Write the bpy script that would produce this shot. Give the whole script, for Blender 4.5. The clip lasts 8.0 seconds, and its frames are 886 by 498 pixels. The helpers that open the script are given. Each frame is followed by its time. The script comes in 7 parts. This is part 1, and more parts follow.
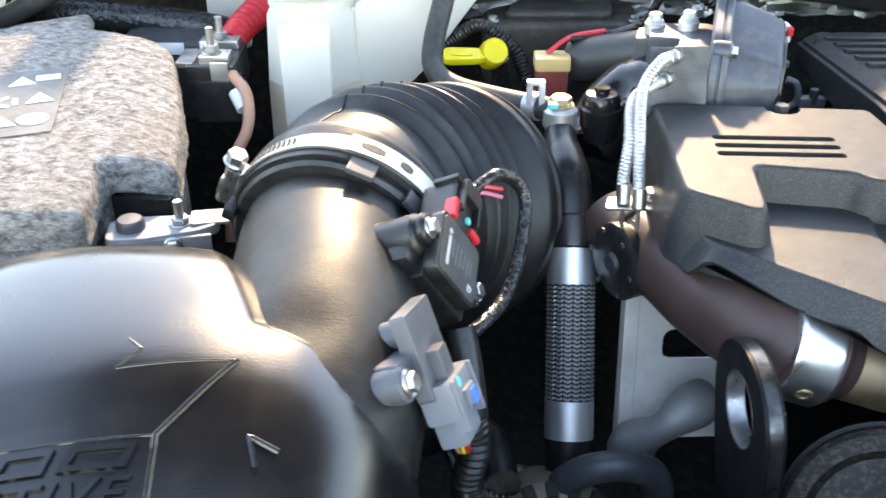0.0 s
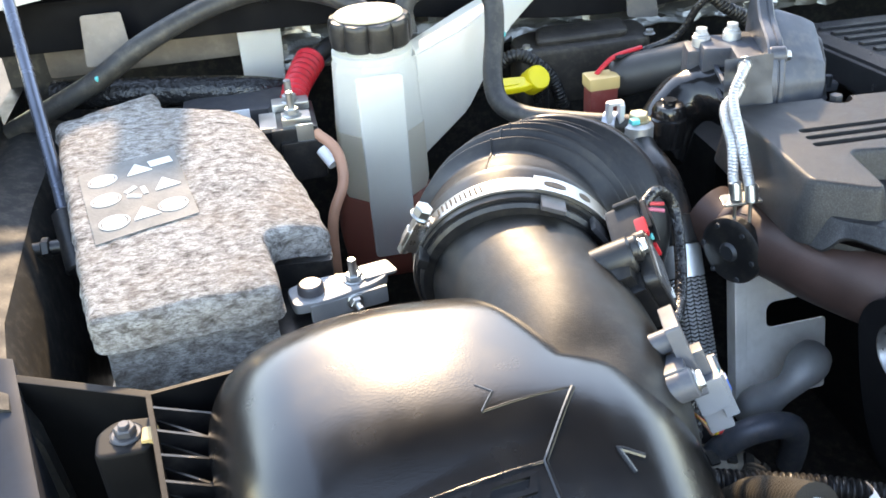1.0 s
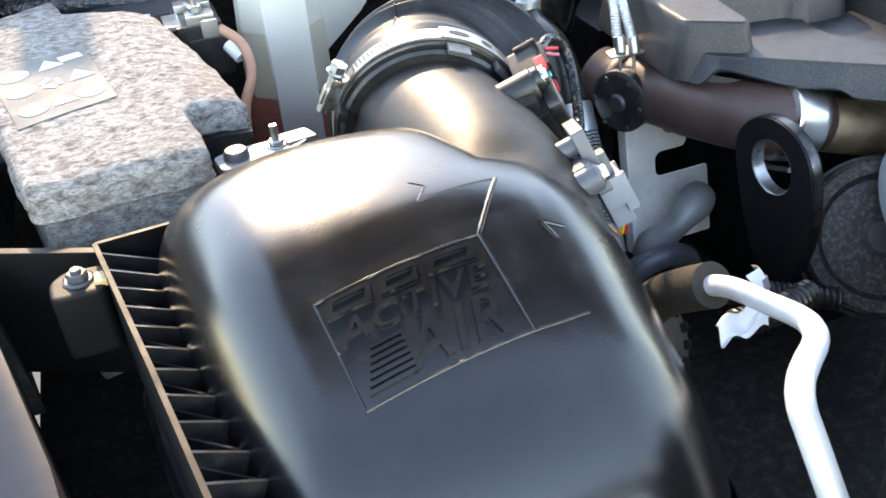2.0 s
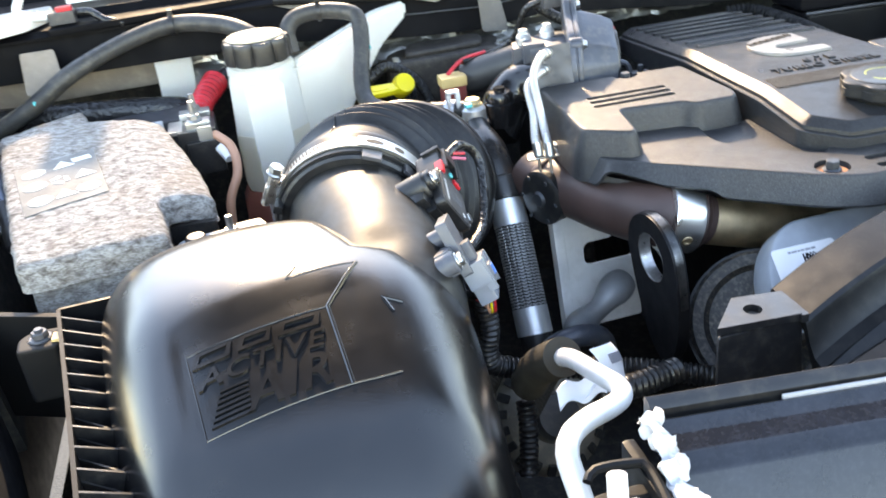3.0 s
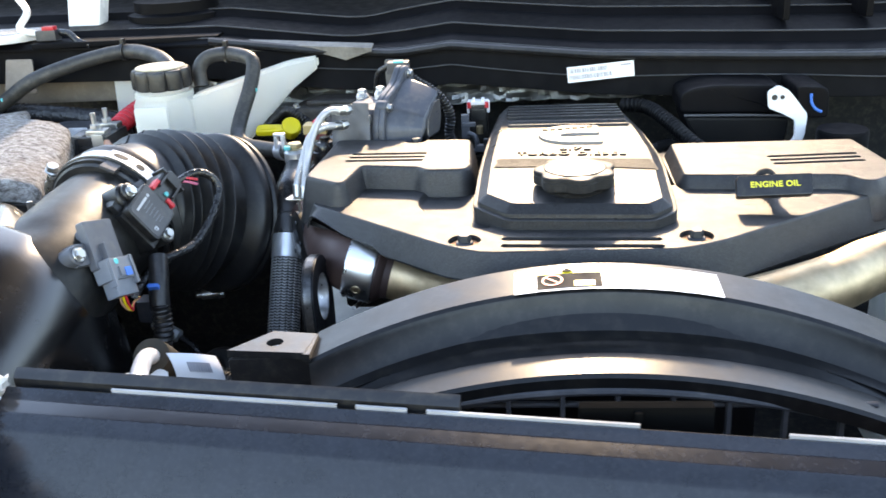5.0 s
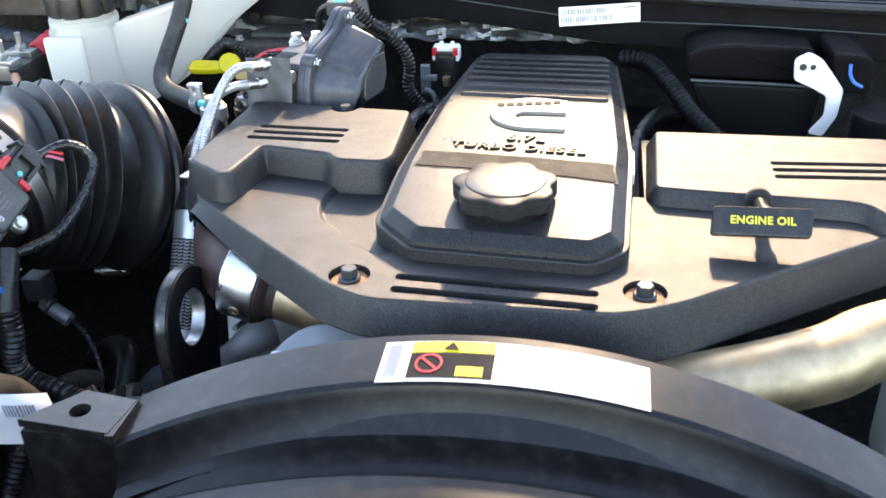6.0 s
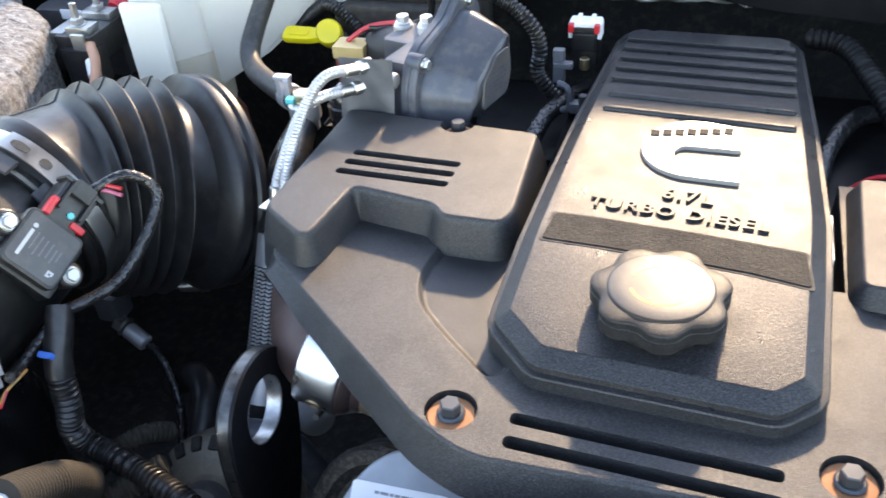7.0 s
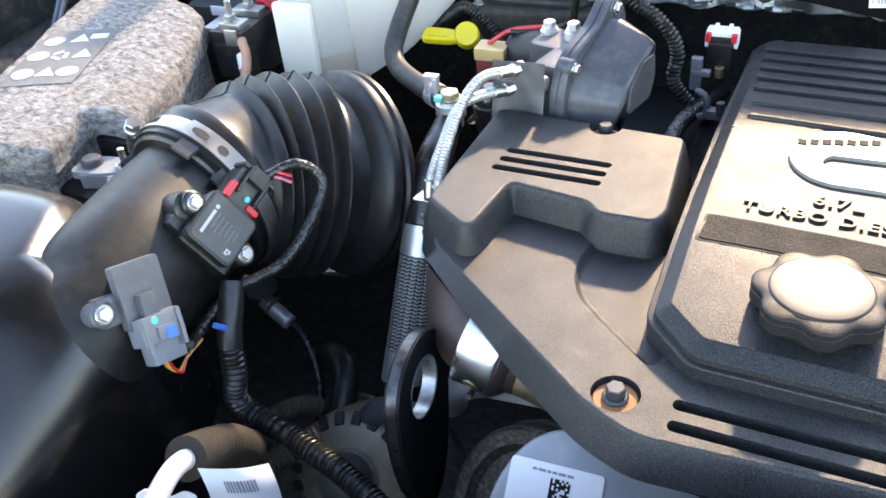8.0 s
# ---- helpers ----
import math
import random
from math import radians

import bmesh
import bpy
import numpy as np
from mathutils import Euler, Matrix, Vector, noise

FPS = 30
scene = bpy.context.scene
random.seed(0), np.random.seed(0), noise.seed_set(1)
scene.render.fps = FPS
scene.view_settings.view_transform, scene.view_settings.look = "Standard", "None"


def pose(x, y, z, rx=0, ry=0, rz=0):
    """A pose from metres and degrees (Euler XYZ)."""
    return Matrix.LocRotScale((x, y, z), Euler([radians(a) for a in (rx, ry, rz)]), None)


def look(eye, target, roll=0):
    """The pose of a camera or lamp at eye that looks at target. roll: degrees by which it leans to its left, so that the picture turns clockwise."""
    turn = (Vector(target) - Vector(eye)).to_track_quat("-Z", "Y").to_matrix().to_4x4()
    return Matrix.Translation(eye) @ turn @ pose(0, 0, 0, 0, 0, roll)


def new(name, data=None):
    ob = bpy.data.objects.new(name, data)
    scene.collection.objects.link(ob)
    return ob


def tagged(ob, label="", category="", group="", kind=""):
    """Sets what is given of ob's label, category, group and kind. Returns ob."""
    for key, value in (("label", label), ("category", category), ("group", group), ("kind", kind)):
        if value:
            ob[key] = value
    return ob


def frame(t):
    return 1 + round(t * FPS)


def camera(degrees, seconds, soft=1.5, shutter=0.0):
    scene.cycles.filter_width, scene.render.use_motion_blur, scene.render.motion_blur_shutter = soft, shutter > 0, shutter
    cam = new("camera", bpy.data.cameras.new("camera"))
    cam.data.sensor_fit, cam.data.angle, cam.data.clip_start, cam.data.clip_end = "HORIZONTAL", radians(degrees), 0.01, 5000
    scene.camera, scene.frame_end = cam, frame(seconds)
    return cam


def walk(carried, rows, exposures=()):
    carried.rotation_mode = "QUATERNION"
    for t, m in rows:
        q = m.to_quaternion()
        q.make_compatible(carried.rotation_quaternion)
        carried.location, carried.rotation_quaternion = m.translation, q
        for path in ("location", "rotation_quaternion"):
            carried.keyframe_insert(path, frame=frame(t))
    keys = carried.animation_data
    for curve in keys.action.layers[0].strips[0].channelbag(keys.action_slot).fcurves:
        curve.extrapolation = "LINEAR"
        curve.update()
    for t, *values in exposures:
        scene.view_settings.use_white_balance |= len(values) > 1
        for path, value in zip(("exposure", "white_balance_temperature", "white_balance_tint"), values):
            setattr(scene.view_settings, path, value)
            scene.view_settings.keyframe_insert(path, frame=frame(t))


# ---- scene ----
cam = camera(51.4, 8.0, soft=1.6, shutter=0.2)
METRES, EYE, TILT, LEAN, TURN = 2.15, 1.65, -31.0, 0.0, 0.0
ROWS = [
    (0.0, 0.0, 0.0, 0.0, -0.0, 0.0, -0.0),
    (0.5, -0.0637, -0.0034, 0.0086, -2.76, -0.12, 3.68),
    (1.0, -0.1261, -0.0294, 0.0196, -8.41, -0.29, 9.12),
    (1.5, -0.1568, -0.0361, -0.007, -13.85, -2.3, 12.67),
    (3.0, -0.0813, -0.141, -0.0554, -8.77, 3.61, 12.73),
    (3.5, -0.0006, -0.1455, -0.0721, -2.18, 7.57, 6.26),
    (4.0, 0.0598, -0.1423, -0.0837, 1.14, 8.63, 3.23),
    (4.5, 0.1408, -0.1728, -0.1041, 4.02, 9.47, 1.41),
    (5.0, 0.2238, -0.1946, -0.1133, 5.65, 9.5, 0.22),
    (6.5, 0.2838, -0.0269, 0.0263, 13.2, -3.73, -5.1),
    (7.0, 0.2609, 0.0007, 0.0556, 16.71, -7.01, -4.99),
    (7.5, 0.2318, -0.0109, 0.0583, 19.56, -8.21, -6.01),
    (8.0, 0.2343, -0.0327, 0.0516, 21.2, -7.49, -6.96),
]
BETWEEN = [
    (1.7, look((-0.349, -0.098, 1.655), (0.155, 1.496, 0.558), -4.9)),
    (2.8, look((-0.210, -0.274, 1.659), (0.239, 1.407, 0.675), -7.7)),
    (3.2, look((-0.112, -0.342, 1.704), (0.115, 1.454, 0.856), -6.7)),
    (5.2, look((0.519, -0.480, 1.647), (0.322, 1.369, 0.910), -3.2)),
    (6.3, look((0.625, -0.075, 1.719), (0.231, 1.572, 0.655), -2.3)),
]
PATH = [(t, pose(0, 0, EYE, TILT, LEAN, TURN) @ pose(METRES * x, METRES * y, METRES * z, 90 + pitch, roll, yaw)) for t, x, y, z, yaw, pitch, roll in ROWS]
walk(cam, sorted(PATH + BETWEEN, key=lambda row: row[0]),
     [(0.0, 2.72, 8800, 15), (1.0, 2.65, 8700, 15), (3.0, 2.80, 8700, 15), (3.5, 2.25, 8400, 15), (5.0, 2.28, 8200, 15), (6.5, 2.44, 8300, 17), (8.0, 2.48, 8200, 17)])

# ---- world and sun ----
SUN_TO = Vector((0.04, 0.86, 0.50)).normalized()
world = bpy.data.worlds.new("world")
scene.world = world
world.use_nodes = True
sky = world.node_tree.nodes.new("ShaderNodeTexSky")
sky.sky_type, sky.sun_disc = "NISHITA", False
sky.air_density, sky.dust_density, sky.ozone_density = 1.1, 0.25, 2.0
sky.sun_elevation = math.asin(SUN_TO.z)
sky.sun_rotation = math.atan2(SUN_TO.x, SUN_TO.y)
back = world.node_tree.nodes["Background"]
back.inputs[1].default_value = 0.23
world.node_tree.links.new(sky.outputs[0], back.inputs[0])
sun = new("sun", bpy.data.lights.new("sun", "SUN"))
sun.data.energy, sun.data.angle, sun.data.color = 1.65, radians(2.5), (1.0, 0.85, 0.65)
sun.matrix_world = look(SUN_TO * 20, (0, 0, 0))


# ---- materials ----
def nodes_of(name):
    m = bpy.data.materials.new(name)
    m.use_nodes = True
    return m, m.node_tree.nodes, m.node_tree.links, m.node_tree.nodes["Principled BSDF"]


def noise_of(n, l, scale, detail=3.0, stretch=None, rough=0.55):
    co = n.new("ShaderNodeTexCoord")
    tex = n.new("ShaderNodeTexNoise")
    tex.inputs["Scale"].default_value, tex.inputs["Detail"].default_value = scale, detail
    tex.inputs["Roughness"].default_value = rough
    if stretch:
        mp = n.new("ShaderNodeMapping")
        mp.inputs["Scale"].default_value = stretch[:3]
        if len(stretch) > 3:
            mp.inputs["Rotation"].default_value = (0, 0, radians(stretch[3]))
        l.new(co.outputs["Object"], mp.inputs[0])
        l.new(mp.outputs[0], tex.inputs["Vector"])
    else:
        l.new(co.outputs["Object"], tex.inputs["Vector"])
    return tex.outputs["Fac"]


def ramp_of(n, l, fac, stops):
    r = n.new("ShaderNodeValToRGB")
    e = r.color_ramp.elements
    while len(e) < len(stops):
        e.new(0.5)
    for k, (p, c) in enumerate(stops):
        e[k].position, e[k].color = p, (*c, 1) if len(c) == 3 else c
    l.new(fac, r.inputs[0])
    return r.outputs[0]


def grey(v):
    return (v, v, v)


def mix_of(n, l, fac, a, b):
    m = n.new("ShaderNodeMix")
    m.data_type = "RGBA"
    for sock, val in ((m.inputs[0], fac), (m.inputs[6], a), (m.inputs[7], b)):
        if isinstance(val, (int, float)):
            sock.default_value = val
        elif isinstance(val, tuple):
            sock.default_value = (*val, 1)
        else:
            l.new(val, sock)
    return m.outputs[2]


def surface(name, color, rough=0.45, metal=0.0, grain=900.0, bump=0.15, depth=0.0004, vary=0.25, dust=0.0, dust_color=(0.42, 0.36, 0.28),
            rough_vary=0.08, blotch=14.0, spec=0.5, coat=0.0, stretch=None, speckle=0.0):
    """A solid material: two scales of colour variation, roughness variation, fine relief and a thin layer of dust."""
    m, n, l, p = nodes_of(name)
    big = noise_of(n, l, blotch, 4.0)
    fine = noise_of(n, l, grain, 2.0, stretch)
    lo = tuple(c * (1 - vary) for c in color)
    hi = tuple(min(1, c * (1 + vary)) for c in color)
    base = ramp_of(n, l, big, ((0.3, lo), (0.7, hi)))
    if dust:
        spots = noise_of(n, l, blotch * 5, 6.0, None, 0.7)
        mask = ramp_of(n, l, spots, ((0.48, grey(0)), (0.78, grey(dust))))
        base = mix_of(n, l, mask, base, dust_color)
    if speckle:
        dots = ramp_of(n, l, noise_of(n, l, grain * 0.8, 4.0, None, 0.75), ((0.49, grey(0)), (0.58, grey(speckle))))
        base = mix_of(n, l, dots, base, tuple(min(1, c * 4 + 0.045) for c in color))
    l.new(base, p.inputs["Base Color"])
    l.new(ramp_of(n, l, noise_of(n, l, blotch * 3, 4.0), ((0.3, grey(max(0.02, rough - rough_vary))), (0.7, grey(min(1, rough + rough_vary))))), p.inputs["Roughness"])
    p.inputs["Metallic"].default_value = metal
    p.inputs["Specular IOR Level"].default_value = spec
    p.inputs["Coat Weight"].default_value = coat
    if bump:
        b = n.new("ShaderNodeBump")
        b.inputs["Strength"].default_value, b.inputs["Distance"].default_value = bump, depth
        l.new(fine, b.inputs["Height"])
        l.new(b.outputs[0], p.inputs["Normal"])
    return m


COVER = surface("grained_charcoal_plastic", (0.009, 0.0095, 0.011), 0.38, grain=1300, bump=0.75, depth=0.0006, spec=0.40, speckle=0.55)
COVER_HOOD = surface("fine_charcoal_plastic", (0.009, 0.0095, 0.011), 0.35, grain=1150, bump=0.65, depth=0.0005, spec=0.33, speckle=0.45)
STRIP = surface("coarse_black_plastic", (0.007, 0.007, 0.007), 0.50, grain=900, bump=1.0, depth=0.0010, spec=0.14, speckle=0.3)
TUBE = surface("intake_black_plastic", (0.006, 0.006, 0.006), 0.47, grain=800, bump=0.35, depth=0.0005, dust=0.04, rough_vary=0.05, blotch=16, spec=0.36)
INK_PALE = surface("label_pale_ink", (0.45, 0.46, 0.48), 0.5, grain=500, bump=0.0, vary=0.1)
INK_FAINT = surface("label_faint_ink", (0.12, 0.125, 0.14), 0.5, grain=500, bump=0.0, vary=0.1)
LID = surface("airbox_black_plastic", (0.0030, 0.0030, 0.0035), 0.25, grain=600, bump=0.18, depth=0.0004, dust=0.01, rough_vary=0.03, blotch=11, spec=0.65)
BLACK = surface("black_plastic", (0.010, 0.010, 0.011), 0.36, grain=900, bump=0.12, dust=0.08)
SATIN = surface("satin_black_paint", (0.015, 0.015, 0.016), 0.30, grain=500, bump=0.05, dust=0.06)
MATT = surface("matt_black", (0.012, 0.012, 0.012), 0.7, grain=600, bump=0.2, dust=0.15)
RUBBER = surface("black_rubber", (0.011, 0.011, 0.012), 0.40, grain=700, bump=0.15, dust=0.05, spec=0.40)
HOSE = surface("hose_rubber", (0.024, 0.024, 0.024), 0.50, grain=1400, bump=0.35, dust=0.15)
GREY_PLASTIC = surface("grey_plastic", (0.075, 0.080, 0.095), 0.42, grain=900, bump=0.15, dust=0.1)
DARK_GREY = surface("dark_grey_plastic", (0.05, 0.05, 0.055), 0.40, grain=900, bump=0.15, dust=0.1)
STEEL = surface("zinc_steel", (0.46, 0.46, 0.45), 0.36, 1.0, grain=400, bump=0.06, vary=0.15, dust=0.15)
CHROME = surface("bright_steel", (0.80, 0.79, 0.77), 0.30, 1.0, grain=300, bump=0.04, vary=0.1)
ALLOY = surface("cast_aluminium", (0.66, 0.66, 0.66), 0.42, 0.8, grain=500, bump=0.25, vary=0.2, dust=0.2)
CASTGREY = surface("cast_grey_alloy", (0.062, 0.070, 0.088), 0.45, 0.3, grain=600, bump=0.25, vary=0.2, dust=0.15)
SHEET = surface("grey_sheet_steel", (0.82, 0.81, 0.78), 0.48, 0.25, grain=300, bump=0.08, vary=0.2, dust=0.2)
IRON = surface("brown_cast_iron", (0.058, 0.034, 0.030), 0.50, 0.2, grain=500, bump=0.35, vary=0.3)
BRONZE = surface("heat_tinted_pipe", (0.62, 0.47, 0.30), 0.50, 1.0, grain=200, bump=0.05, vary=0.35, blotch=22)
WHITE_PAINT = surface("white_car_paint", (0.72, 0.70, 0.66), 0.25, grain=300, bump=0.02, vary=0.05, coat=0.4, dust=0.25)
WHITE = surface("white_plastic", (0.75, 0.75, 0.76), 0.4, grain=600, bump=0.08, vary=0.08, dust=0.15)
PAPER = surface("label_white", (0.80, 0.80, 0.82), 0.45, grain=500, bump=0.04, vary=0.04)
INK = surface("label_ink", (0.012, 0.012, 0.014), 0.7, grain=500, bump=0.0, vary=0.1, spec=0.15)
BOLT = surface("dark_bolt_steel", (0.055, 0.060, 0.068), 0.50, 0.6, grain=300, bump=0.15, vary=0.3)
DULL_ZINC = surface("dull_zinc_plate", (0.30, 0.31, 0.32), 0.60, 0.5, grain=260, bump=0.25, vary=0.25, dust=0.2)
INK_GREY = surface("label_grey_ink", (0.25, 0.25, 0.28), 0.5, grain=500, bump=0.0, vary=0.1)
YELLOW = surface("yellow_plastic", (0.80, 0.62, 0.02), 0.35, grain=500, bump=0.08, vary=0.1)
YELLOW_INK = surface("yellow_print", (0.75, 0.68, 0.05), 0.5, grain=500, bump=0.0, vary=0.05)
RED = surface("red_plastic", (0.55, 0.02, 0.03), 0.35, grain=500, bump=0.1, vary=0.2)
MAROON = surface("maroon_plastic", (0.20, 0.035, 0.030), 0.45, grain=500, bump=0.1, vary=0.2, dust=0.15)
TAN = surface("tan_plastic", (0.55, 0.38, 0.16), 0.45, grain=500, bump=0.1, vary=0.15)
BLUE = surface("blue_paint_mark", (0.03, 0.16, 0.55), 0.45, grain=500, bump=0.05)
CYAN = surface("cyan_paint_mark", (0.05, 0.50, 0.52), 0.45, grain=500, bump=0.05)
COPPER = surface("copper_wire_sleeve", (0.50, 0.25, 0.16), 0.5, grain=500, bump=0.2)
RUST = surface("rusty_steel", (0.38, 0.17, 0.08), 0.7, 0.2, grain=300, bump=0.4, vary=0.4)
FOIL = surface("crumpled_foil", (0.30, 0.295, 0.28), 0.42, 1.0, grain=70, bump=0.6, depth=0.004, vary=0.2)
TAPE = surface("crinkled_black_tape", (0.015, 0.015, 0.016), 0.22, grain=160, bump=0.9, depth=0.003)
CLOTH = surface("woven_loom_sleeve", (0.030, 0.025, 0.018), 0.90, grain=900, bump=0.8, depth=0.001, vary=0.4)
ASPHALT = surface("asphalt", (0.05, 0.05, 0.048), 0.85, grain=120, bump=0.6, depth=0.006, vary=0.3, blotch=0.6)
FENDER = surface("inner_fender_black", (0.010, 0.010, 0.011), 0.5, grain=500, bump=0.2, dust=0.12, spec=0.35)
MODULE = surface("dark_brown_module", (0.024, 0.021, 0.019), 0.55, grain=400, bump=0.2, vary=0.3, dust=0.1, spec=0.3)
PRIMER = surface("brown_grey_duct", (0.16, 0.13, 0.105), 0.5, grain=400, bump=0.2, vary=0.3, dust=0.2)


def felt_material():
    m, n, l, p = nodes_of("grey_fibre_felt")
    clumps = noise_of(n, l, 100, 7.0, (0.75, 1.4, 1.2, 14), 0.74)
    fibre = noise_of(n, l, 420, 6.0, (0.45, 1.6, 1.5, 8), 0.80)
    stain = noise_of(n, l, 13, 3.0)
    for tex in n:
        if tex.type == "TEX_NOISE":
            tex.inputs["Distortion"].default_value = 0.45
    a = ramp_of(n, l, clumps, ((0.34, (0.075, 0.068, 0.064)), (0.45, (0.33, 0.31, 0.295)), (0.58, (0.62, 0.60, 0.575))))
    f = ramp_of(n, l, fibre, ((0.36, grey(0.0)), (0.46, grey(0.6)), (0.56, grey(1.0))))
    c = mix_of(n, l, f, (0.13, 0.118, 0.108), a)
    s = ramp_of(n, l, stain, ((0.45, grey(0.0)), (0.75, grey(0.40))))
    c2 = mix_of(n, l, s, c, (0.33, 0.26, 0.20))
    l.new(c2, p.inputs["Base Color"])
    p.inputs["Roughness"].default_value = 0.95
    p.inputs["Specular IOR Level"].default_value = 0.1
    b = n.new("ShaderNodeBump")
    b.inputs["Strength"].default_value, b.inputs["Distance"].default_value = 0.9, 0.003
    l.new(fibre, b.inputs["Height"])
    b2 = n.new("ShaderNodeBump")
    b2.inputs["Strength"].default_value, b2.inputs["Distance"].default_value = 0.7, 0.006
    l.new(clumps, b2.inputs["Height"])
    l.new(b2.outputs[0], b.inputs["Normal"])
    l.new(b.outputs[0], p.inputs["Normal"])
    return m


def milky_material(name, tint, trans):
    m, n, l, p = nodes_of(name)
    col = ramp_of(n, l, noise_of(n, l, 12, 3.0), ((0.3, tuple(c * 0.94 for c in tint)), (0.7, tint)))
    l.new(col, p.inputs["Base Color"])
    p.inputs["Roughness"].default_value = 0.35
    p.inputs["Subsurface Weight"].default_value = 0.25
    p.inputs["Subsurface Radius"].default_value = (1.0, 0.9, 0.75)
    p.inputs["Subsurface Scale"].default_value = 0.05
    t = n.new("ShaderNodeBsdfTranslucent")
    l.new(col, t.inputs[0])
    x = n.new("ShaderNodeMixShader")
    x.inputs[0].default_value = trans
    l.new(p.outputs[0], x.inputs[1])
    l.new(t.outputs[0], x.inputs[2])
    l.new(x.outputs[0], n["Material Output"].inputs[0])
    return m


GLOSS = surface("glossy_black_rubber", (0.010, 0.010, 0.011), 0.16, grain=300, bump=0.1, vary=0.2)
EDGE_STEEL = surface("rubbed_steel_edge", (0.34, 0.34, 0.34), 0.34, 0.9, grain=200, bump=0.2, vary=0.4, blotch=60)
GLOOM = surface("black_oxide_steel", (0.006, 0.006, 0.007), 0.45, grain=300, bump=0.15, spec=0.18)
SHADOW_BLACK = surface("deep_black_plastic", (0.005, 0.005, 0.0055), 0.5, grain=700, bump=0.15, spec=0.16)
WORN = surface("worn_black_steel", (0.09, 0.09, 0.09), 0.34, 0.9, grain=150, bump=0.4, vary=0.6, blotch=60)
SPECKLED = surface("speckled_black_paint", (0.014, 0.014, 0.015), 0.5, grain=500, bump=0.15, dust=0.35, blotch=40)
FERRULE = surface("dull_pressed_steel", (0.66, 0.68, 0.70), 0.42, 0.85, grain=300, bump=0.05, vary=0.1)
WEAVE = surface("silver_woven_wire", (0.52, 0.53, 0.54), 0.40, 0.8, grain=900, bump=0.2, vary=0.2)
COWL = surface("cowl_black_plastic", (0.004, 0.004, 0.005), 0.45, grain=700, bump=0.1, spec=0.06)
SHEEN_GREY = surface("painted_sheen_grey", (0.30, 0.30, 0.31), 0.4, grain=700, bump=0.1)
# paler grey that paints highlights along cowl edges; also on the servo seam
COWL_EDGE = surface("cowl_highlight_grey", (0.055, 0.056, 0.060), 0.4, grain=700, bump=0.1, spec=0.4)
DUSTY = surface("dusty_sheet_metal", (0.17, 0.155, 0.135), 0.7, grain=300, bump=0.3, vary=0.35, dust=0.5, dust_color=(0.34, 0.30, 0.25), blotch=26)
LIP_BLACK = surface("cowl_lip_black", (0.003, 0.003, 0.004), 0.6, grain=700, bump=0.1, spec=0.08)
SLEEVE = surface("silvered_sleeve", (0.46, 0.46, 0.47), 0.42, 0.75, grain=700, bump=0.5, depth=0.0008, vary=0.15)
SHROUD = surface("shroud_black_plastic", (0.006, 0.006, 0.0065), 0.33, grain=600, bump=0.12, spec=0.32, dust=0.04, rough_vary=0.05)
NOSE = surface("slate_front_skin", (0.010, 0.012, 0.017), 0.20, grain=260, bump=0.03, dust=0.03, dust_color=(0.4, 0.4, 0.4), blotch=50, rough_vary=0.02, spec=0.42)
FELT = felt_material()
MILKY = milky_material("milky_plastic", (0.93, 0.92, 0.87), 0.60)
MILKY_CREAM = milky_material("coolant_tinted_plastic", (0.92, 0.86, 0.74), 0.55)
MILKY_RED = milky_material("coolant_stained_plastic", (0.42, 0.15, 0.11), 0.35)


# ---- mesh helpers ----
def thing(name, place, label, category, group="", kind=""):
    ob = new(name)
    ob.empty_display_size = 0.02
    ob.matrix_basis = Matrix.Translation(place)
    return tagged(ob, label, category, group, kind)


def mesh_ob(name, bm, material, sharp=38):
    bmesh.ops.recalc_face_normals(bm, faces=bm.faces[:])
    lim = radians(sharp)
    for e in bm.edges:
        e.smooth = len(e.link_faces) == 2 and e.calc_face_angle(0) < lim
    for f in bm.faces:
        f.smooth = True
    me = bpy.data.meshes.new(name)
    bm.to_mesh(me)
    bm.free()
    me.materials.append(material)
    ob = new(name, me)
    wn = ob.modifiers.new("face_weighted", "WEIGHTED_NORMAL")
    wn.keep_sharp = True
    return ob


def part(name, bm, material, parent, label="", sharp=38):
    """One mesh, modelled in world coordinates, under a thing (an Empty) or under a part."""
    ob = mesh_ob(name, bm, material, sharp)
    ob.parent = parent
    if parent.type == "EMPTY":
        ob.matrix_parent_inverse = parent.matrix_basis.inverted()
    return tagged(ob, label)


def solo(name, bm, material, label, category, kind="", group="", sharp=38):
    return tagged(mesh_ob(name, bm, material, sharp), label, category, group, kind)


def carve(bm, cutters):
    """The solid bm less the solids of cutters."""
    obs = []
    for b in (bm, cutters):
        bmesh.ops.recalc_face_normals(b, faces=b.faces[:])
        me = bpy.data.meshes.new("carving")
        b.to_mesh(me)
        b.free()
        obs.append(new("carving", me))
    md = obs[0].modifiers.new("cut", "BOOLEAN")
    md.operation, md.object, md.solver = "DIFFERENCE", obs[1], "EXACT"
    md.use_self = True
    me = bpy.data.meshes.new_from_object(obs[0].evaluated_get(bpy.context.evaluated_depsgraph_get()))
    out = bmesh.new()
    out.from_mesh(me)
    for o in obs:
        old = o.data
        bpy.data.objects.remove(o)
        bpy.data.meshes.remove(old)
    bpy.data.meshes.remove(me)
    return out


def B():
    return bmesh.new()


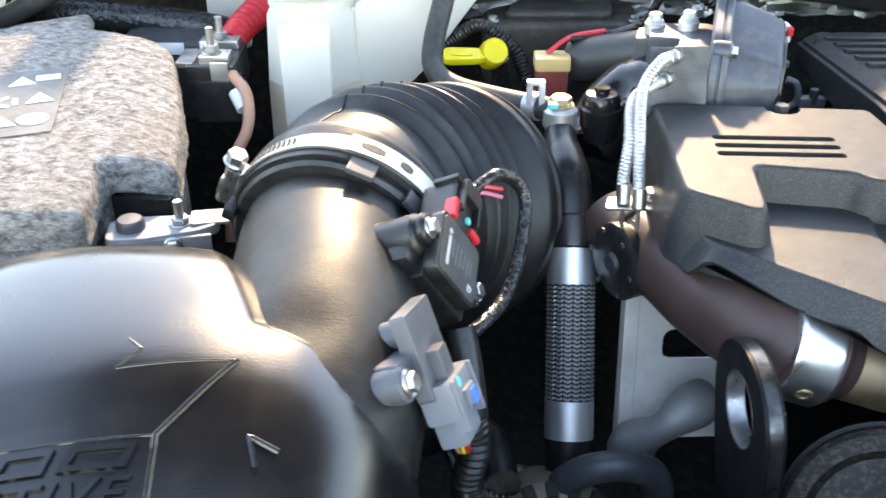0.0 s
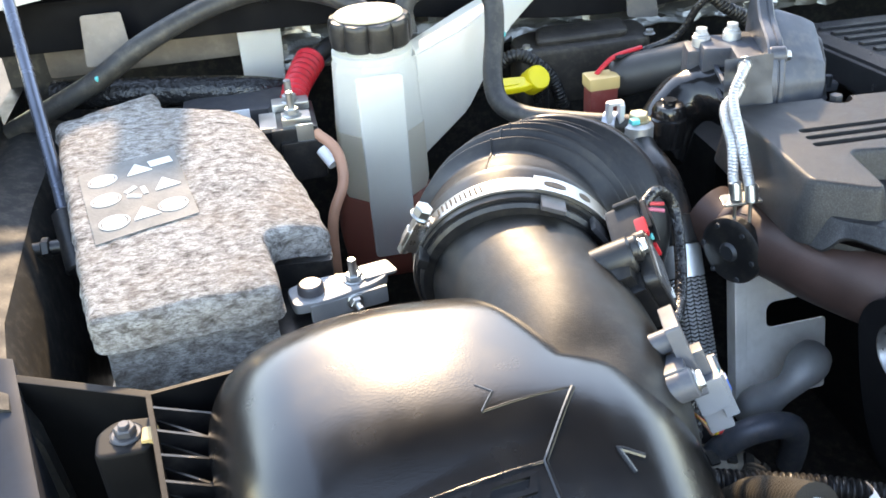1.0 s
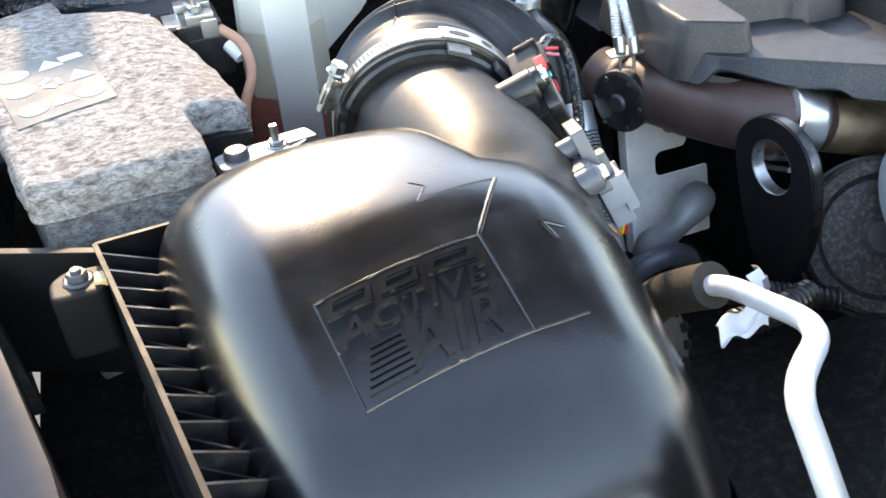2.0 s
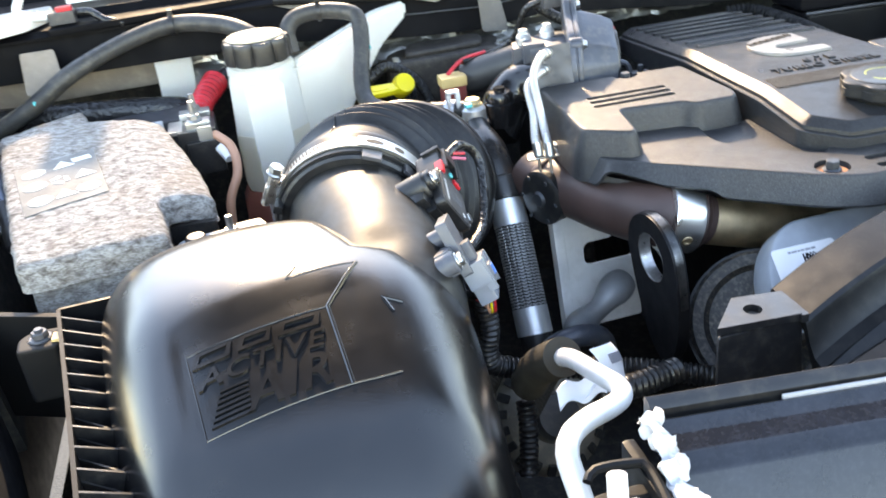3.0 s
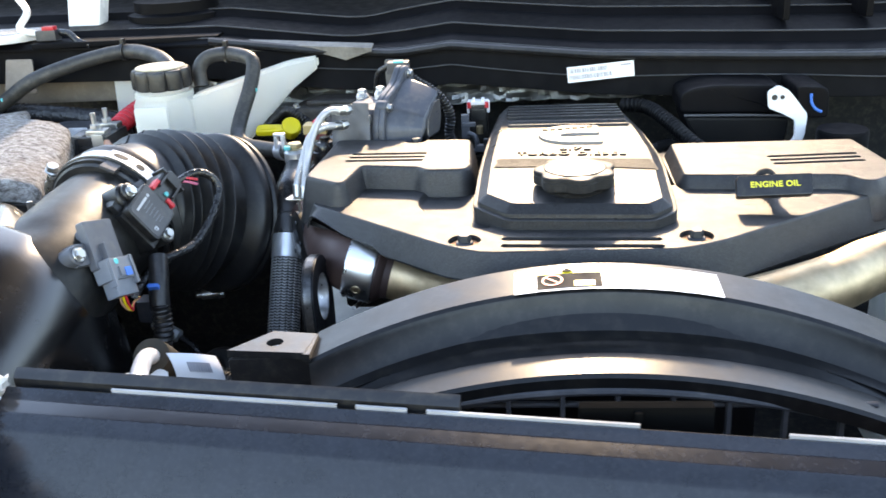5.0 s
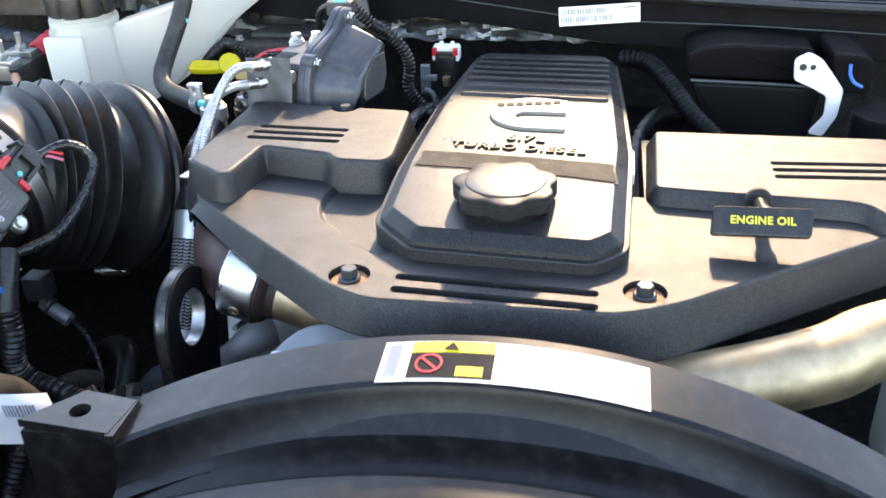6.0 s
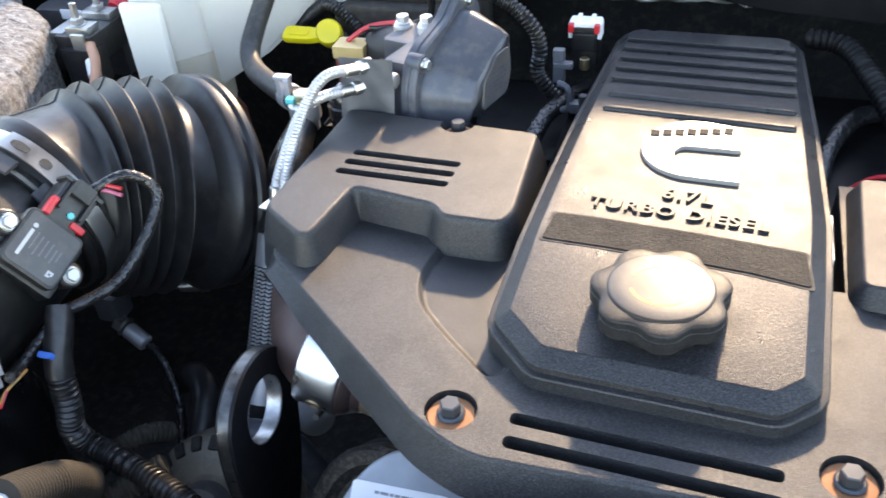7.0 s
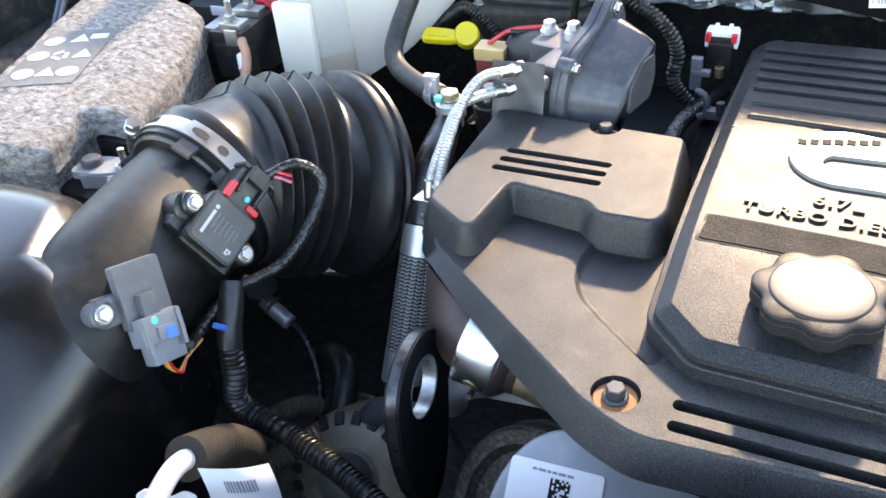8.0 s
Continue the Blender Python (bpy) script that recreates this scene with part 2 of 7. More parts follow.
def axis_frame(p0, p1, hint=(0, 0, 1)):
    """A matrix at p0 with z along p0 to p1."""
    z = (Vector(p1) - Vector(p0)).normalized()
    h = Vector(hint)
    if abs(z.dot(h)) > 0.95:
        h = Vector((0, 1, 0))
    x = h.cross(z).normalized()
    y = z.cross(x)
    return Matrix(((x.x, y.x, z.x, p0[0]), (x.y, y.y, z.y, p0[1]), (x.z, y.z, z.z, p0[2]), (0, 0, 0, 1)))


def box(bm, c, size, bevel=0.0, m=None, seg=2):
    mat = (m or Matrix()) @ Matrix.Translation(c) @ Matrix.Diagonal((*size, 1))
    g = bmesh.ops.create_cube(bm, size=1.0, matrix=mat)
    if bevel:
        edges = list({e for v in g["verts"] for e in v.link_edges})
        bmesh.ops.bevel(bm, geom=edges, offset=bevel, segments=seg, profile=0.7, affect="EDGES")
    return bm


def round_poly(pts, r=0.01, n=4):
    """A closed outline with its corners rounded."""
    out, k = [], len(pts)
    for i in range(k):
        a, b, c = Vector(pts[i - 1]), Vector(pts[i]), Vector(pts[(i + 1) % k])
        ra = min(r, (a - b).length * 0.45)
        rc = min(r, (c - b).length * 0.45)
        p, q = b + (a - b).normalized() * ra, b + (c - b).normalized() * rc
        for s in range(n + 1):
            t = s / n
            out.append(p * (1 - t) ** 2 + b * 2 * t * (1 - t) + q * t * t)
    return out


def inset_poly(pts, d):
    """The outline (anticlockwise) moved inwards by d."""
    k, out = len(pts), []
    for i in range(k):
        a, b, c = pts[i - 1], pts[i], pts[(i + 1) % k]
        t = (c - a)
        t = t.normalized() if t.length > 1e-9 else Vector((1, 0))
        out.append(b + Vector((-t.y, t.x)) * d)
    return out


def stack(bm, rings, close_top=True, close_bottom=True):
    """Joins rings of equally many points."""
    vs = [[bm.verts.new(p) for p in r] for r in rings]
    k = len(vs[0])
    for a, b in zip(vs, vs[1:]):
        for i in range(k):
            bm.faces.new((a[i], a[(i + 1) % k], b[(i + 1) % k], b[i]))
    if close_bottom:
        bm.faces.new(vs[0][::-1])
    if close_top:
        bm.faces.new(vs[-1])
    return vs


def slab(bm, outline, levels, m=None, top=True, bottom=True):
    """A solid from an anticlockwise outline: levels of (inset, z), where z is a number or a function of x, y."""
    rings = []
    for d, z in levels:
        ring = []
        for p in inset_poly(outline, d):
            v = Vector((p.x, p.y, z(p.x, p.y) if callable(z) else z))
            ring.append(m @ v if m else v)
        rings.append(ring)
    stack(bm, rings, top, bottom)
    return bm


def plate(bm, pts, z0, z1, r=0.01, edge=0.002, m=None, n=4):
    o = round_poly([Vector(p) for p in pts], r, n)
    return slab(bm, o, ((edge * 0.3, z0), (0, z0 + edge), (0, z1 - edge), (edge * 0.3, z1 - edge * 0.3), (edge, z1)), m)


def lathe(bm, profile, m, seg=24, cap=True):
    """Turns (radius, height) pairs about the z axis of m."""
    rings = [[m @ Vector((r * math.cos(2 * math.pi * i / seg), r * math.sin(2 * math.pi * i / seg), h)) for i in range(seg)] for r, h in profile]
    stack(bm, rings, cap, cap)
    return bm


def rod(bm, p0, p1, r, seg=16, r1=None, bevel=0.15):
    L = (Vector(p1) - Vector(p0)).length
    r1 = r if r1 is None else r1
    b = min(r, r1) * bevel
    return lathe(bm, ((r - b, 0), (r, b), (r1, L - b), (r1 - b, L)), axis_frame(p0, p1), seg)


def disc(bm, p0, p1, r, seg=32):
    L = (Vector(p1) - Vector(p0)).length
    return lathe(bm, ((r, 0), (r, L)), axis_frame(p0, p1), seg)


def hexbolt(bm, p, up=(0, 0, 1), r=0.007, h=0.006, washer=1.5):
    p, u = Vector(p), Vector(up).normalized()
    if washer:
        rod(bm, p, p + u * h * 0.3, r * washer, 16)
    rod(bm, p + u * h * 0.25, p + u * h, r, 6, bevel=0.12)
    return bm


def smooth_path(pts, step=0.006):
    """A Catmull-Rom curve through the points."""
    P = [Vector(p) for p in pts]
    P = [P[0] * 2 - P[1]] + P + [P[-1] * 2 - P[-2]]
    out = []
    for i in range(1, len(P) - 2):
        a, b, c, d = P[i - 1:i + 3]
        n = max(2, int((c - b).length / step))
        for s in range(n):
            t = s / n
            out.append(0.5 * (2 * b + (c - a) * t + (2 * a - 5 * b + 4 * c - d) * t * t + (3 * b - a - 3 * c + d) * t ** 3))
    out.append(P[-2])
    return out


def tube(bm, pts, r, seg=12, step=0.006, ripple=0.0, pitch=0.006, smooth=True, flat=1.0):
    """A hose along a path. ripple: depth of ribs set pitch apart."""
    if ripple:
        step = pitch / 4
    path = smooth_path(pts, step) if smooth else [Vector(p) for p in pts]
    t0 = (path[1] - path[0]).normalized()
    x = t0.cross(Vector((0, 0, 1)))
    x = x.normalized() if x.length > 1e-3 else Vector((1, 0, 0))
    rings, L = [], 0.0
    for i, p in enumerate(path):
        t = (path[min(i + 1, len(path) - 1)] - path[max(i - 1, 0)]).normalized()
        x = (x - t * x.dot(t)).normalized()
        y = t.cross(x)
        if i:
            L += (p - path[i - 1]).length
        f = i / (len(path) - 1)
        rr = r(f) if callable(r) else r
        if ripple:
            rr -= ripple * (0.5 + 0.5 * math.cos(2 * math.pi * L / pitch)) ** 2
        rings.append([p + (x * math.cos(2 * math.pi * k / seg) + y * math.sin(2 * math.pi * k / seg) * flat) * rr for k in range(seg)])
    stack(bm, rings)
    return bm


def sheet(bm, xs, ys, fn, thick=0.003):
    """A bent sheet with thickness: fn(x, y) gives a place; the back lies thick below it."""
    top = [[bm.verts.new(fn(x, y)) for x in xs] for y in ys]
    low = [[bm.verts.new(Vector(fn(x, y)) - Vector((0, 0, thick))) for x in xs] for y in ys]
    nx, ny = len(xs), len(ys)
    for j in range(ny - 1):
        for i in range(nx - 1):
            bm.faces.new((top[j][i], top[j][i + 1], top[j + 1][i + 1], top[j + 1][i]))
            bm.faces.new((low[j][i], low[j + 1][i], low[j + 1][i + 1], low[j][i + 1]))
    for j in range(ny - 1):
        for i in (0, nx - 1):
            bm.faces.new((top[j][i], top[j + 1][i], low[j + 1][i], low[j][i]))
    for i in range(nx - 1):
        for j in (0, ny - 1):
            bm.faces.new((top[j][i], top[j][i + 1], low[j][i + 1], low[j][i]))
    return bm


def extrude_profile(bm, profile, place0, place1):
    """A closed (y, z) profile drawn from x = place0 to place1; place gives x, dy, dz."""
    rings = [[Vector((x, y + dy, z + dz)) for y, z in profile] for x, dy, dz in (place0, place1)]
    return stack(bm, rings)


def lettering(text, m, size, depth, bend=None, align="CENTER", bold=0.0, shear=0.0, spacing=1.0):
    """Letters as a bmesh: m places the text's plane; bend moves each vertex in the world."""
    cu = bpy.data.curves.new("lettering", "FONT")
    cu.body, cu.size, cu.extrude, cu.offset, cu.shear = text, size, depth, bold, shear
    cu.align_x, cu.align_y, cu.space_character, cu.resolution_u = align, "CENTER", spacing, 3
    ob = bpy.data.objects.new("lettering", cu)
    scene.collection.objects.link(ob)
    me = bpy.data.meshes.new_from_object(ob.evaluated_get(bpy.context.evaluated_depsgraph_get()))
    bm = bmesh.new()
    bm.from_mesh(me)
    bpy.data.objects.remove(ob)
    bpy.data.curves.remove(cu)
    bpy.data.meshes.remove(me)
    for v in bm.verts:
        v.co = m @ v.co
        if bend:
            v.co = bend(v.co)
    return bm


def bars(bm, m, w, h, rows, rng, gap=0.4, thick=0.0003):
    """Rows of plain bars in place of writing that cannot be read, on the plane of m."""
    for j in range(rows):
        y = h / 2 - (j + 0.5) * h / rows
        x = -w / 2
        end = w / 2 * rng.uniform(0.4, 1.0)
        while x < end:
            bw = rng.uniform(0.06, 0.2) * w
            box(bm, (x + bw / 2, y, thick / 2), (bw, h / rows * (1 - gap), thick), 0, m)
            x += bw + 0.03 * w
    return bm


def turned(p, ax=(0, 0, 1), up=(0, 1, 0)):
    """A frame at p: z along ax, y as near to up as can be."""
    z = Vector(ax).normalized()
    y = Vector(up) - z * Vector(up).dot(z)
    y.normalize()
    x = y.cross(z)
    return Matrix(((x.x, y.x, z.x, p[0]), (x.y, y.y, z.y, p[1]), (x.z, y.z, z.z, p[2]), (0, 0, 0, 1)))


# ---- the setting: ground and the walls of the engine bay ----
bm = B()
bmesh.ops.create_grid(bm, x_segments=2, y_segments=2, size=2000, matrix=Matrix.Translation((0, 0, 0)))
solo("ground", bm, ASPHALT, "grey asphalt ground under the truck", "ground", "structure")

bm = B()
box(bm, (0.53, 0.65, 0.70), (2.3, 1.5, 0.02))
solo("floor", bm, MATT, "dark undertray at the bottom of the engine bay", "floor", "structure")

bm = B()
box(bm, (0.53, 1.42, 1.02), (2.4, 0.03, 0.66))
solo("wall_rear", bm, MATT, "black firewall at the rear of the engine bay", "wall", "structure")
bm = B()
box(bm, (-0.66, 0.65, 0.97), (0.02, 1.5, 0.56))
solo("wall_passenger", bm, FENDER, "black inner wing beside the battery", "wall", "structure")
bm = B()
box(bm, (1.70, 0.65, 1.02), (0.02, 1.5, 0.66))
solo("wall_driver", bm, FENDER, "black inner wing on the far side of the engine", "wall", "structure")
bm = B()
box(bm, (0.53, -0.10, 0.92), (2.3, 0.02, 0.46))
solo("wall_front", bm, MATT, "black panel in front of the radiator", "wall", "structure")
# unseen wall, added to keep the sun off the bay's rear
bm = B()
stack(bm, [[Vector((x, y, z)) for x, z in ((-0.95, 1.40), (2.0, 1.40), (2.0, 1.78), (0.40, 1.775), (0.10, 1.66), (-0.95, 1.60))] for y in (1.62, 1.65)])
solo("wall_sun_blocker", bm, DARK_GREY, "unseen wall added behind the cowl to shade the bay's rear", "wall", "structure")


# dark panel added above the bay, out of view, to darken reflections from overhead
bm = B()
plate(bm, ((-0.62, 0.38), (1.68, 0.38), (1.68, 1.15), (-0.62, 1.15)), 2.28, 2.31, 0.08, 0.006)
solo("ceiling", bm, MATT, "dark panel added out of view above the bay to darken reflections", "ceiling", "structure")
# ---- cowl ----
def cowl_line(x):
    """Front edge of the cowl: y and z at x."""
    pts = ((-0.8, 1.235, 1.415), (-0.11, 1.215, 1.410), (0.12, 1.200, 1.384), (0.24, 1.215, 1.374), (0.34, 1.215, 1.384), (0.48, 1.200, 1.372),
           (0.60, 1.160, 1.366), (0.88, 1.120, 1.360), (1.05, 1.110, 1.356), (1.9, 1.110, 1.36))
    for (x0, y0, z0), (x1, y1, z1) in zip(pts, pts[1:]):
        if x <= x1:
            f = max(0, (x - x0) / (x1 - x0))
            return y0 + (y1 - y0) * f, z0 + (z1 - z0) * f
    return pts[-1][1:]


def cowl_top(x, v):
    y, z = cowl_line(x)
    bump = 0.022 / (1 + math.exp(-(x - 0.20) / 0.02)) if 0.0 < x else 0.0
    prof = ((0.0, 0.0), (0.012, 0.008), (0.05, 0.010), (0.06, 0.024), (0.16, 0.030), (0.17, 0.044), (0.40, 0.060), (0.75, 0.085))
    for (a, b), (c, d) in zip(prof, prof[1:]):
        if v <= c:
            f = (v - a) / (c - a)
            return Vector((x, y + v, z + b + (d - b) * f + bump * min(1, v / 0.1)))
    return Vector((x, y + v, z + 0.085))


cowl = thing("cowl", (0.53, 1.25, 1.36), "black plastic cowl panel below the windscreen", "cowl", "", "structure")
xs = [-0.8 + 0.03 * i for i in range(91)]
bm = B()
sheet(bm, xs, [0.0, 0.012, 0.03, 0.05, 0.06, 0.11, 0.16, 0.17, 0.28, 0.40, 0.75], cowl_top, 0.004)
part("top_panel", bm, COWL, cowl, sharp=25)
bm = B()


def lip(x, v):
    y, z = cowl_line(x)
    return Vector((x, y - 0.012 * v + 0.012, z - 0.062 * v))


sheet(bm, xs, [0.0, 0.25, 0.5, 0.8, 1.0], lip, 0.003)
part("front_lip", bm, LIP_BLACK, cowl)
bm = B()
tube(bm, [(x, cowl_line(x)[0] - 0.004, cowl_line(x)[1] + 0.006) for x in xs if x > -0.12], 0.007, 8, 0.03)
part("rubber_seal", bm, RUBBER, cowl)
# pale tubes stand in for the sun's highlights on the moulded steps and lip
for v_, dz in ((0.012, 0.001), (0.060, 0.001), (0.170, 0.001)):
    bm = B()
    tube(bm, [cowl_top(x, v_) + Vector((0, 0, dz)) for x in xs if x > -0.30], 0.0016, 6, 0.03)
    part("edge_highlight", bm, COWL_EDGE, cowl, "highlight along a moulded edge, painted as a pale line")
bm = B()
tube(bm, [(x, cowl_line(x)[0] - 0.001, cowl_line(x)[1] - 0.030 + 0.004 * math.sin(x * 9)) for x in xs if x > 0.05], 0.0012, 6, 0.03)
part("lip_highlight", bm, COWL_EDGE, cowl, "highlight along a moulded edge, painted as a pale line")
for x in (0.93, 1.07):
    bm = B()
    box(bm, (x, 1.33, 1.44), (0.012, 0.26, 0.06), 0.004)
    part("stiffener", bm, COWL, cowl)

# white wing edge, hinge and connector at the passenger side of the cowl
bm = B()
plate(bm, ((-0.95, 0.95), (-0.70, 1.00), (-0.63, 1.13), (-0.56, 1.185), (-0.49, 1.228), (-0.455, 1.30), (-0.52, 1.60), (-0.95, 1.60)), 1.425, 1.440, 0.02, 0.003)
solo("trim_wing", bm, WHITE_PAINT, "white painted wing flange beside the cowl", "wing", "structure")
bm = B()
plate(bm, ((-0.46, 1.212), (-0.10, 1.228), (-0.10, 1.27), (-0.46, 1.30)), 1.414, 1.424, 0.006, 0.002)
solo("cowl_flange", bm, LIP_BLACK, "dull black flange along the cowl", "flange")
bm = B()
plate(bm, ((-0.035, -0.03), (0.03, -0.03), (0.045, 0.16), (-0.035, 0.16)), -0.02, 0.02, 0.012, 0.004, turned((-0.405, 1.36, 1.45), (0, -0.95, 0.3), (0, 0.3, 0.95)))
solo("hinge_arm", bm, WHITE_PAINT, "white painted hinge arm rising from the wing", "hinge")
bm = B()
lathe(bm, ((0.09, 0), (0.10, 0.01), (0.10, 0.05), (0.085, 0.055), (0.085, 0.075)), Matrix.Translation((-0.24, 1.42, 1.40)), 32)
solo("cowl_intake", bm, COWL, "round black cowl air intake", "intake")
wc = thing("wing_connector", (-0.436, 1.242, 1.43), "grey plug with a red lock on the wing flange", "connector")
bm = B(); box(bm, (-0.436, 1.244, 1.436), (0.040, 0.026, 0.020), 0.003); part("plug", bm, DARK_GREY, wc)
bm = B(); box(bm, (-0.430, 1.240, 1.449), (0.024, 0.016, 0.008), 0.002); part("lock", bm, RED, wc, "red lock")
bm = B(); tube(bm, [(-0.412, 1.244, 1.440), (-0.392, 1.240, 1.438), (-0.372, 1.228, 1.424), (-0.345, 1.222, 1.416)], 0.0065, 10); part("taped_lead", bm, TAPE, wc)
bm = B(); tube(bm, [(-0.458, 1.246, 1.438), (-0.485, 1.25, 1.442), (-0.505, 1.27, 1.45), (-0.500, 1.30, 1.475), (-0.530, 1.33, 1.50)], 0.007, 10); part("grey_lead", bm, SHEET, wc)
bm = B(); plate(bm, ((-0.030, -0.03), (0.03, -0.03), (0.024, 0.035), (-0.026, 0.035)), -0.002, 0.002, 0.004, 0.001, turned((-0.480, 1.19, 1.365), (0.1, -0.95, 0.3), (0, 0.3, 0.95)))
solo("tan_bracket", bm, PRIMER, "brown sealer-coated bracket inside the wing", "bracket")

bm = B()
Mx = turned((0.607, 1.150, 1.343), (0, -0.99, 0.14), (-0.075, 0, 1))
sticker = thing("part_sticker", (0.600, 1.150, 1.325), "white barcode sticker on the black cowl lip", "sticker")
box(bm, (0, 0, 0), (0.116, 0.027, 0.0008), 0, Mx)
part("paper", bm, PAPER, sticker)
bm = B()
rs = random.Random(4)
for j, (y, w) in enumerate(((0.006, 0.066), (-0.005, 0.072))):
    x = -0.055
    while x < -0.055 + w:
        bw = rs.choice((0.0008, 0.0014, 0.002))
        box(bm, (x + bw / 2, y, 0.0006), (bw, 0.008, 0.0006), 0, Mx)
        x += bw + rs.choice((0.0008, 0.0013))
bars(bm, Mx @ Matrix.Translation((0.045, 0.008, 0.0004)), 0.02, 0.005, 1, rs)
part("barcode", bm, INK_GREY, sticker)

# foil heat shield on the firewall
bm = B()


def foil(x, v):
    w = noise.noise(Vector((x * 22, v * 9, 3.1))) * 0.016 + noise.noise(Vector((x * 60, v * 30, 1.1))) * 0.006
    return Vector((x, 1.255 - 0.02 * v + w, 1.335 - 0.055 * v + w * 0.4))


hs = thing("heat_shield", (0.3, 1.25, 1.19), "crumpled silver foil insulation on the firewall", "heat shield")
sheet(bm, [-0.3 + 0.012 * i for i in range(56)], [i / 10 for i in range(11)], foil, 0.002)
part("foil_sheet", bm, FOIL, hs, sharp=20)
bm = B()
sheet(bm, [0.354 + 0.012 * i for i in range(56)], [i / 10 for i in range(11)], foil, 0.002)
part("foil_sheet", bm, FOIL, hs, sharp=20)
for x in (0.05, 0.30, 0.42, 0.62, 0.80):
    bm = B(); rod(bm, foil(x, 0.4) + Vector((0, 0.004, 0)), foil(x, 0.4) + Vector((0, -0.006, 0)), 0.009, 14); part("fixing_button", bm, MATT, hs)
strip_ = thing("cowl_bracket", (0.04, 1.20, 1.38), "dusty sheet metal strip under the cowl's edge", "bracket")
bm = B()
stack(bm, [[Vector((x, y, z)), Vector((x, y + 0.030, z + 0.004)), Vector((x, y + 0.030, z + 0.001)), Vector((x, y + 0.002, z - 0.003)), Vector((x, y + 0.006, z - d)), Vector((x, y + 0.003, z - d))]
           for x, y, z, d in ((-0.13, 1.228, 1.411, 0.015), (-0.05, 1.214, 1.408, 0.014), (0.04, 1.200, 1.404, 0.010), (0.10, 1.190, 1.401, 0.012), (0.15, 1.182, 1.399, 0.024), (0.20, 1.173, 1.397, 0.006))])
part("strip", bm, DUSTY, strip_)
bm = B(); plate(bm, ((-0.022, -0.03), (0.022, -0.03), (0.010, 0.03), (-0.026, 0.03)), -0.002, 0.002, 0.006, 0.001, turned((0.245, 1.17, 1.345), (-0.3, -0.95, 0.1), (0, 0, 1))); part("tab", bm, DARK_GREY, strip_)

# ---- radiator cover ----
def cover_shift(x):
    return (0.170 - 0.13 * (x - 0.05), 1.30)


radiator_cover = thing("radiator_cover", (0.6, 0.05, 1.22), "glossy black plastic cover over the radiator", "radiator cover")
LIP = ((0.0, -0.030), (0.0, 0.0), (-0.003, 0.002), (-0.008, 0.000), (-0.0115, -0.004), (-0.0115, -0.030))
SKIN = ((-0.0175, -0.030), (-0.0175, -0.008), (-0.0195, -0.0075), (-0.0295, -0.0120), (-0.0315, -0.0125), (-0.0455, -0.0140), (-0.0475, -0.0150), (-0.0575, -0.0210),
        (-0.0605, -0.0240), (-0.0965, -0.075), (-0.1215, -0.120), (-0.150, -0.175), (-0.140, -0.175), (-0.1115, -0.120), (-0.0615, -0.050), (-0.0315, -0.030))


def cover_run(bm, profile, x0, x1):
    n = max(2, int((x1 - x0) / 0.06))
    rings = []
    for k in range(n + 1):
        x = x0 + (x1 - x0) * k / n
        y, z = cover_shift(x)
        rings.append([Vector((x, y + a, z + b + (0.002 * noise.noise(Vector((x * 5, a * 20, 0))) if a < -0.05 else 0))) for a, b in profile])
    stack(bm, rings)
    return bm


bm = B(); cover_run(bm, SKIN, 0.045, 1.70); part("top_skin", bm, NOSE, radiator_cover, sharp=30)
for a, b in ((0.048, 0.425), (0.735, 1.70)):
    bm = B(); cover_run(bm, LIP, a, b); part("rear_lip", bm, BLACK, radiator_cover)
# thin strips whose bright sheen is put into a pale grey colour
for a, b in ((0.14, 0.33), (0.345, 0.385), (0.40, 0.555), (0.655, 0.90)):
    bm = B(); extrude_profile(bm, ((-0.0150, -0.012), (-0.0150, -0.0052), (-0.0170, -0.0056), (-0.0170, -0.012)), (a, cover_shift(a)[0], 1.30), (b, cover_shift(b)[0], 1.30))
    part("gap_strip", bm, SHEEN_GREY, radiator_cover, "strip in the cover's gap, its sheen painted pale grey")
bm = B()
y = cover_shift(0.575)[0] + 0.010
cm_ = Matrix.Translation((0.562, y, 1.276))
box(bm, (0, 0, 0), (0.098, 0.010, 0.042), 0.002, cm_)
box(bm, (-0.006, -0.006, 0.012), (0.006, 0.008, 0.014), 0.002, cm_)
part("catch_block", bm, surface("dull_black_rubber", (0.004, 0.004, 0.004), 0.95, grain=500, bump=0.3, spec=0.02), radiator_cover)

# ---- fan shroud ----
def arc_z(x, top=1.296, r=0.74):
    return top - r + math.sqrt(max(0.01, r * r - (x - 0.545) ** 2))


shroud = thing("fan_shroud", (0.545, 0.3, 1.0), "black plastic fan shroud with a broad arched top", "fan shroud")
xs = [0.262 + i * 0.566 / 36 for i in range(37)]
bm = B()
prof = [(0.388, 0.0, -0.02), (0.388, 0.0, -0.002), (0.384, 0.0, 0.001), (0.334, 0.0, -0.004), (0.330, 0.0, -0.007), (0.328, 0.0, -0.012), (0.324, 0.0, -0.026), (0.316, 0.0, -0.037), (0.304, 0.0, -0.041), (0.292, 0.0, -0.0415), (0.284, 0.0, -0.046), (0.279, 0.0, -0.048),
        (0.275, 0.0, -0.043), (0.271, 0.0, -0.0415), (0.238, 0.0, -0.0435), (0.235, 0.0, -0.047), (0.235, 0.0, -0.060), (0.242, 0, -0.060), (0.275, 0, -0.056), (0.30, 0, -0.050), (0.334, 0, -0.016)]
rings = []
for x in xs:
    f = (x - 0.545) / 0.283
    rings.append([Vector((x + (x - 0.545) * 0.25 * d, y - 0.035 * f * f * (1 if y > 0.3 else 0.4), arc_z(x) + d)) for y, _, d in prof])
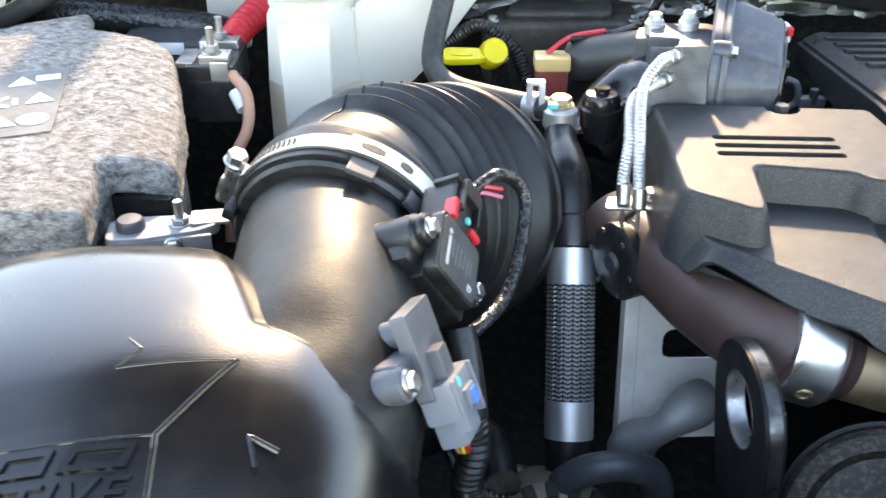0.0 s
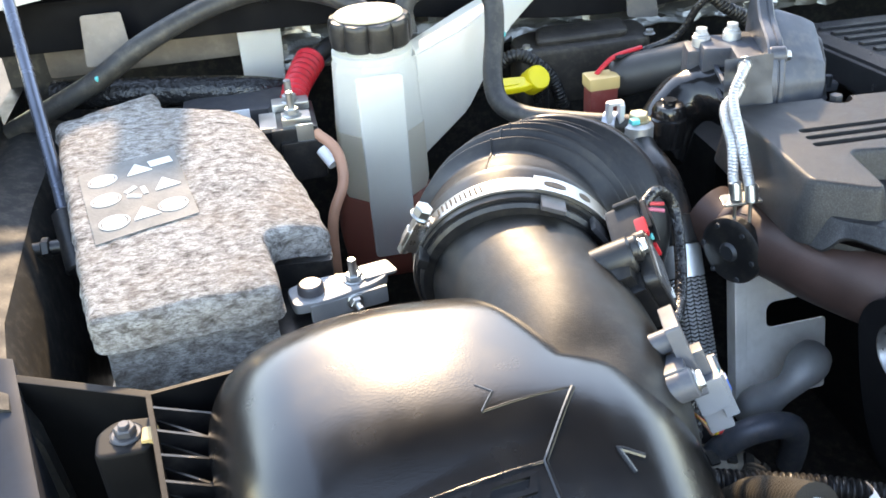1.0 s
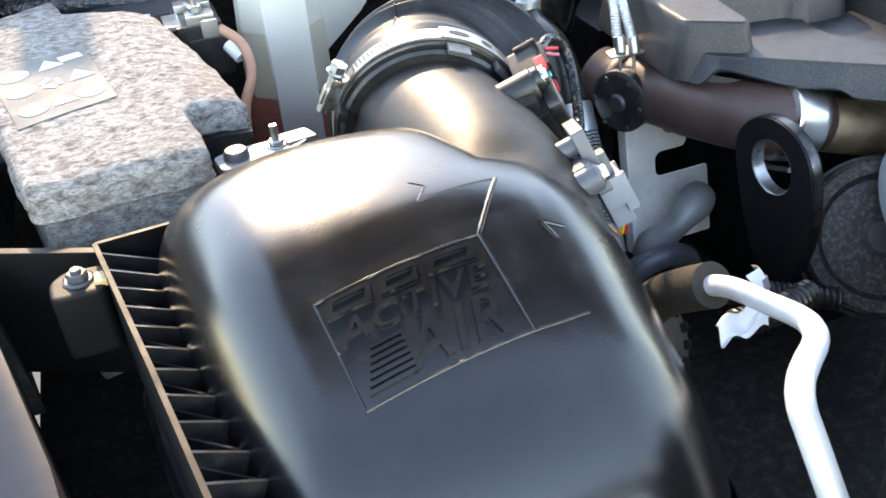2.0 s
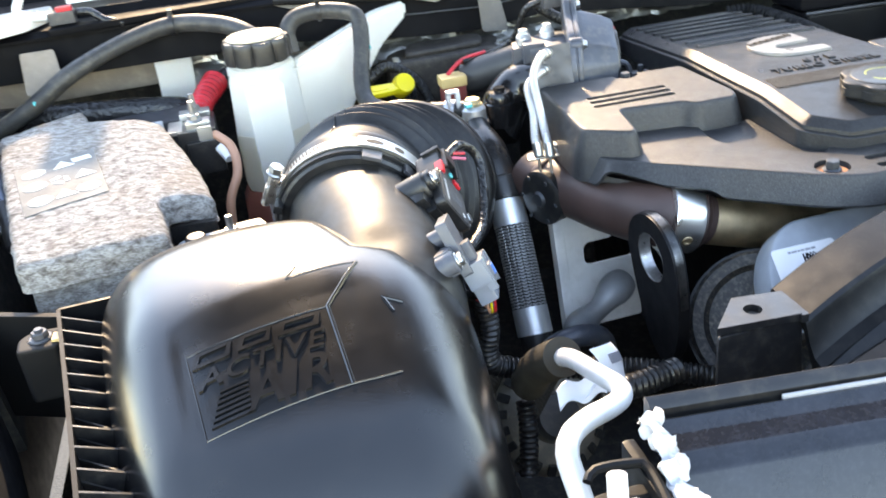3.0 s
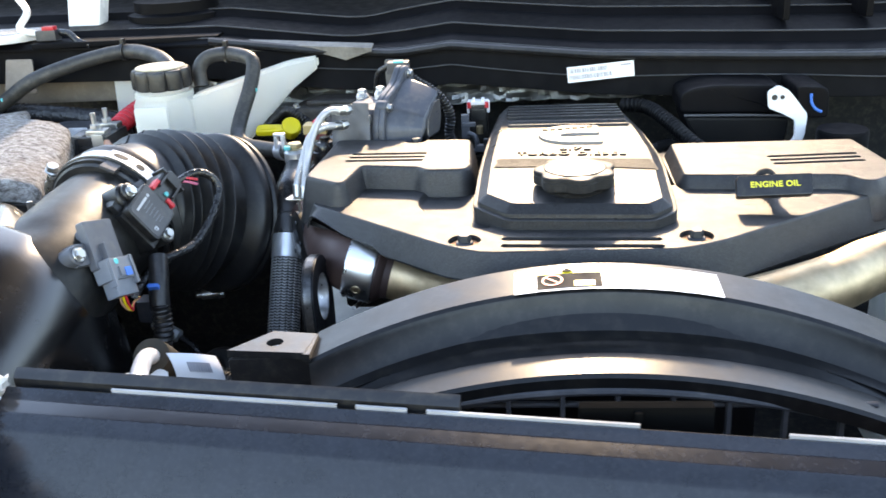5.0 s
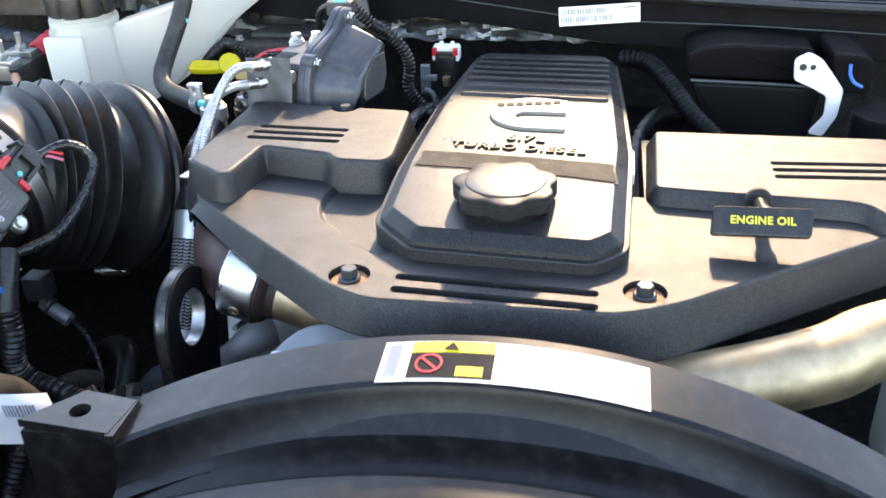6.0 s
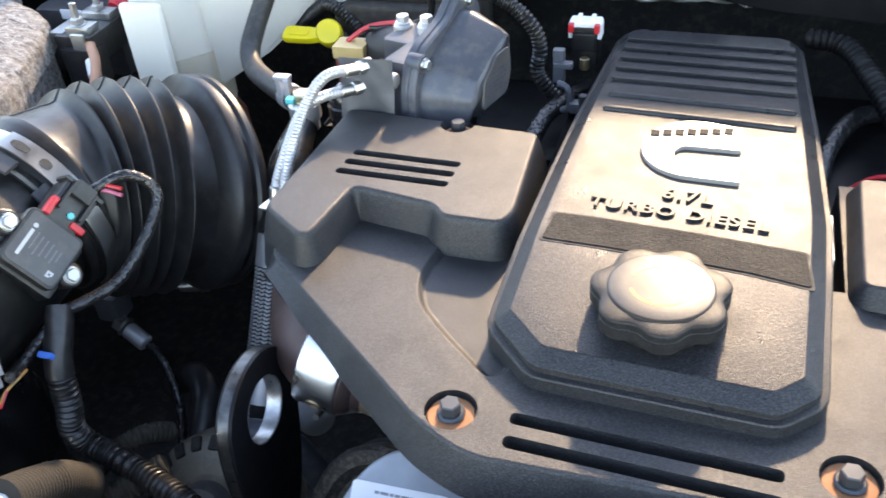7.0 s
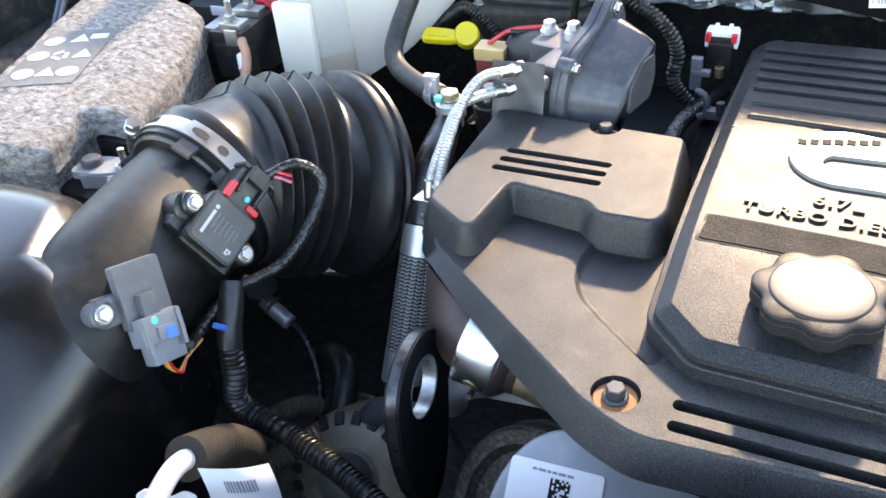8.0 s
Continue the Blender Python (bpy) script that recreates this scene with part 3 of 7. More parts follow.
stack(bm, rings)
part("arch", bm, SHROUD, shroud, sharp=30)
EAR, HOLE = [Vector(p) for p in ((0.179, 0.303), (0.259, 0.296), (0.2635, 0.338), (0.216, 0.345))], Vector((0.2235, 0.3195))


def reach(a):
    """From the ear's hole to its outline, in the direction a."""
    d, best = Vector((math.cos(a), math.sin(a))), 1.0
    for p, q in zip(EAR, EAR[1:] + EAR[:1]):
        e = q - p
        k = d.x * e.y - d.y * e.x
        if abs(k) > 1e-9:
            t = ((p - HOLE).x * e.y - (p - HOLE).y * e.x) / k
            f = ((p - HOLE).x * d.y - (p - HOLE).y * d.x) / k
            if t > 0 and -1e-6 <= f <= 1 + 1e-6:
                best = min(best, t)
    return HOLE + d * best


angles = sorted([2 * math.pi * i / 56 - math.pi for i in range(56)] + [math.atan2((p - HOLE).y, (p - HOLE).x) for p in EAR])
outer_, inner_ = [reach(a) for a in angles], [HOLE + Vector((math.cos(a), math.sin(a))) * 0.0085 for a in angles]
bm = B()
stack(bm, [[Vector((p.x, p.y, z)) for p in ps] for ps, z in ((inner_, 1.237), (outer_, 1.237), (outer_, 1.2435), ([HOLE + (p - HOLE) * 0.985 for p in outer_], 1.2445), (inner_, 1.2445), (inner_, 1.237))], False, False)
part("mounting_ear", bm, BLACK, shroud)
bm = B()
plate(bm, ((0.178, 1.10), (0.272, 1.10), (0.262, 1.236), (0.180, 1.236)), 0.0, 0.004, 0.004, 0.001, turned((0, 0.3045, 0), (0, -1, 0), (0, 0, 1)))
part("ear_apron", bm, BLACK, shroud)
bm = B()
stack(bm, [[Vector((x, y, z)) for y, z in ((0.294, z0 - 0.008), (0.294, z0), (0.3385, z0), (0.3385, z0 - 0.008))] for x, z0 in ((0.2570, 1.2440), (0.2640, 1.2440))])
part("ear_fold", bm, BLACK, shroud)
for i in range(9):
    x = 0.36 + i * 0.0485
    bm = B(); box(bm, (x, 0.237, arc_z(x) - 0.094), (0.004, 0.008, 0.070), 0.001); part("grille_post", bm, DARK_GREY, shroud)
bm = B(); tube(bm, [(x, 0.234, arc_z(x) - 0.060) for x in xs], 0.0035, 8, 0.02); part("grille_edge", bm, DARK_GREY, shroud)
bm = B(); tube(bm, [(0.32, 0.245, 1.215), (0.545, 0.245, 1.217), (0.78, 0.245, 1.215)], 0.003, 8, 0.02); part("grille_bar", bm, DARK_GREY, shroud)

# warning label along the arch
lab = thing("warning_label", (0.56, 0.355, 1.29), "white and yellow air-conditioning warning label on the shroud", "label")


def on_arch(u, v, h=0.0):
    """u across from the label's left end, v from front to back, in metres."""
    x = 0.463 + u
    f = (x - 0.545) / 0.283
    return Vector((x, 0.336 + v - 0.035 * f * f, arc_z(x) - 0.0040 + (v + 0.005) * 0.10 + 0.0010 + h))


def arch_patch(bm, u0, u1, v0, v1, h):
    xs = [u0 + (u1 - u0) * i / 8 for i in range(9)]
    return sheet(bm, xs, [v0, v1], lambda u, v: on_arch(u, v, h), 0.0004)


bm = B(); arch_patch(bm, 0.0, 0.198, -0.006, 0.038, 0.0006); part("paper", bm, PAPER, lab)
bm = B(); arch_patch(bm, 0.022, 0.085, 0.025, 0.037, 0.0010); part("yellow_band", bm, YELLOW, lab)
bm = B(); arch_patch(bm, 0.022, 0.085, -0.003, 0.0245, 0.0010); part("black_band", bm, INK, lab)
bm = B(); arch_patch(bm, 0.058, 0.078, -0.001, 0.009, 0.0014); part("yellow_box", bm, YELLOW, lab)
bm = B()
lathe(bm, ((0.0085, 0), (0.0105, 0), (0.0105, 0.0004), (0.0085, 0.0004)), Matrix.Translation((0.037, 0.012, 0.0013)), 24, False)
box(bm, (0, 0, 0), (0.019, 0.002, 0.0004), 0, Matrix.Translation((0.037, 0.012, 0.0015)) @ Matrix.Rotation(radians(-45), 4, "Z"))
for v in bm.verts:
    v.co = on_arch(v.co.x, v.co.y, v.co.z)
part("prohibition_ring", bm, RED, lab)
for i in range(14):
    bm = B(); arch_patch(bm, 0.004, 0.014, -0.001 + i * 0.0026, -0.001 + i * 0.0026 + 0.0014, 0.0010); part("code_bar", bm, INK_GREY, lab)
bm = B()
plate(bm, ((-0.006, -0.004), (0.006, -0.004), (0, 0.006)), 0, 0.0005, 0.0008, 0.0002, Matrix.Translation(on_arch(0.052, 0.031, 0.0012)))
part("warning_triangle", bm, INK, lab)
for txt, u, v, s in (("R-134a", 0.105, 0.033, 0.0075), ("P R N D L", 0.148, 0.022, 0.0045), ("1500", 0.098, 0.021, 0.004), ("2500   4500", 0.104, 0.013, 0.004), ("3500   5500", 0.104, 0.008, 0.004),
                     ("624g  (1.37 lb)", 0.142, 0.012, 0.004), ("539g", 0.135, 0.004, 0.004)):
    p0 = on_arch(u, v, 0.0012)
    part("print", lettering(txt, Matrix.Translation(p0), s, 0.0002, lambda q, v=v: Vector((q.x, q.y, on_arch(q.x - 0.463, v, 0.0012).z))), INK_GREY, lab)

# ---- inner wing, prop and left-hand clutter ----
bm = B()
prof = ((-0.655, 1.20), (-0.645, 1.26), (-0.600, 1.275), (-0.560, 1.262), (-0.545, 1.22), (-0.535, 1.10), (-0.555, 1.10), (-0.565, 1.215))
stack(bm, [[Vector((x + 0.06 * s, y, z - 0.02 * s)) for x, z in prof] for y, s in ((1.20, 0), (0.95, 0.0), (0.72, 0.2), (0.60, 0.6))])
solo("wing_rail", bm, MATT, "black plastic rail along the inner wing", "rail", "structure")
bm = B()
stack(bm, [[Vector((x, y, z - (0.66 - y) * 0.22)) for x, z in ((xa - 0.40, 1.02), (xa - 0.40, 1.04), (xa - 0.12, 1.195), (xa, 1.252), (xa + 0.03, 1.262), (xa + 0.045, 1.258), (xa + 0.05, 1.10))] for xa, y in ((-0.575, 0.66), (-0.537, 0.51), (-0.509, 0.394), (-0.48, 0.20), (-0.48, 0.02))])
solo("headlamp_housing", bm, surface("slate_headlamp_plastic", (0.022, 0.025, 0.032), 0.55, grain=500, bump=0.1, spec=0.3), "smooth grey-black headlamp housing beside the air box", "housing")
bm = B()
plate(bm, ((-0.57, 0.655), (-0.40, 0.575), (-0.397, 0.583), (-0.566, 0.664)), 1.12, 1.252, 0.003, 0.001)
solo("battery_shield", bm, SHADOW_BLACK, "black plastic panel between battery and air box", "panel")

bm = B()
box(bm, (-0.645, 0.90, 1.17), (0.012, 0.62, 0.42), 0.004)
solo("trim_liner", bm, MATT, "black liner on the inner wing beside the battery", "liner", "structure")
SP, SQ = Vector((-0.512, 0.880, 1.243)), Vector((-0.605, 1.30, 1.565))
prop = thing("gas_strut", SP, "slim black and silver gas strut with a ball joint", "gas strut")
bm = B(); rod(bm, SP, SQ, 0.0075, 16); part("rod", bm, surface("blued_strut_rod", (0.10, 0.115, 0.15), 0.25, 0.6), prop)
bm = B(); rod(bm, SP - (SQ - SP) * 0.06, SP + (SQ - SP) * 0.075, 0.0145, 16); part("end_socket", bm, BLACK, prop)
bm = B(); rod(bm, SP + Vector((-0.055, 0.0, 0.0)), SP, 0.008, 12); hexbolt(bm, SP + Vector((-0.035, 0, 0)), (1, 0, 0), 0.012, 0.012, 0); part("ball_stud", bm, BLACK, prop)
# ---- battery in its felt jacket ----
def batt(u, v, z):
    """u across, v back from the jacket's front left corner."""
    c, s = math.cos(radians(9.5)), math.sin(radians(9.5))
    return Vector((-0.462 + u * c - v * s, 0.648 + u * s * 0.35 + v * c, z))


def batt_top(x, y):
    u = (x + 0.462) * 0.986 + (y - 0.648) * 0.165
    return 1.287 + (y - 0.65) * 0.085 - 4.0 * max(0.0, u - 0.165) ** 2 + noise.noise(Vector((x * 12, y * 12, 0))) * 0.003


battery = thing("battery", (-0.36, 0.86, 1.05), "car battery in a mottled grey felt jacket", "battery")
bm = B()
pts = [batt(u, v, 0).xy for u, v in ((0.0, 0.0), (0.168, 0.0), (0.174, 0.088), (0.238, 0.100), (0.236, 0.22), (0.220, 0.355), (0.118, 0.408), (0.118, 0.45), (-0.01, 0.405))]


def dense(pts, step=0.006):
    out = []
    for a, b in zip(pts, pts[1:] + pts[:1]):
        n = max(1, int((b - a).length / step))
        out += [a + (b - a) * i / n for i in range(n)]
    return out


o = dense(round_poly([Vector(p) for p in pts], 0.014, 5))
fuzz = lambda x, y: batt_top(x, y)
levels = [(0.014, 1.06), (0.012, 1.10), (0.010, 1.15), (0.009, 1.19), (0.009, 1.22), (0.010, lambda x, y: batt_top(x, y) - 0.037), (0.006, lambda x, y: batt_top(x, y) - 0.036), (0.0, lambda x, y: batt_top(x, y) - 0.033), (0.0015, lambda x, y: batt_top(x, y) - 0.027), (0.0, lambda x, y: batt_top(x, y) - 0.022)]
levels += [(0.0018, lambda x, y: batt_top(x, y) - 0.017), (0.0005, lambda x, y: batt_top(x, y) - 0.012), (0.002, lambda x, y: batt_top(x, y) - 0.006), (0.005, lambda x, y: batt_top(x, y) - 0.002), (0.009, lambda x, y: batt_top(x, y) - 0.0005)]
rings = []
for d, z in levels:
    rings.append([Vector((p.x, p.y, z(p.x, p.y) if callable(z) else z)) for p in inset_poly(o, d)])
cen = sum((Vector((p.x, p.y)) for p in inset_poly(o, 0.009)), Vector((0, 0))) / len(o)
base = inset_poly(o, 0.009)
for f in (0.93, 0.84, 0.72, 0.58, 0.42, 0.25, 0.1, 0.02):
    rings.append([Vector(((cen + (p - cen) * f).x, (cen + (p - cen) * f).y, batt_top(*(cen + (p - cen) * f)))) for p in base])
for r in rings:
    for v in r:
        v += Vector((noise.noise(v * 90), noise.noise(v * 90 + Vector((9, 0, 0))), noise.noise(v * 90 + Vector((0, 9, 0))) * 0.6)) * 0.0022 + Vector((noise.noise(v * 25), noise.noise(v * 25 + Vector((5, 5, 0))), 0)) * 0.003
stack(bm, rings)
part("felt_jacket", bm, FELT, battery, "mottled grey fibre felt jacket", 60)
bm = B()
m = turned(batt(0.205, 0.05, 1.19), (0, 0, 1), (0.16, 1, 0))
box(bm, (-0.004, 0.004, -0.03), (0.080, 0.100, 0.14), 0.006, m)
# black panel on the felt stands in for the dark void under the flap
wm = turned(batt(0.204, 0.089, 1.175), (0, 0, 1), (0.10, 1, 0))
box(bm, (0, 0, 0), (0.056, 0.010, 0.165), 0.002, wm)
part("case_and_void", bm, BLACK, battery)

# the printed patch on the jacket
patch = thing("warning_patch", batt(0.075, 0.2, 1.30), "grey printed patch of white warning signs on the felt", "label")
PTL, PTR, PBL, PBR = Vector((-0.494, 0.905)), Vector((-0.396, 0.938)), Vector((-0.463, 0.765)), Vector((-0.368, 0.798))


def on_patch(u, v, h=0.0):
    p = (PBL * (1 - u) + PBR * u) * (1 - v) + (PTL * (1 - u) + PTR * u) * v
    return Vector((p.x, p.y, batt_top(p.x, p.y) + 0.0014 + h))


PATCH_GREY = surface("printed_grey", (0.19, 0.185, 0.175), 0.75, grain=300, bump=0.4, depth=0.001, vary=0.2, dust=0.25, dust_color=(0.4, 0.38, 0.34), spec=0.2)
PATCH_WHITE = surface("printed_white", (0.66, 0.65, 0.62), 0.7, grain=300, bump=0.4, depth=0.001, vary=0.08)
bm = B(); sheet(bm, [i / 10 for i in range(11)], [i / 14 for i in range(15)], lambda u, v: on_patch(u, v), 0.0008); pt_ = part("patch", bm, PATCH_GREY, patch)
for u, v, k in ((0.22, 0.80, "c"), (0.20, 0.50, "c"), (0.22, 0.18, "c"), (0.80, 0.20, "c"), (0.50, 0.50, "r"), (0.58, 0.82, "t"), (0.80, 0.52, "t"), (0.52, 0.20, "t"), (0.82, 0.84, "b")):
    o = on_patch(u, v, 0.0002)
    bm = B()
    m = Matrix.Translation(o) @ Matrix.Rotation(radians(19), 4, "Z")
    if k == "c":
        lathe(bm, ((0.0135, 0), (0.0150, 0), (0.0150, 0.0006), (0.0135, 0.0006)), m @ Matrix.Diagonal((1, 0.82, 1, 1)), 26, False)
        lathe(bm, ((0.002, 0), (0.0118, 0), (0.0118, 0.0006), (0.002, 0.0006)), m @ Matrix.Diagonal((1, 0.82, 1, 1)), 22, True)
    elif k == "r":
        for a in range(3):
            box(bm, (0.008, 0, 0.0003), (0.005, 0.014, 0.0006), 0, m @ Matrix.Rotation(radians(120 * a), 4, "Z"))
    elif k == "t":
        plate(bm, ((-0.014, -0.010), (0.014, -0.010), (0, 0.012)), 0, 0.0006, 0.002, 0.0002, m)
    else:
        box(bm, (0, 0, 0.0003), (0.024, 0.013, 0.0006), 0.0, m)
    for v in bm.verts:
        v.co.z = batt_top(v.co.x, v.co.y) + 0.0018 + (v.co.z - o.z)
    part("white_sign", bm, PATCH_WHITE, pt_)


def clamp_terminal(name, p, label, turn=0.0, strap=True):
    t = thing(name, (p[0], p[1], p[2] - 0.02), label, "battery terminal")
    m = Matrix.Translation(p) @ Matrix.Rotation(radians(turn), 4, "Z")
    bm = B()
    plate(bm, ((-0.052, -0.018), (-0.02, -0.022), (0.03, -0.016), (0.046, -0.006), (0.044, 0.010), (0.02, 0.014), (-0.02, 0.020), (-0.05, 0.016)), -0.006, 0.004, 0.008, 0.002, m)
    box(bm, (0.0, -0.020, -0.008), (0.075, 0.004, 0.018), 0.0015, m)
    part("clamp", bm, DULL_ZINC, t, "dull zinc-plated clamp")
    bm = B(); lathe(bm, ((0.013, 0.0), (0.0125, 0.010), (0.010, 0.013), (0.0, 0.0135)), m @ Matrix.Translation((-0.030, 0.0, 0.0)), 20); part("lead_post", bm, surface("dull_lead", (0.10, 0.10, 0.11), 0.5, 0.5), t)
    bm = B(); hexbolt(bm, m @ Vector((0.012, 0.0, 0.003)), (0, 0, 1), 0.008, 0.007, 1.4); rod(bm, m @ Vector((0.012, 0.0, 0.008)), m @ Vector((0.012, 0.0, 0.026)), 0.0042, 12); part("stud", bm, STEEL, t)
    bm = B(); hexbolt(bm, m @ Vector((0.005, -0.021, -0.006)), m.to_3x3() @ Vector((0, -1, 0)), 0.0065, 0.008, 1.3); rod(bm, m @ Vector((0.005, -0.026, -0.006)), m @ Vector((0.005, -0.040, -0.006)), 0.0036, 10); part("pinch_bolt", bm, STEEL, t)
    if strap:
        bm = B(); plate(bm, ((0.02, -0.010), (0.055, -0.004), (0.052, 0.020), (0.02, 0.016)), 0.006, 0.009, 0.004, 0.001, m @ Matrix.Rotation(radians(6), 4, "Y")); part("cable_strap", bm, DULL_ZINC, t)
    return t


clamp_terminal("negative_terminal", (-0.243, 0.705, 1.248), "zinc-plated battery clamp with a stud in the jacket's notch", 12)

# positive terminal with its fuse block, red boot and brown cable
pos = thing("positive_terminal", (-0.265, 1.02, 1.25), "zinc battery clamp with two studs on a black fuse block", "battery terminal")
bm = B(); box(bm, (-0.262, 1.03, 1.275), (0.055, 0.085, 0.040), 0.004, None); box(bm, (-0.255, 0.995, 1.255), (0.05, 0.03, 0.05), 0.004); part("fuse_block", bm, BLACK, pos)
bm = B()
box(bm, (-0.262, 1.055, 1.300), (0.045, 0.024, 0.010), 0.002)
box(bm, (-0.258, 1.008, 1.298), (0.034, 0.026, 0.012), 0.002)
box(bm, (-0.250, 0.985, 1.275), (0.020, 0.004, 0.050), 0.001)
box(bm, (-0.292, 1.02, 1.293), (0.02, 0.05, 0.006), 0.001)
part("bus_bar", bm, STEEL, pos, "zinc-plated bus bar")
for y, h in ((1.055, 0.028), (1.008, 0.030)):
    bm = B(); hexbolt(bm, (-0.262, y, 1.303), (0, 0, 1), 0.009, 0.010, 1.3); rod(bm, (-0.262, y, 1.31), (-0.262, y, 1.303 + h), 0.0045, 12); part("stud", bm, STEEL, pos)
boot = thing("cable_boot", (-0.25, 1.13, 1.28), "ribbed bright red rubber cable boot", "cable boot")
bm = B(); tube(bm, [(-0.258, 1.085, 1.290), (-0.247, 1.125, 1.300), (-0.225, 1.175, 1.312)], lambda f: 0.017 + 0.004 * f, 16, ripple=0.0025, pitch=0.011); part("boot", bm, RED, boot)
bm = B(); tube(bm, [(-0.228, 1.168, 1.310), (-0.19, 1.22, 1.315), (-0.15, 1.30, 1.29)], 0.012, 12); part("cable", bm, RUBBER, boot)
bm = B(); tube(bm, [(-0.238, 0.990, 1.285), (-0.218, 0.965, 1.270), (-0.216, 0.94, 1.24), (-0.235, 0.92, 1.20), (-0.24, 0.90, 1.12)], 0.0065, 10)
solo("copper_cable", bm, COPPER, "thin copper-coloured cable beside the coolant tank", "cable")
bm = B(); tube(bm, [(-0.233, 0.978, 1.268), (-0.222, 0.962, 1.254)], 0.0085, 10); solo("cable_tag", bm, WHITE, "white tape tag round the copper cable", "cable tag")

# ---- coolant tank ----
tank = thing("coolant_tank", (-0.15, 1.07, 1.08), "milky white coolant tank with a black screw cap", "coolant tank")
cx, cy = -0.153, 1.066
bm = B()
oct_ = [Vector((cx + 0.060 * math.cos(a) * 1.02, cy + 0.060 * math.sin(a))) for a in [radians(22.5 + 45 * i) for i in range(8)]]
o = round_poly(oct_, 0.006, 2)
slab(bm, o, ((0.0015, 1.258), (0.002, 1.262), (0.006, 1.335), (0.012, 1.347), (0.014, 1.349)))
lathe(bm, ((0.050, 1.346), (0.050, 1.354), (0.044, 1.355), (0.044, 1.372)), Matrix.Translation((cx, cy, 0)), 28)
part("bottle", bm, MILKY, tank, "milky white plastic bottle")
bm = B()
slab(bm, o, ((0.004, 1.165), (0.0, 1.18), (0.0012, 1.2575)))
part("filled_bottle", bm, MILKY_CREAM, tank, "cream-tinted bottle below the fluid level")
bm = B()
slab(bm, o, ((0.010, 1.05), (-0.006, 1.07), (-0.010, 1.10), (-0.008, 1.150), (0.001, 1.166)))
part("lower_bottle", bm, MILKY_RED, tank, "coolant-stained red-brown lower bottle")
bm = B()
plate(bm, ((-0.027, -0.13), (0.027, -0.13), (0.029, 0.115), (-0.029, 0.115)), 0.0, 0.010, 0.006, 0.003, turned((cx - 0.002, cy - 0.060, 1.225), (0, -1, 0), (0, 0, 1)))
part("front_rib", bm, MILKY, tank)
bm = B()
lathe(bm, [(0.047, 1.361), (0.050, 1.364), (0.050, 1.388), (0.047, 1.394), (0.040, 1.396), (0.036, 1.394), (0.0, 1.395)], Matrix.Translation((cx, cy, 0)), 108)
for v in bm.verts:
    r = math.hypot(v.co.x - cx, v.co.y - cy)
    if r > 0.044:
        a = math.atan2(v.co.y - cy, v.co.x - cx)
        k = 1 + 0.12 * (abs(math.cos(4.5 * a)) ** 0.6 - 0.75)
        v.co.x, v.co.y = cx + (v.co.x - cx) * k, cy + (v.co.y - cy) * k
tcap = part("cap", bm, BLACK, tank, "fluted black screw cap")
bm = B(); rod(bm, (cx, cy, 1.3945), (cx, cy, 1.3985), 0.0425, 36, bevel=0.04); part("cap_top", bm, surface("dusty_faded_print", (0.50, 0.44, 0.33), 0.7, grain=400, bump=0.3, vary=0.35, blotch=60), tcap, "dusty faded cap top")
bm = B()
stack(bm, [[Vector(p) for p in ring] for ring in (
    ((-0.105, 1.050, 1.20), (-0.105, 1.050, 1.345), (-0.105, 1.10, 1.345), (-0.105, 1.10, 1.20)),
    ((-0.030, 1.085, 1.245), (-0.030, 1.085, 1.362), (-0.030, 1.15, 1.362), (-0.030, 1.15, 1.245)),
    ((0.045, 1.150, 1.326), (0.045, 1.150, 1.380), (0.045, 1.19, 1.380), (0.045, 1.19, 1.326)),
    ((0.098, 1.175, 1.364), (0.098, 1.175, 1.386), (0.098, 1.195, 1.386), (0.098, 1.195, 1.364)))])
bmesh.ops.bevel(bm, geom=bm.edges[:], offset=0.005, segments=2, affect="EDGES")
part("side_wing", bm, MILKY, tank)
bm = B()
plate(bm, ((-0.055, -0.02), (0.0, -0.02), (0.006, 0.12), (-0.042, 0.135), (-0.055, 0.13)), 0.0, 0.014, 0.008, 0.003, turned((-0.262, 1.235, 1.255), (0, -1, 0.1), (0, 0, 1)))
part("rear_tab", bm, MILKY, tank)

# ---- hoses on the tank ----
HOSES = (
    ("heater_hose", [(-0.62, 1.16, 1.27), (-0.503, 1.145, 1.326), (-0.43, 1.150, 1.368), (-0.35, 1.19, 1.392), (-0.27, 1.20, 1.405), (-0.20, 1.16, 1.402), (-0.158, 1.12, 1.388), (-0.14, 1.10, 1.36)], 0.0135, "long black rubber hose to the coolant tank"),
    ("bypass_hose", [(-0.100, 1.108, 1.352), (-0.102, 1.116, 1.382), (-0.086, 1.122, 1.400), (-0.050, 1.118, 1.406), (-0.008, 1.098, 1.402), (0.006, 1.085, 1.390), (0.002, 1.062, 1.355), (-0.010, 1.030, 1.312), (-0.010, 1.000, 1.288), (0.012, 0.965, 1.280), (0.060, 0.920, 1.283), (0.112, 0.878, 1.288)], 0.0125, "black rubber hose bending from the tank to the engine"),
)
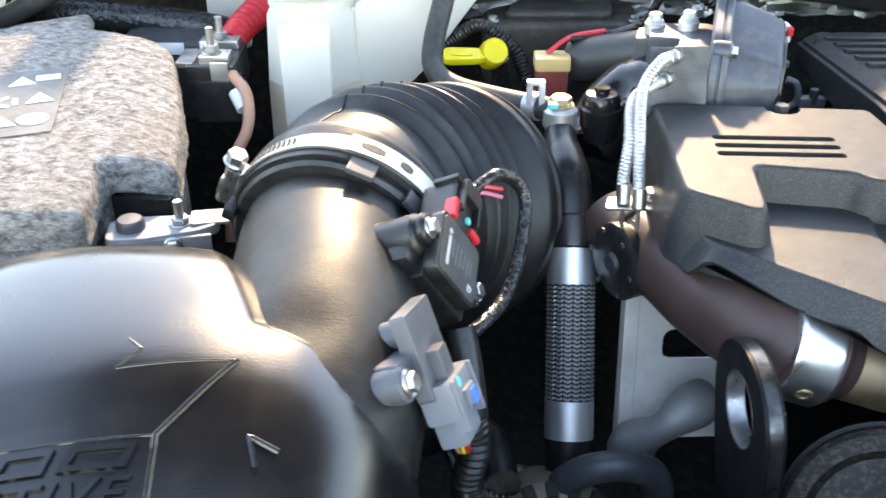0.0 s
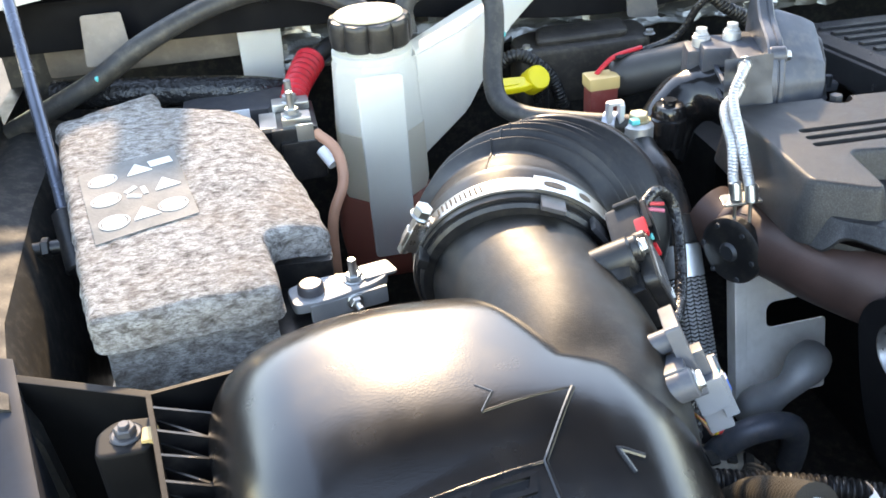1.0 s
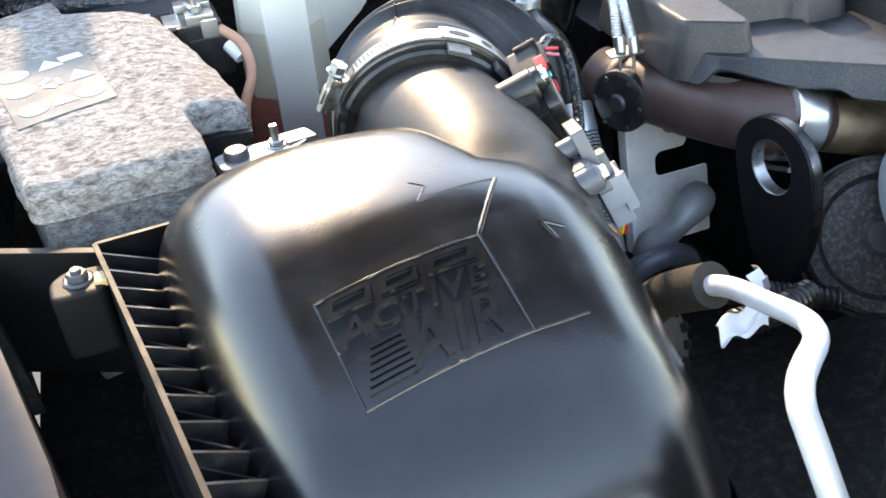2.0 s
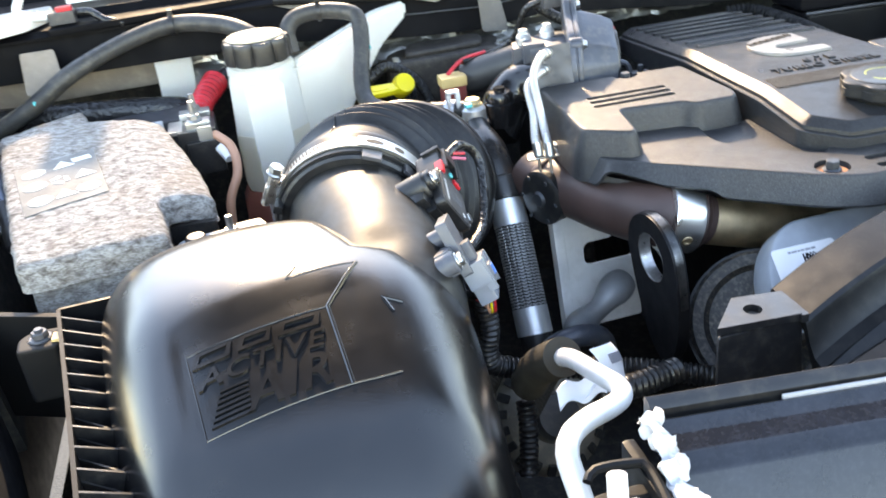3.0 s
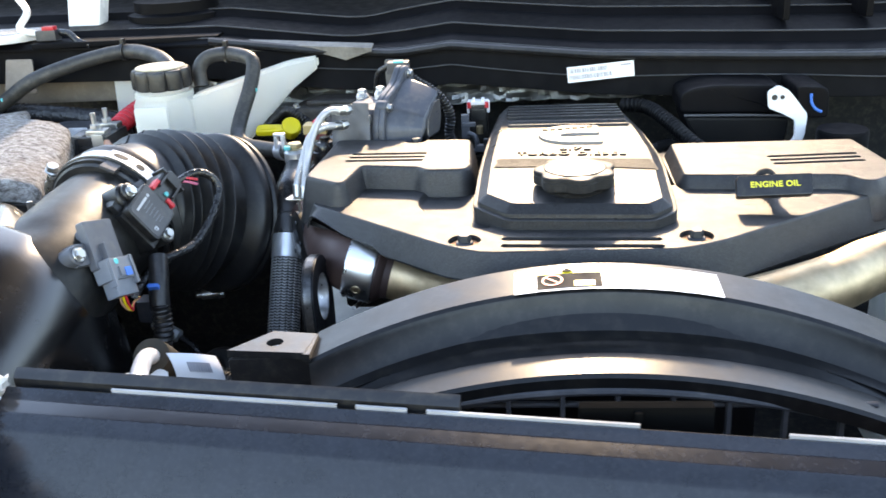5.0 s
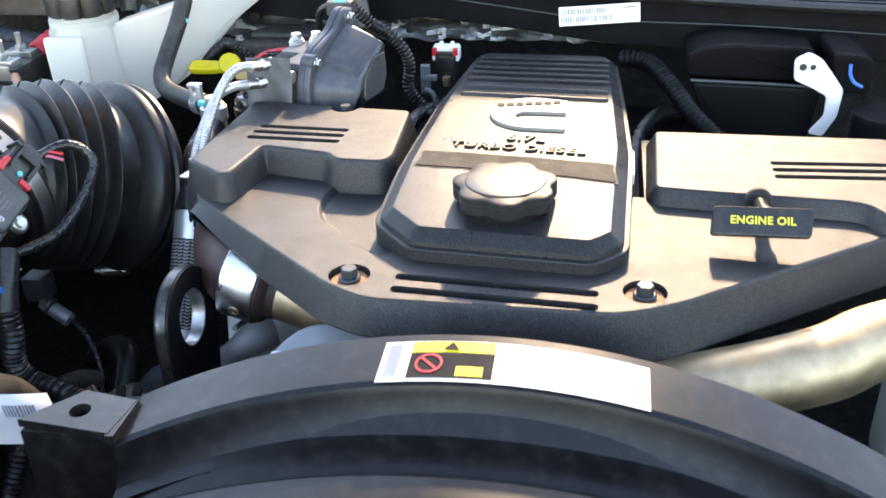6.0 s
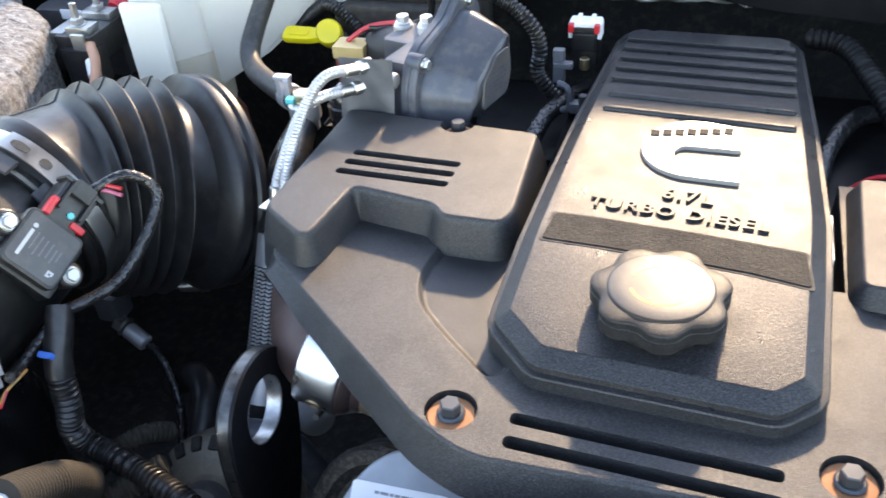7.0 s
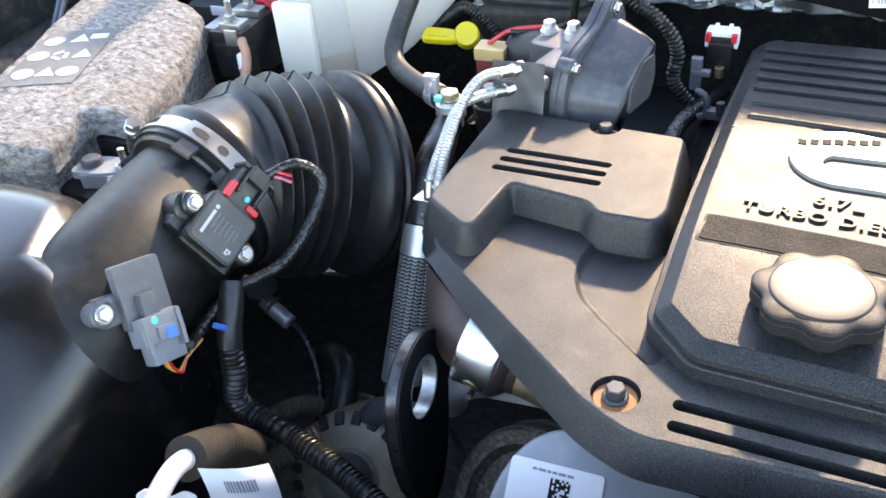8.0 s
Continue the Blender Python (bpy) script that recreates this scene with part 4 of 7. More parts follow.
for name, pts, r, labl in HOSES:
    h = thing(name, pts[len(pts) // 2], labl, "hose")
    bm = B(); tube(bm, pts, r, 16); part("hose", bm, HOSE, h)
    if name == "bypass_hose":
        bm = B(); tube(bm, [(-0.052, 1.1175, 1.4055), (-0.046, 1.117, 1.4058)], r + 0.003, 16, smooth=False); box(bm, (-0.049, 1.117, 1.424), (0.007, 0.012, 0.010), 0.001); part("cable_tie", bm, BLACK, h)
        bm = B(); tube(bm, [(0.088, 0.897, 1.286), (0.100, 0.888, 1.287)], r + 0.0022, 16, smooth=False); box(bm, (0.088, 0.885, 1.304), (0.006, 0.010, 0.022), 0.001); box(bm, (0.100, 0.880, 1.304), (0.006, 0.010, 0.022), 0.001); box(bm, (0.094, 0.882, 1.316), (0.018, 0.010, 0.004), 0.001); part("spring_clamp", bm, surface("dull_zinc", (0.55, 0.57, 0.62), 0.45, 0.7), h, "pale spring clamp")
        bm = B(); rod(bm, (0.010, 1.062, 1.352), (0.0135, 1.057, 1.352), 0.0035, 10); part("paint_mark", bm, CYAN, h)
    else:
        bm = B(); tube(bm, [(-0.275, 1.200, 1.4047), (-0.268, 1.199, 1.405)], r + 0.003, 16, smooth=False); box(bm, (-0.272, 1.20, 1.424), (0.007, 0.012, 0.010), 0.001); part("cable_tie", bm, BLACK, h)
        bm = B(); rod(bm, (-0.495, 1.138, 1.336), (-0.490, 1.132, 1.336), 0.004, 10); part("paint_mark", bm, CYAN, h)
# ---- air filter box ----
airbox = thing("air_box", (-0.19, 0.37, 0.85), "black moulded plastic air filter box", "air filter box")


def lid_z(x, y):
    """Top of the lid: nearly level behind, sloping down to the front."""
    s = 0.40 - y
    slope = 0.37 * 0.5 * (s + math.sqrt(s * s + 0.0010))
    b = y - 0.515
    fall = 0.22 * 0.5 * (b + math.sqrt(b * b + 0.0008))
    d1 = (x + 0.162) * 0.918 + (y - 0.559) * 0.396
    d2 = (x + 0.115) * 0.212 + (y - 0.450) * 0.977
    d = min(d1, d2)
    valley = 0.70 * 0.5 * (d + math.sqrt(d * d + 0.000008))
    b = (0.3816 + 0.192 * (x + 0.279) - y) * 0.982
    panel = 0.08 * 0.5 * (b + math.sqrt(b * b + 0.000006)) if b < 0.03 else 0.0024
    panel *= max(0.0, min(1.0, (-0.100 - x) / 0.025)) * max(0.0, min(1.0, (x + 0.300) / 0.025))
    e = x + 0.135
    return 1.341 - slope - fall - valley - panel - 0.055 * (e + math.sqrt(e * e + 0.0004)) - 0.9 * (x + 0.185 - (0.37 - y) * 0.12) ** 2 - 0.12 * (0.262 - y + math.sqrt((0.262 - y) ** 2 + 0.0006))


LID_OUT = [Vector(p) for p in ((-0.325, 0.165), (-0.040, 0.165), (-0.020, 0.34), (-0.014, 0.44), (-0.038, 0.535), (-0.092, 0.575), (-0.150, 0.590), (-0.310, 0.595), (-0.372, 0.555))]
o = dense(round_poly(LID_OUT, 0.070, 12), 0.005)
cen = Vector((-0.187, 0.385))
bm = B()
rings = [[Vector((p.x, p.y, 1.085)) for p in inset_poly(o, -0.010)], [Vector((p.x, p.y, 1.13)) for p in inset_poly(o, -0.007)], [Vector((p.x, p.y, 1.17)) for p in inset_poly(o, -0.003)]]
R, W = 0.070, 0.40
for k in range(57):
    f = k / 56
    if f < 0.5:
        a = radians(90 * f * 2)
        s_, drop = 1 - W * (1 - math.cos(a)), R * (1 - math.sin(a)) ** 1.0
    else:
        s_, drop = (1 - W) * (1 - (f - 0.5) * 2 * 0.985), 0.0
    ring = []
    for p in o:
        q = cen + (p - cen) * s_
        ring.append(Vector((q.x, q.y, lid_z(q.x, q.y) - drop)))
    rings.append(ring)
stack(bm, rings)
lid = part("lid", bm, LID, airbox, "satin black domed lid", 60)


def lid_at(x, y, h=0.0):
    return Vector((x, y, lid_z(x, y) + h))


def ridge(bm, pts, r=0.0028, h=0.0):
    path = [lid_at(p[0], p[1], h) for p in pts]
    return tube(bm, path, r, 8, 0.004, smooth=False)


def line_pts(pts, n=10):
    out = []
    for (a, b), (c, d) in zip(pts, pts[1:]):
        out += [(a + (c - a) * i / n, b + (d - b) * i / n) for i in range(n)]
    return out + [pts[-1]]


RIDGES = (((-0.1155, 0.413), (-0.1500, 0.3615), (-0.1445, 0.2830)), ((-0.2705, 0.3465), (-0.2615, 0.2690)), ((-0.2615, 0.2690), (-0.1445, 0.2830), (-0.104, 0.2880)), ((-0.2705, 0.3465), (-0.1500, 0.3615)),
          ((-0.097, 0.349), (-0.1025, 0.3655), (-0.0865, 0.360)), ((-0.1795, 0.3995), (-0.169, 0.4145), (-0.1786, 0.4226)), ((-0.1795, 0.3995), (-0.1155, 0.413)))
for pts in RIDGES:
    bm = B(); ridge(bm, line_pts(pts), 0.0018 if pts[0][0] > -0.12 else 0.0010, -0.0004); part("moulded_ridge", bm, LID, lid)
# raised words and bars on the lid's panel: u across, v up, both from 0 to 1
PANEL = [Vector(p) for p in ((-0.2615, 0.2690), (-0.1445, 0.2830), (-0.2705, 0.3465), (-0.1515, 0.3600))]


def on_panel(q):
    a, b, c, d = PANEL
    p = (a * (1 - q.x) + b * q.x) * (1 - q.y) + (c * (1 - q.x) + d * q.x) * q.y
    return Vector((p.x, p.y, lid_z(p.x, p.y) + q.z))


def panel_word(text, u0, u1, v0, v1, lean=0.05):
    """Raised letters that fill a field of the panel, leaning to the right."""
    b = lettering(text, Matrix(), 1.0, 0.1, spacing=1.12, bold=0.012)
    lo = [min(v.co[k] for v in b.verts) for k in range(3)]
    hi = [max(v.co[k] for v in b.verts) for k in range(3)]
    for v in b.verts:
        f = [(v.co[k] - lo[k]) / (hi[k] - lo[k]) for k in range(3)]
        v.co = on_panel(Vector((u0 + (u1 - u0) * f[0] + lean * (f[1] - 0.5), v0 + (v1 - v0) * f[1], -0.001 + 0.0033 * f[2])))
    return b


part("raised_word", panel_word("ACTIVE", 0.05, 0.92, 0.51, 0.73), LID, lid)
part("raised_word", panel_word("AIR", 0.34, 0.92, 0.07, 0.45, 0.08), LID, lid)
for i in range(7):
    bm = B(); box(bm, (0, 0, 0), (0.5, 0.5, 1), 0)
    bmesh.ops.subdivide_edges(bm, edges=bm.edges[:], cuts=2)
    for v in bm.verts:
        v.co = on_panel(Vector((0.05 + i * 0.018 + (0.27 - i * 0.013) * (v.co.x * 2 + 0.5), 0.07 + i * 0.056 + 0.026 * (v.co.y * 2 + 0.5), -0.001 + 0.0030 * (v.co.z + 0.5))))
    part("raised_bar", bm, LID, lid)
for u0, u1 in ((0.04, 0.30), (0.36, 0.58), (0.64, 0.93)):
    o = [Vector(p) for p in ((u0 - 0.02, 0.785), (u1 - 0.02, 0.785), (u1 + 0.02, 0.955), (u0 + 0.02, 0.955))]
    mid = sum(o, Vector((0, 0))) / 4
    inner_ = [mid + Vector(((p - mid).x * 0.72, (p - mid).y * 0.50)) for p in o]
    bm = B()
    stack(bm, [[Vector((p.x, p.y, z)) for p in ps] for ps, z in ((o, -0.001), (o, 0.0022), (inner_, 0.0022), (inner_, -0.001), (o, -0.001))], False, False)
    bmesh.ops.subdivide_edges(bm, edges=bm.edges[:], cuts=2)
    for v in bm.verts:
        v.co = on_panel(v.co)
    part("raised_badge_block", bm, LID, lid)

# rim with ribs, latch and lower case
bm = B()
low = [Vector(p) for p in ((-0.345, 0.13), (-0.05, 0.13), (-0.05, 0.36), (-0.065, 0.49), (-0.10, 0.60), (-0.41, 0.60), (-0.40, 0.5))]
slab(bm, round_poly(low, 0.03, 4), ((0.02, 0.86), (0.0, 0.88), (0.0, 1.06), (-0.006, 1.07), (-0.006, 1.09), (0.0, 1.10)))
part("lower_case", bm, BLACK, airbox)
RAIL = [Vector((-0.352, 0.20, 1.262)), Vector((-0.380, 0.385, 1.268)), Vector((-0.408, 0.560, 1.272))]


def rail_at(f):
    return RAIL[0].lerp(RAIL[1], f * 2) if f < 0.5 else RAIL[1].lerp(RAIL[2], f * 2 - 1)


bm = B()
stack(bm, [[p + Vector(d) for d in ((-0.002, 0, -0.10), (0.002, 0, -0.10), (0.002, 0, 0), (-0.002, 0, 0))] for p in (rail_at(i / 10) for i in range(11))])
part("side_rail", bm, SHADOW_BLACK, airbox)
for i in range(13):
    p = rail_at((i + 0.4) / 13)
    q = p + Vector((0.052 + 0.006 * (i % 2), 0.006 if i % 2 else 0.012, -0.030))
    bm = B()
    d = Vector((0, 0.0012, 0))
    stack(bm, [[p - d, p + d, p + d - Vector((0, 0, 0.07)), p - d - Vector((0, 0, 0.07))], [q - d, q + d, q + d - Vector((0, 0, 0.06)), q - d - Vector((0, 0, 0.06))]])
    q2 = rail_at(min(1, (i + 1.4) / 13)) + Vector((0, 0, -0.012))
    stack(bm, [[w_ - d, w_ + d, w_ + d - Vector((0, 0, 0.05)), w_ - d - Vector((0, 0, 0.05))] for w_ in (q + Vector((0, 0, -0.008)), q2)])
    part("rib", bm, BLACK, airbox)
bm = B()
p, q = RAIL[2], Vector((-0.30, 0.60, 1.255))
d = Vector((0.0006, 0.002, 0))
stack(bm, [[p - d, p + d, p + d - Vector((0, 0, 0.08)), p - d - Vector((0, 0, 0.08))], [q - d, q + d, q + d - Vector((0, 0, 0.08)), q - d - Vector((0, 0, 0.08))]])
part("rear_rail", bm, SHADOW_BLACK, airbox)
bm = B()
plate(bm, ((-0.022, -0.018), (0.020, -0.018), (0.024, 0.020), (-0.010, 0.024), (-0.024, 0.010)), -0.06, 0.0, 0.008, 0.004, Matrix.Translation((-0.425, 0.530, 1.258)))
part("bolt_boss", bm, SHADOW_BLACK, airbox)
bm = B(); hexbolt(bm, (-0.425, 0.533, 1.257), (0, 0, 1), 0.0085, 0.009, 1.5); rod(bm, (-0.425, 0.533, 1.264), (-0.425, 0.533, 1.269), 0.0045, 12); part("bolt", bm, DARK_GREY, airbox)
bm = B(); box(bm, (-0.407, 0.527, 1.258), (0.012, 0.016, 0.006), 0.002); part("clip_nut", bm, TAN, airbox)

# ---- intake tube, hose clamp and bellows ----
CL = Vector((-0.086, 0.655, 1.262))
AX = Vector((0.22, 0.965, 0.14)).normalized()
FM = axis_frame(CL, CL + AX)
neck = thing("intake_tube", (-0.10, 0.55, 1.2), "black plastic intake tube rising from the air box", "intake tube")
bm = B()
path = [(-0.094, 0.418, 1.228), (-0.090, 0.440, 1.242), (-0.086, 0.470, 1.251), (-0.084, 0.520, 1.257), (-0.086, 0.590, 1.260), tuple(CL - AX * 0.01), tuple(CL + AX * 0.02)]
tube(bm, path, lambda f: 0.0765, 64, 0.006)
for v in bm.verts:
    n = noise.noise(v.co * 16) * 0.0018
    d = (v.co - Vector((-0.085, 0.455, 1.320))).length
    n -= 0.006 * math.exp(-(d / 0.026) ** 2)
    v.co += Vector((n * 0.3, n * 0.3, n))
nt = part("tube", bm, TUBE, neck, sharp=60)
bm = B()
tube(bm, [(-0.050, 0.440, 1.3030), (-0.045, 0.470, 1.3125), (-0.044, 0.530, 1.3195), (-0.045, 0.590, 1.3225), (-0.044, 0.640, 1.3245)], 0.0006, 6, 0.01)
part("mould_seam", bm, TUBE, nt)
bm = B(); lathe(bm, ((0.074, -0.013), (0.0850, -0.013), (0.0880, -0.0105), (0.0885, -0.007), (0.0875, -0.0045), (0.0885, -0.0035), (0.0885, -0.001), (0.074, -0.001)), FM, 72, False); part("rim", bm, BLACK, neck)


TOP = 90 - math.degrees(math.atan2((FM.inverted() @ (CL + Vector((0, 0, 1)))).y, (FM.inverted() @ (CL + Vector((0, 0, 1)))).x))
SIDE = 1 if (FM.to_3x3() @ Vector((math.cos(radians(90 - TOP - 10)), math.sin(radians(90 - TOP - 10)), 0))).x > 0 else -1


def at_clock(deg):
    """A frame whose y points outwards at deg from the top, plus towards the engine."""
    return FM @ Matrix.Rotation(radians(-TOP - SIDE * deg), 4, "Z")


for deg in (20, 52):
    bm = B(); box(bm, (0, 0.0905, -0.012), (0.022, 0.0045, 0.017), 0.0012, at_clock(deg)); part("index_tab", bm, DARK_GREY, neck, "grey index tab")
bm = B(); box(bm, (0, 0.090, -0.012), (0.010, 0.010, 0.020), 0.002, at_clock(-68)); part("rim_stop", bm, BLACK, neck)

clampring = thing("hose_clamp", tuple(CL - Vector((0, 0, 0.09))), "bright steel worm-drive hose clamp round the intake", "hose clamp")
bm = B(); lathe(bm, ((0.0925, 0.000), (0.0945, 0.000), (0.0952, 0.003), (0.0946, 0.009), (0.0952, 0.015), (0.0945, 0.018), (0.0925, 0.018)), FM, 80, False); part("band", bm, STEEL, clampring)
for deg in range(-44, -16, 3):
    bm = B(); box(bm, (0, 0.0950, 0.009), (0.0018, 0.0012, 0.011), 0.0002, at_clock(deg) @ Matrix.Rotation(radians(12), 4, "Y")); part("band_slot", bm, MATT, clampring)
bm = B()
stack(bm, [[at_clock(d) @ Vector((0, r, z)) for r, z in ((0.0953, -0.001), (0.0968, -0.001), (0.0968, 0.019), (0.0953, 0.019))] for d in range(10, 62, 3)])
ov = part("overlap", bm, STEEL, clampring, "overlapping outer strap")
for d0, d1 in ((15, 27), (35, 42)):
    bm = B()
    stack(bm, [[at_clock(d) @ Vector((0, r, 0.009 + z)) for r, z in ((0.0966, -w), (0.0972, -w), (0.0972, w), (0.0966, w))] for d, w in [(d0 + (d1 - d0) * i / 8, 0.0042 * math.sin(math.pi * (0.08 + 0.84 * i / 8)) ** 0.5) for i in range(9)]])
    part("strap_slot", bm, MATT, ov, "dark oval slot")
am = at_clock(-63)
bm = B(); box(bm, (0, 0.100, 0.009), (0.034, 0.013, 0.017), 0.003, am); box(bm, (0.006, 0.105, 0.009), (0.018, 0.010, 0.013), 0.004, am); part("screw_housing", bm, CHROME, clampring)
bm = B(); rod(bm, am @ Vector((-0.028, 0.104, 0.009)), am @ Vector((0.024, 0.104, 0.009)), 0.0052, 14)
hexbolt(bm, am @ Vector((0.018 * SIDE, 0.104, 0.009)), am.to_3x3() @ Vector((SIDE, 0, 0)), 0.0085, 0.012, 1.15); part("screw", bm, STEEL, clampring)

bellows = thing("intake_bellows", (-0.03, 0.75, 1.12), "ribbed black rubber intake bellows", "bellows")
SPINE = smooth_path([CL - AX * 0.006, CL, CL + AX * 0.025, (-0.070, 0.705, 1.257), (-0.046, 0.742, 1.244), (-0.009, 0.790, 1.222), (0.020, 0.838, 1.204), (0.050, 0.884, 1.188), (0.078, 0.926, 1.172)], 0.002)
LEN = [0.0]
for p, q in zip(SPINE, SPINE[1:]):
    LEN.append(LEN[-1] + (q - p).length)


def spine_frame(s):
    s = min(max(s, 0.0), LEN[-1] - 1e-5)
    i = max(k for k in range(len(LEN) - 1) if LEN[k] <= s)
    p = SPINE[i].lerp(SPINE[i + 1], (s - LEN[i]) / (LEN[i + 1] - LEN[i]))
    t = SPINE[min(i + 8, len(SPINE) - 1)] - SPINE[max(i - 8, 0)]
    return axis_frame(p, p + t)


prof = [(0.074, 0.002), (0.0915, 0.003), (0.0920, 0.006), (0.0920, 0.024), (0.0945, 0.026), (0.0945, 0.029), (0.0915, 0.031), (0.0900, 0.034), (0.0905, 0.039), (0.0930, 0.045)]
h = 0.049
for k in range(5):
    rr = (0.1085, 0.1140, 0.1170, 0.1180, 0.1180)[k]
    prof += [(rr - 0.0150, h), (rr - 0.0120, h + 0.0050), (rr - 0.0025, h + 0.0092), (rr - 0.0004, h + 0.0102), (rr, h + 0.0110), (rr - 0.0004, h + 0.0120), (rr - 0.0035, h + 0.0126), (rr - 0.0175, h + 0.0140), (rr - 0.0175, h + 0.0160)]
    h += 0.0205
h += 0.022
prof += [(0.0990, h - 0.021), (0.0975, h - 0.012), (0.0985, h - 0.003), (0.110, h + 0.003), (0.1185, h + 0.007), (0.1215, h + 0.011), (0.1215, h + 0.018), (0.1175, h + 0.021), (0.1170, h + 0.025), (0.1205, h + 0.028), (0.1205, h + 0.034), (0.113, h + 0.042), (0.10, h + 0.048), (0.07, h + 0.054)]
bm = B()
seg = 88
stack(bm, [[fm_ @ Vector((r * math.cos(2 * math.pi * i / seg), r * math.sin(2 * math.pi * i / seg), 0)) for i in range(seg)] for r, fm_ in ((r, spine_frame(s_)) for r, s_ in prof)])
part("sleeve", bm, RUBBER, bellows, sharp=42)
bm = B()
path = []
for r, s_ in prof[6:56]:
    fm_ = spine_frame(s_)
    top_ = fm_.inverted() @ (fm_.translation + Vector((-0.30, 0, 1)))
    a_ = math.atan2(top_.y, top_.x)
    path.append(fm_ @ Vector(((r + 0.0004) * math.cos(a_), (r + 0.0004) * math.sin(a_), 0)))
tube(bm, path, 0.0011, 6, smooth=False)
part("mould_line", bm, RUBBER, bellows)
bm = B(); rod(bm, (-0.022, 0.760, 1.101), (0.004, 0.767, 1.101), 0.008, 14); rod(bm, (-0.030, 0.758, 1.101), (-0.022, 0.760, 1.101), 0.005, 10); hexbolt(bm, (0.002, 0.766, 1.101), (1, 0.25, 0), 0.0085, 0.010, 1.15); part("clamp_screw", bm, STEEL, bellows)

# ---- air flow sensor on the tube ----
maf = thing("air_flow_sensor", (-0.01, 0.57, 1.25), "black air flow sensor with a plugged connector", "sensor")
zz = Vector((0.87, -0.26, 0.42)).normalized()
mm = turned((0.0055, 0.5655, 1.300), zz, (0.26, 0.88, 0.40))
bm = B(); plate(bm, ((-0.0285, -0.0275), (0.0285, -0.0275), (0.0285, 0.0275), (-0.0285, 0.0275)), -0.004, 0.0072, 0.008, 0.002, mm); part("body", bm, BLACK, maf)
bm = B(); plate(bm, ((-0.0255, -0.0245), (0.0255, -0.0245), (0.0255, 0.0245), (-0.0255, 0.0245)), 0.0068, 0.0080, 0.006, 0.0005, mm); plt = part("cover_plate", bm, DARK_GREY, maf, "slate grey cover plate")
pm2 = mm @ Matrix.Rotation(radians(90), 4, "Z")
bm = B(); box(bm, (-0.004, 0.0165, 0.0081), (0.026, 0.0032, 0.0002), 0, pm2); rod(bm, pm2 @ Vector((0.013, 0.0165, 0.0079)), pm2 @ Vector((0.013, 0.0165, 0.0082)), 0.0022, 14); part("maker_bar", bm, INK_PALE, plt)
for k, (w, y, x) in enumerate(((0.018, 0.0105, 0.002), (0.020, 0.0055, 0.000), (0.018, 0.000, 0.001), (0.014, -0.0055, 0.001), (0.016, -0.0105, 0.0), (0.010, -0.0150, 0.001))):
    bm = B(); bars(bm, pm2 @ Matrix.Translation((x, y, 0.0080)), w, 0.0016, 1, random.Random(7 + k), 0.1, 0.0002); part("print", bm, INK_FAINT, plt)
bm = B()
for i, j in ((0, 0), (1, 0), (0, 1), (2, 1), (1, 2), (2, 2), (0, 2)):
    box(bm, (0.0145 + i * 0.002, -0.018 + j * 0.002, 0.0082), (0.0018, 0.0018, 0.0003), 0, mm)
part("code_square", bm, INK_PALE, plt)
bm = B(); box(bm, (0.004, -0.003, -0.032), (0.060, 0.056, 0.056), 0.005, mm); box(bm, (-0.022, -0.006, -0.034), (0.040, 0.040, 0.052), 0.012, mm); part("upper_base", bm, BLACK, maf)
bm = B(); box(bm, (-0.002, 0.004, -0.034), (0.050, 0.046, 0.030), 0.010, mm); box(bm, (-0.004, 0.006, -0.062), (0.062, 0.056, 0.040), 0.014, mm); part("mounting_base", bm, BLACK, maf)
bm = B(); rod(bm, mm @ Vector((-0.034, 0.000, -0.060)), mm @ Vector((-0.034, 0.000, -0.004)), 0.0155, 24); part("boss", bm, BLACK, maf)
for x, y in ((-0.035, 0.003), (0.035, -0.003)):
    bm = B(); rod(bm, mm @ Vector((x, y, -0.030)), mm @ Vector((x, y, 0.002)), 0.0115, 18); part("bolt_ear", bm, BLACK, maf)
    bm = B(); hexbolt(bm, mm @ Vector((x, y, 0.002)), zz, 0.0062, 0.006, 1.35); part("bolt", bm, STEEL, maf)
bm = B(); box(bm, (0.0, 0.046, -0.008), (0.034, 0.040, 0.030), 0.004, mm); box(bm, (0.0, 0.062, 0.009), (0.020, 0.016, 0.008), 0.002, mm); box(bm, (0.0, 0.066, -0.002), (0.040, 0.004, 0.022), 0.001, mm)
for k in (-0.011, 0.011):
    box(bm, (k, 0.052, 0.009), (0.003, 0.030, 0.008), 0.001, mm)
part("connector", bm, BLACK, maf)
for x, y, sx, sy in ((-0.016, 0.036, 0.006, 0.018), (0.014, 0.032, 0.014, 0.006)):
    bm = B(); box(bm, (x, y, 0.005), (sx, sy, 0.010), 0.002, mm); part("red_lock", bm, RED, maf, "bright red connector lock")
bm = B(); rod(bm, mm @ Vector((0.003, 0.038, 0.007)), mm @ Vector((0.003, 0.038, 0.0095)), 0.0032, 10); part("cyan_dot", bm, CYAN, maf)

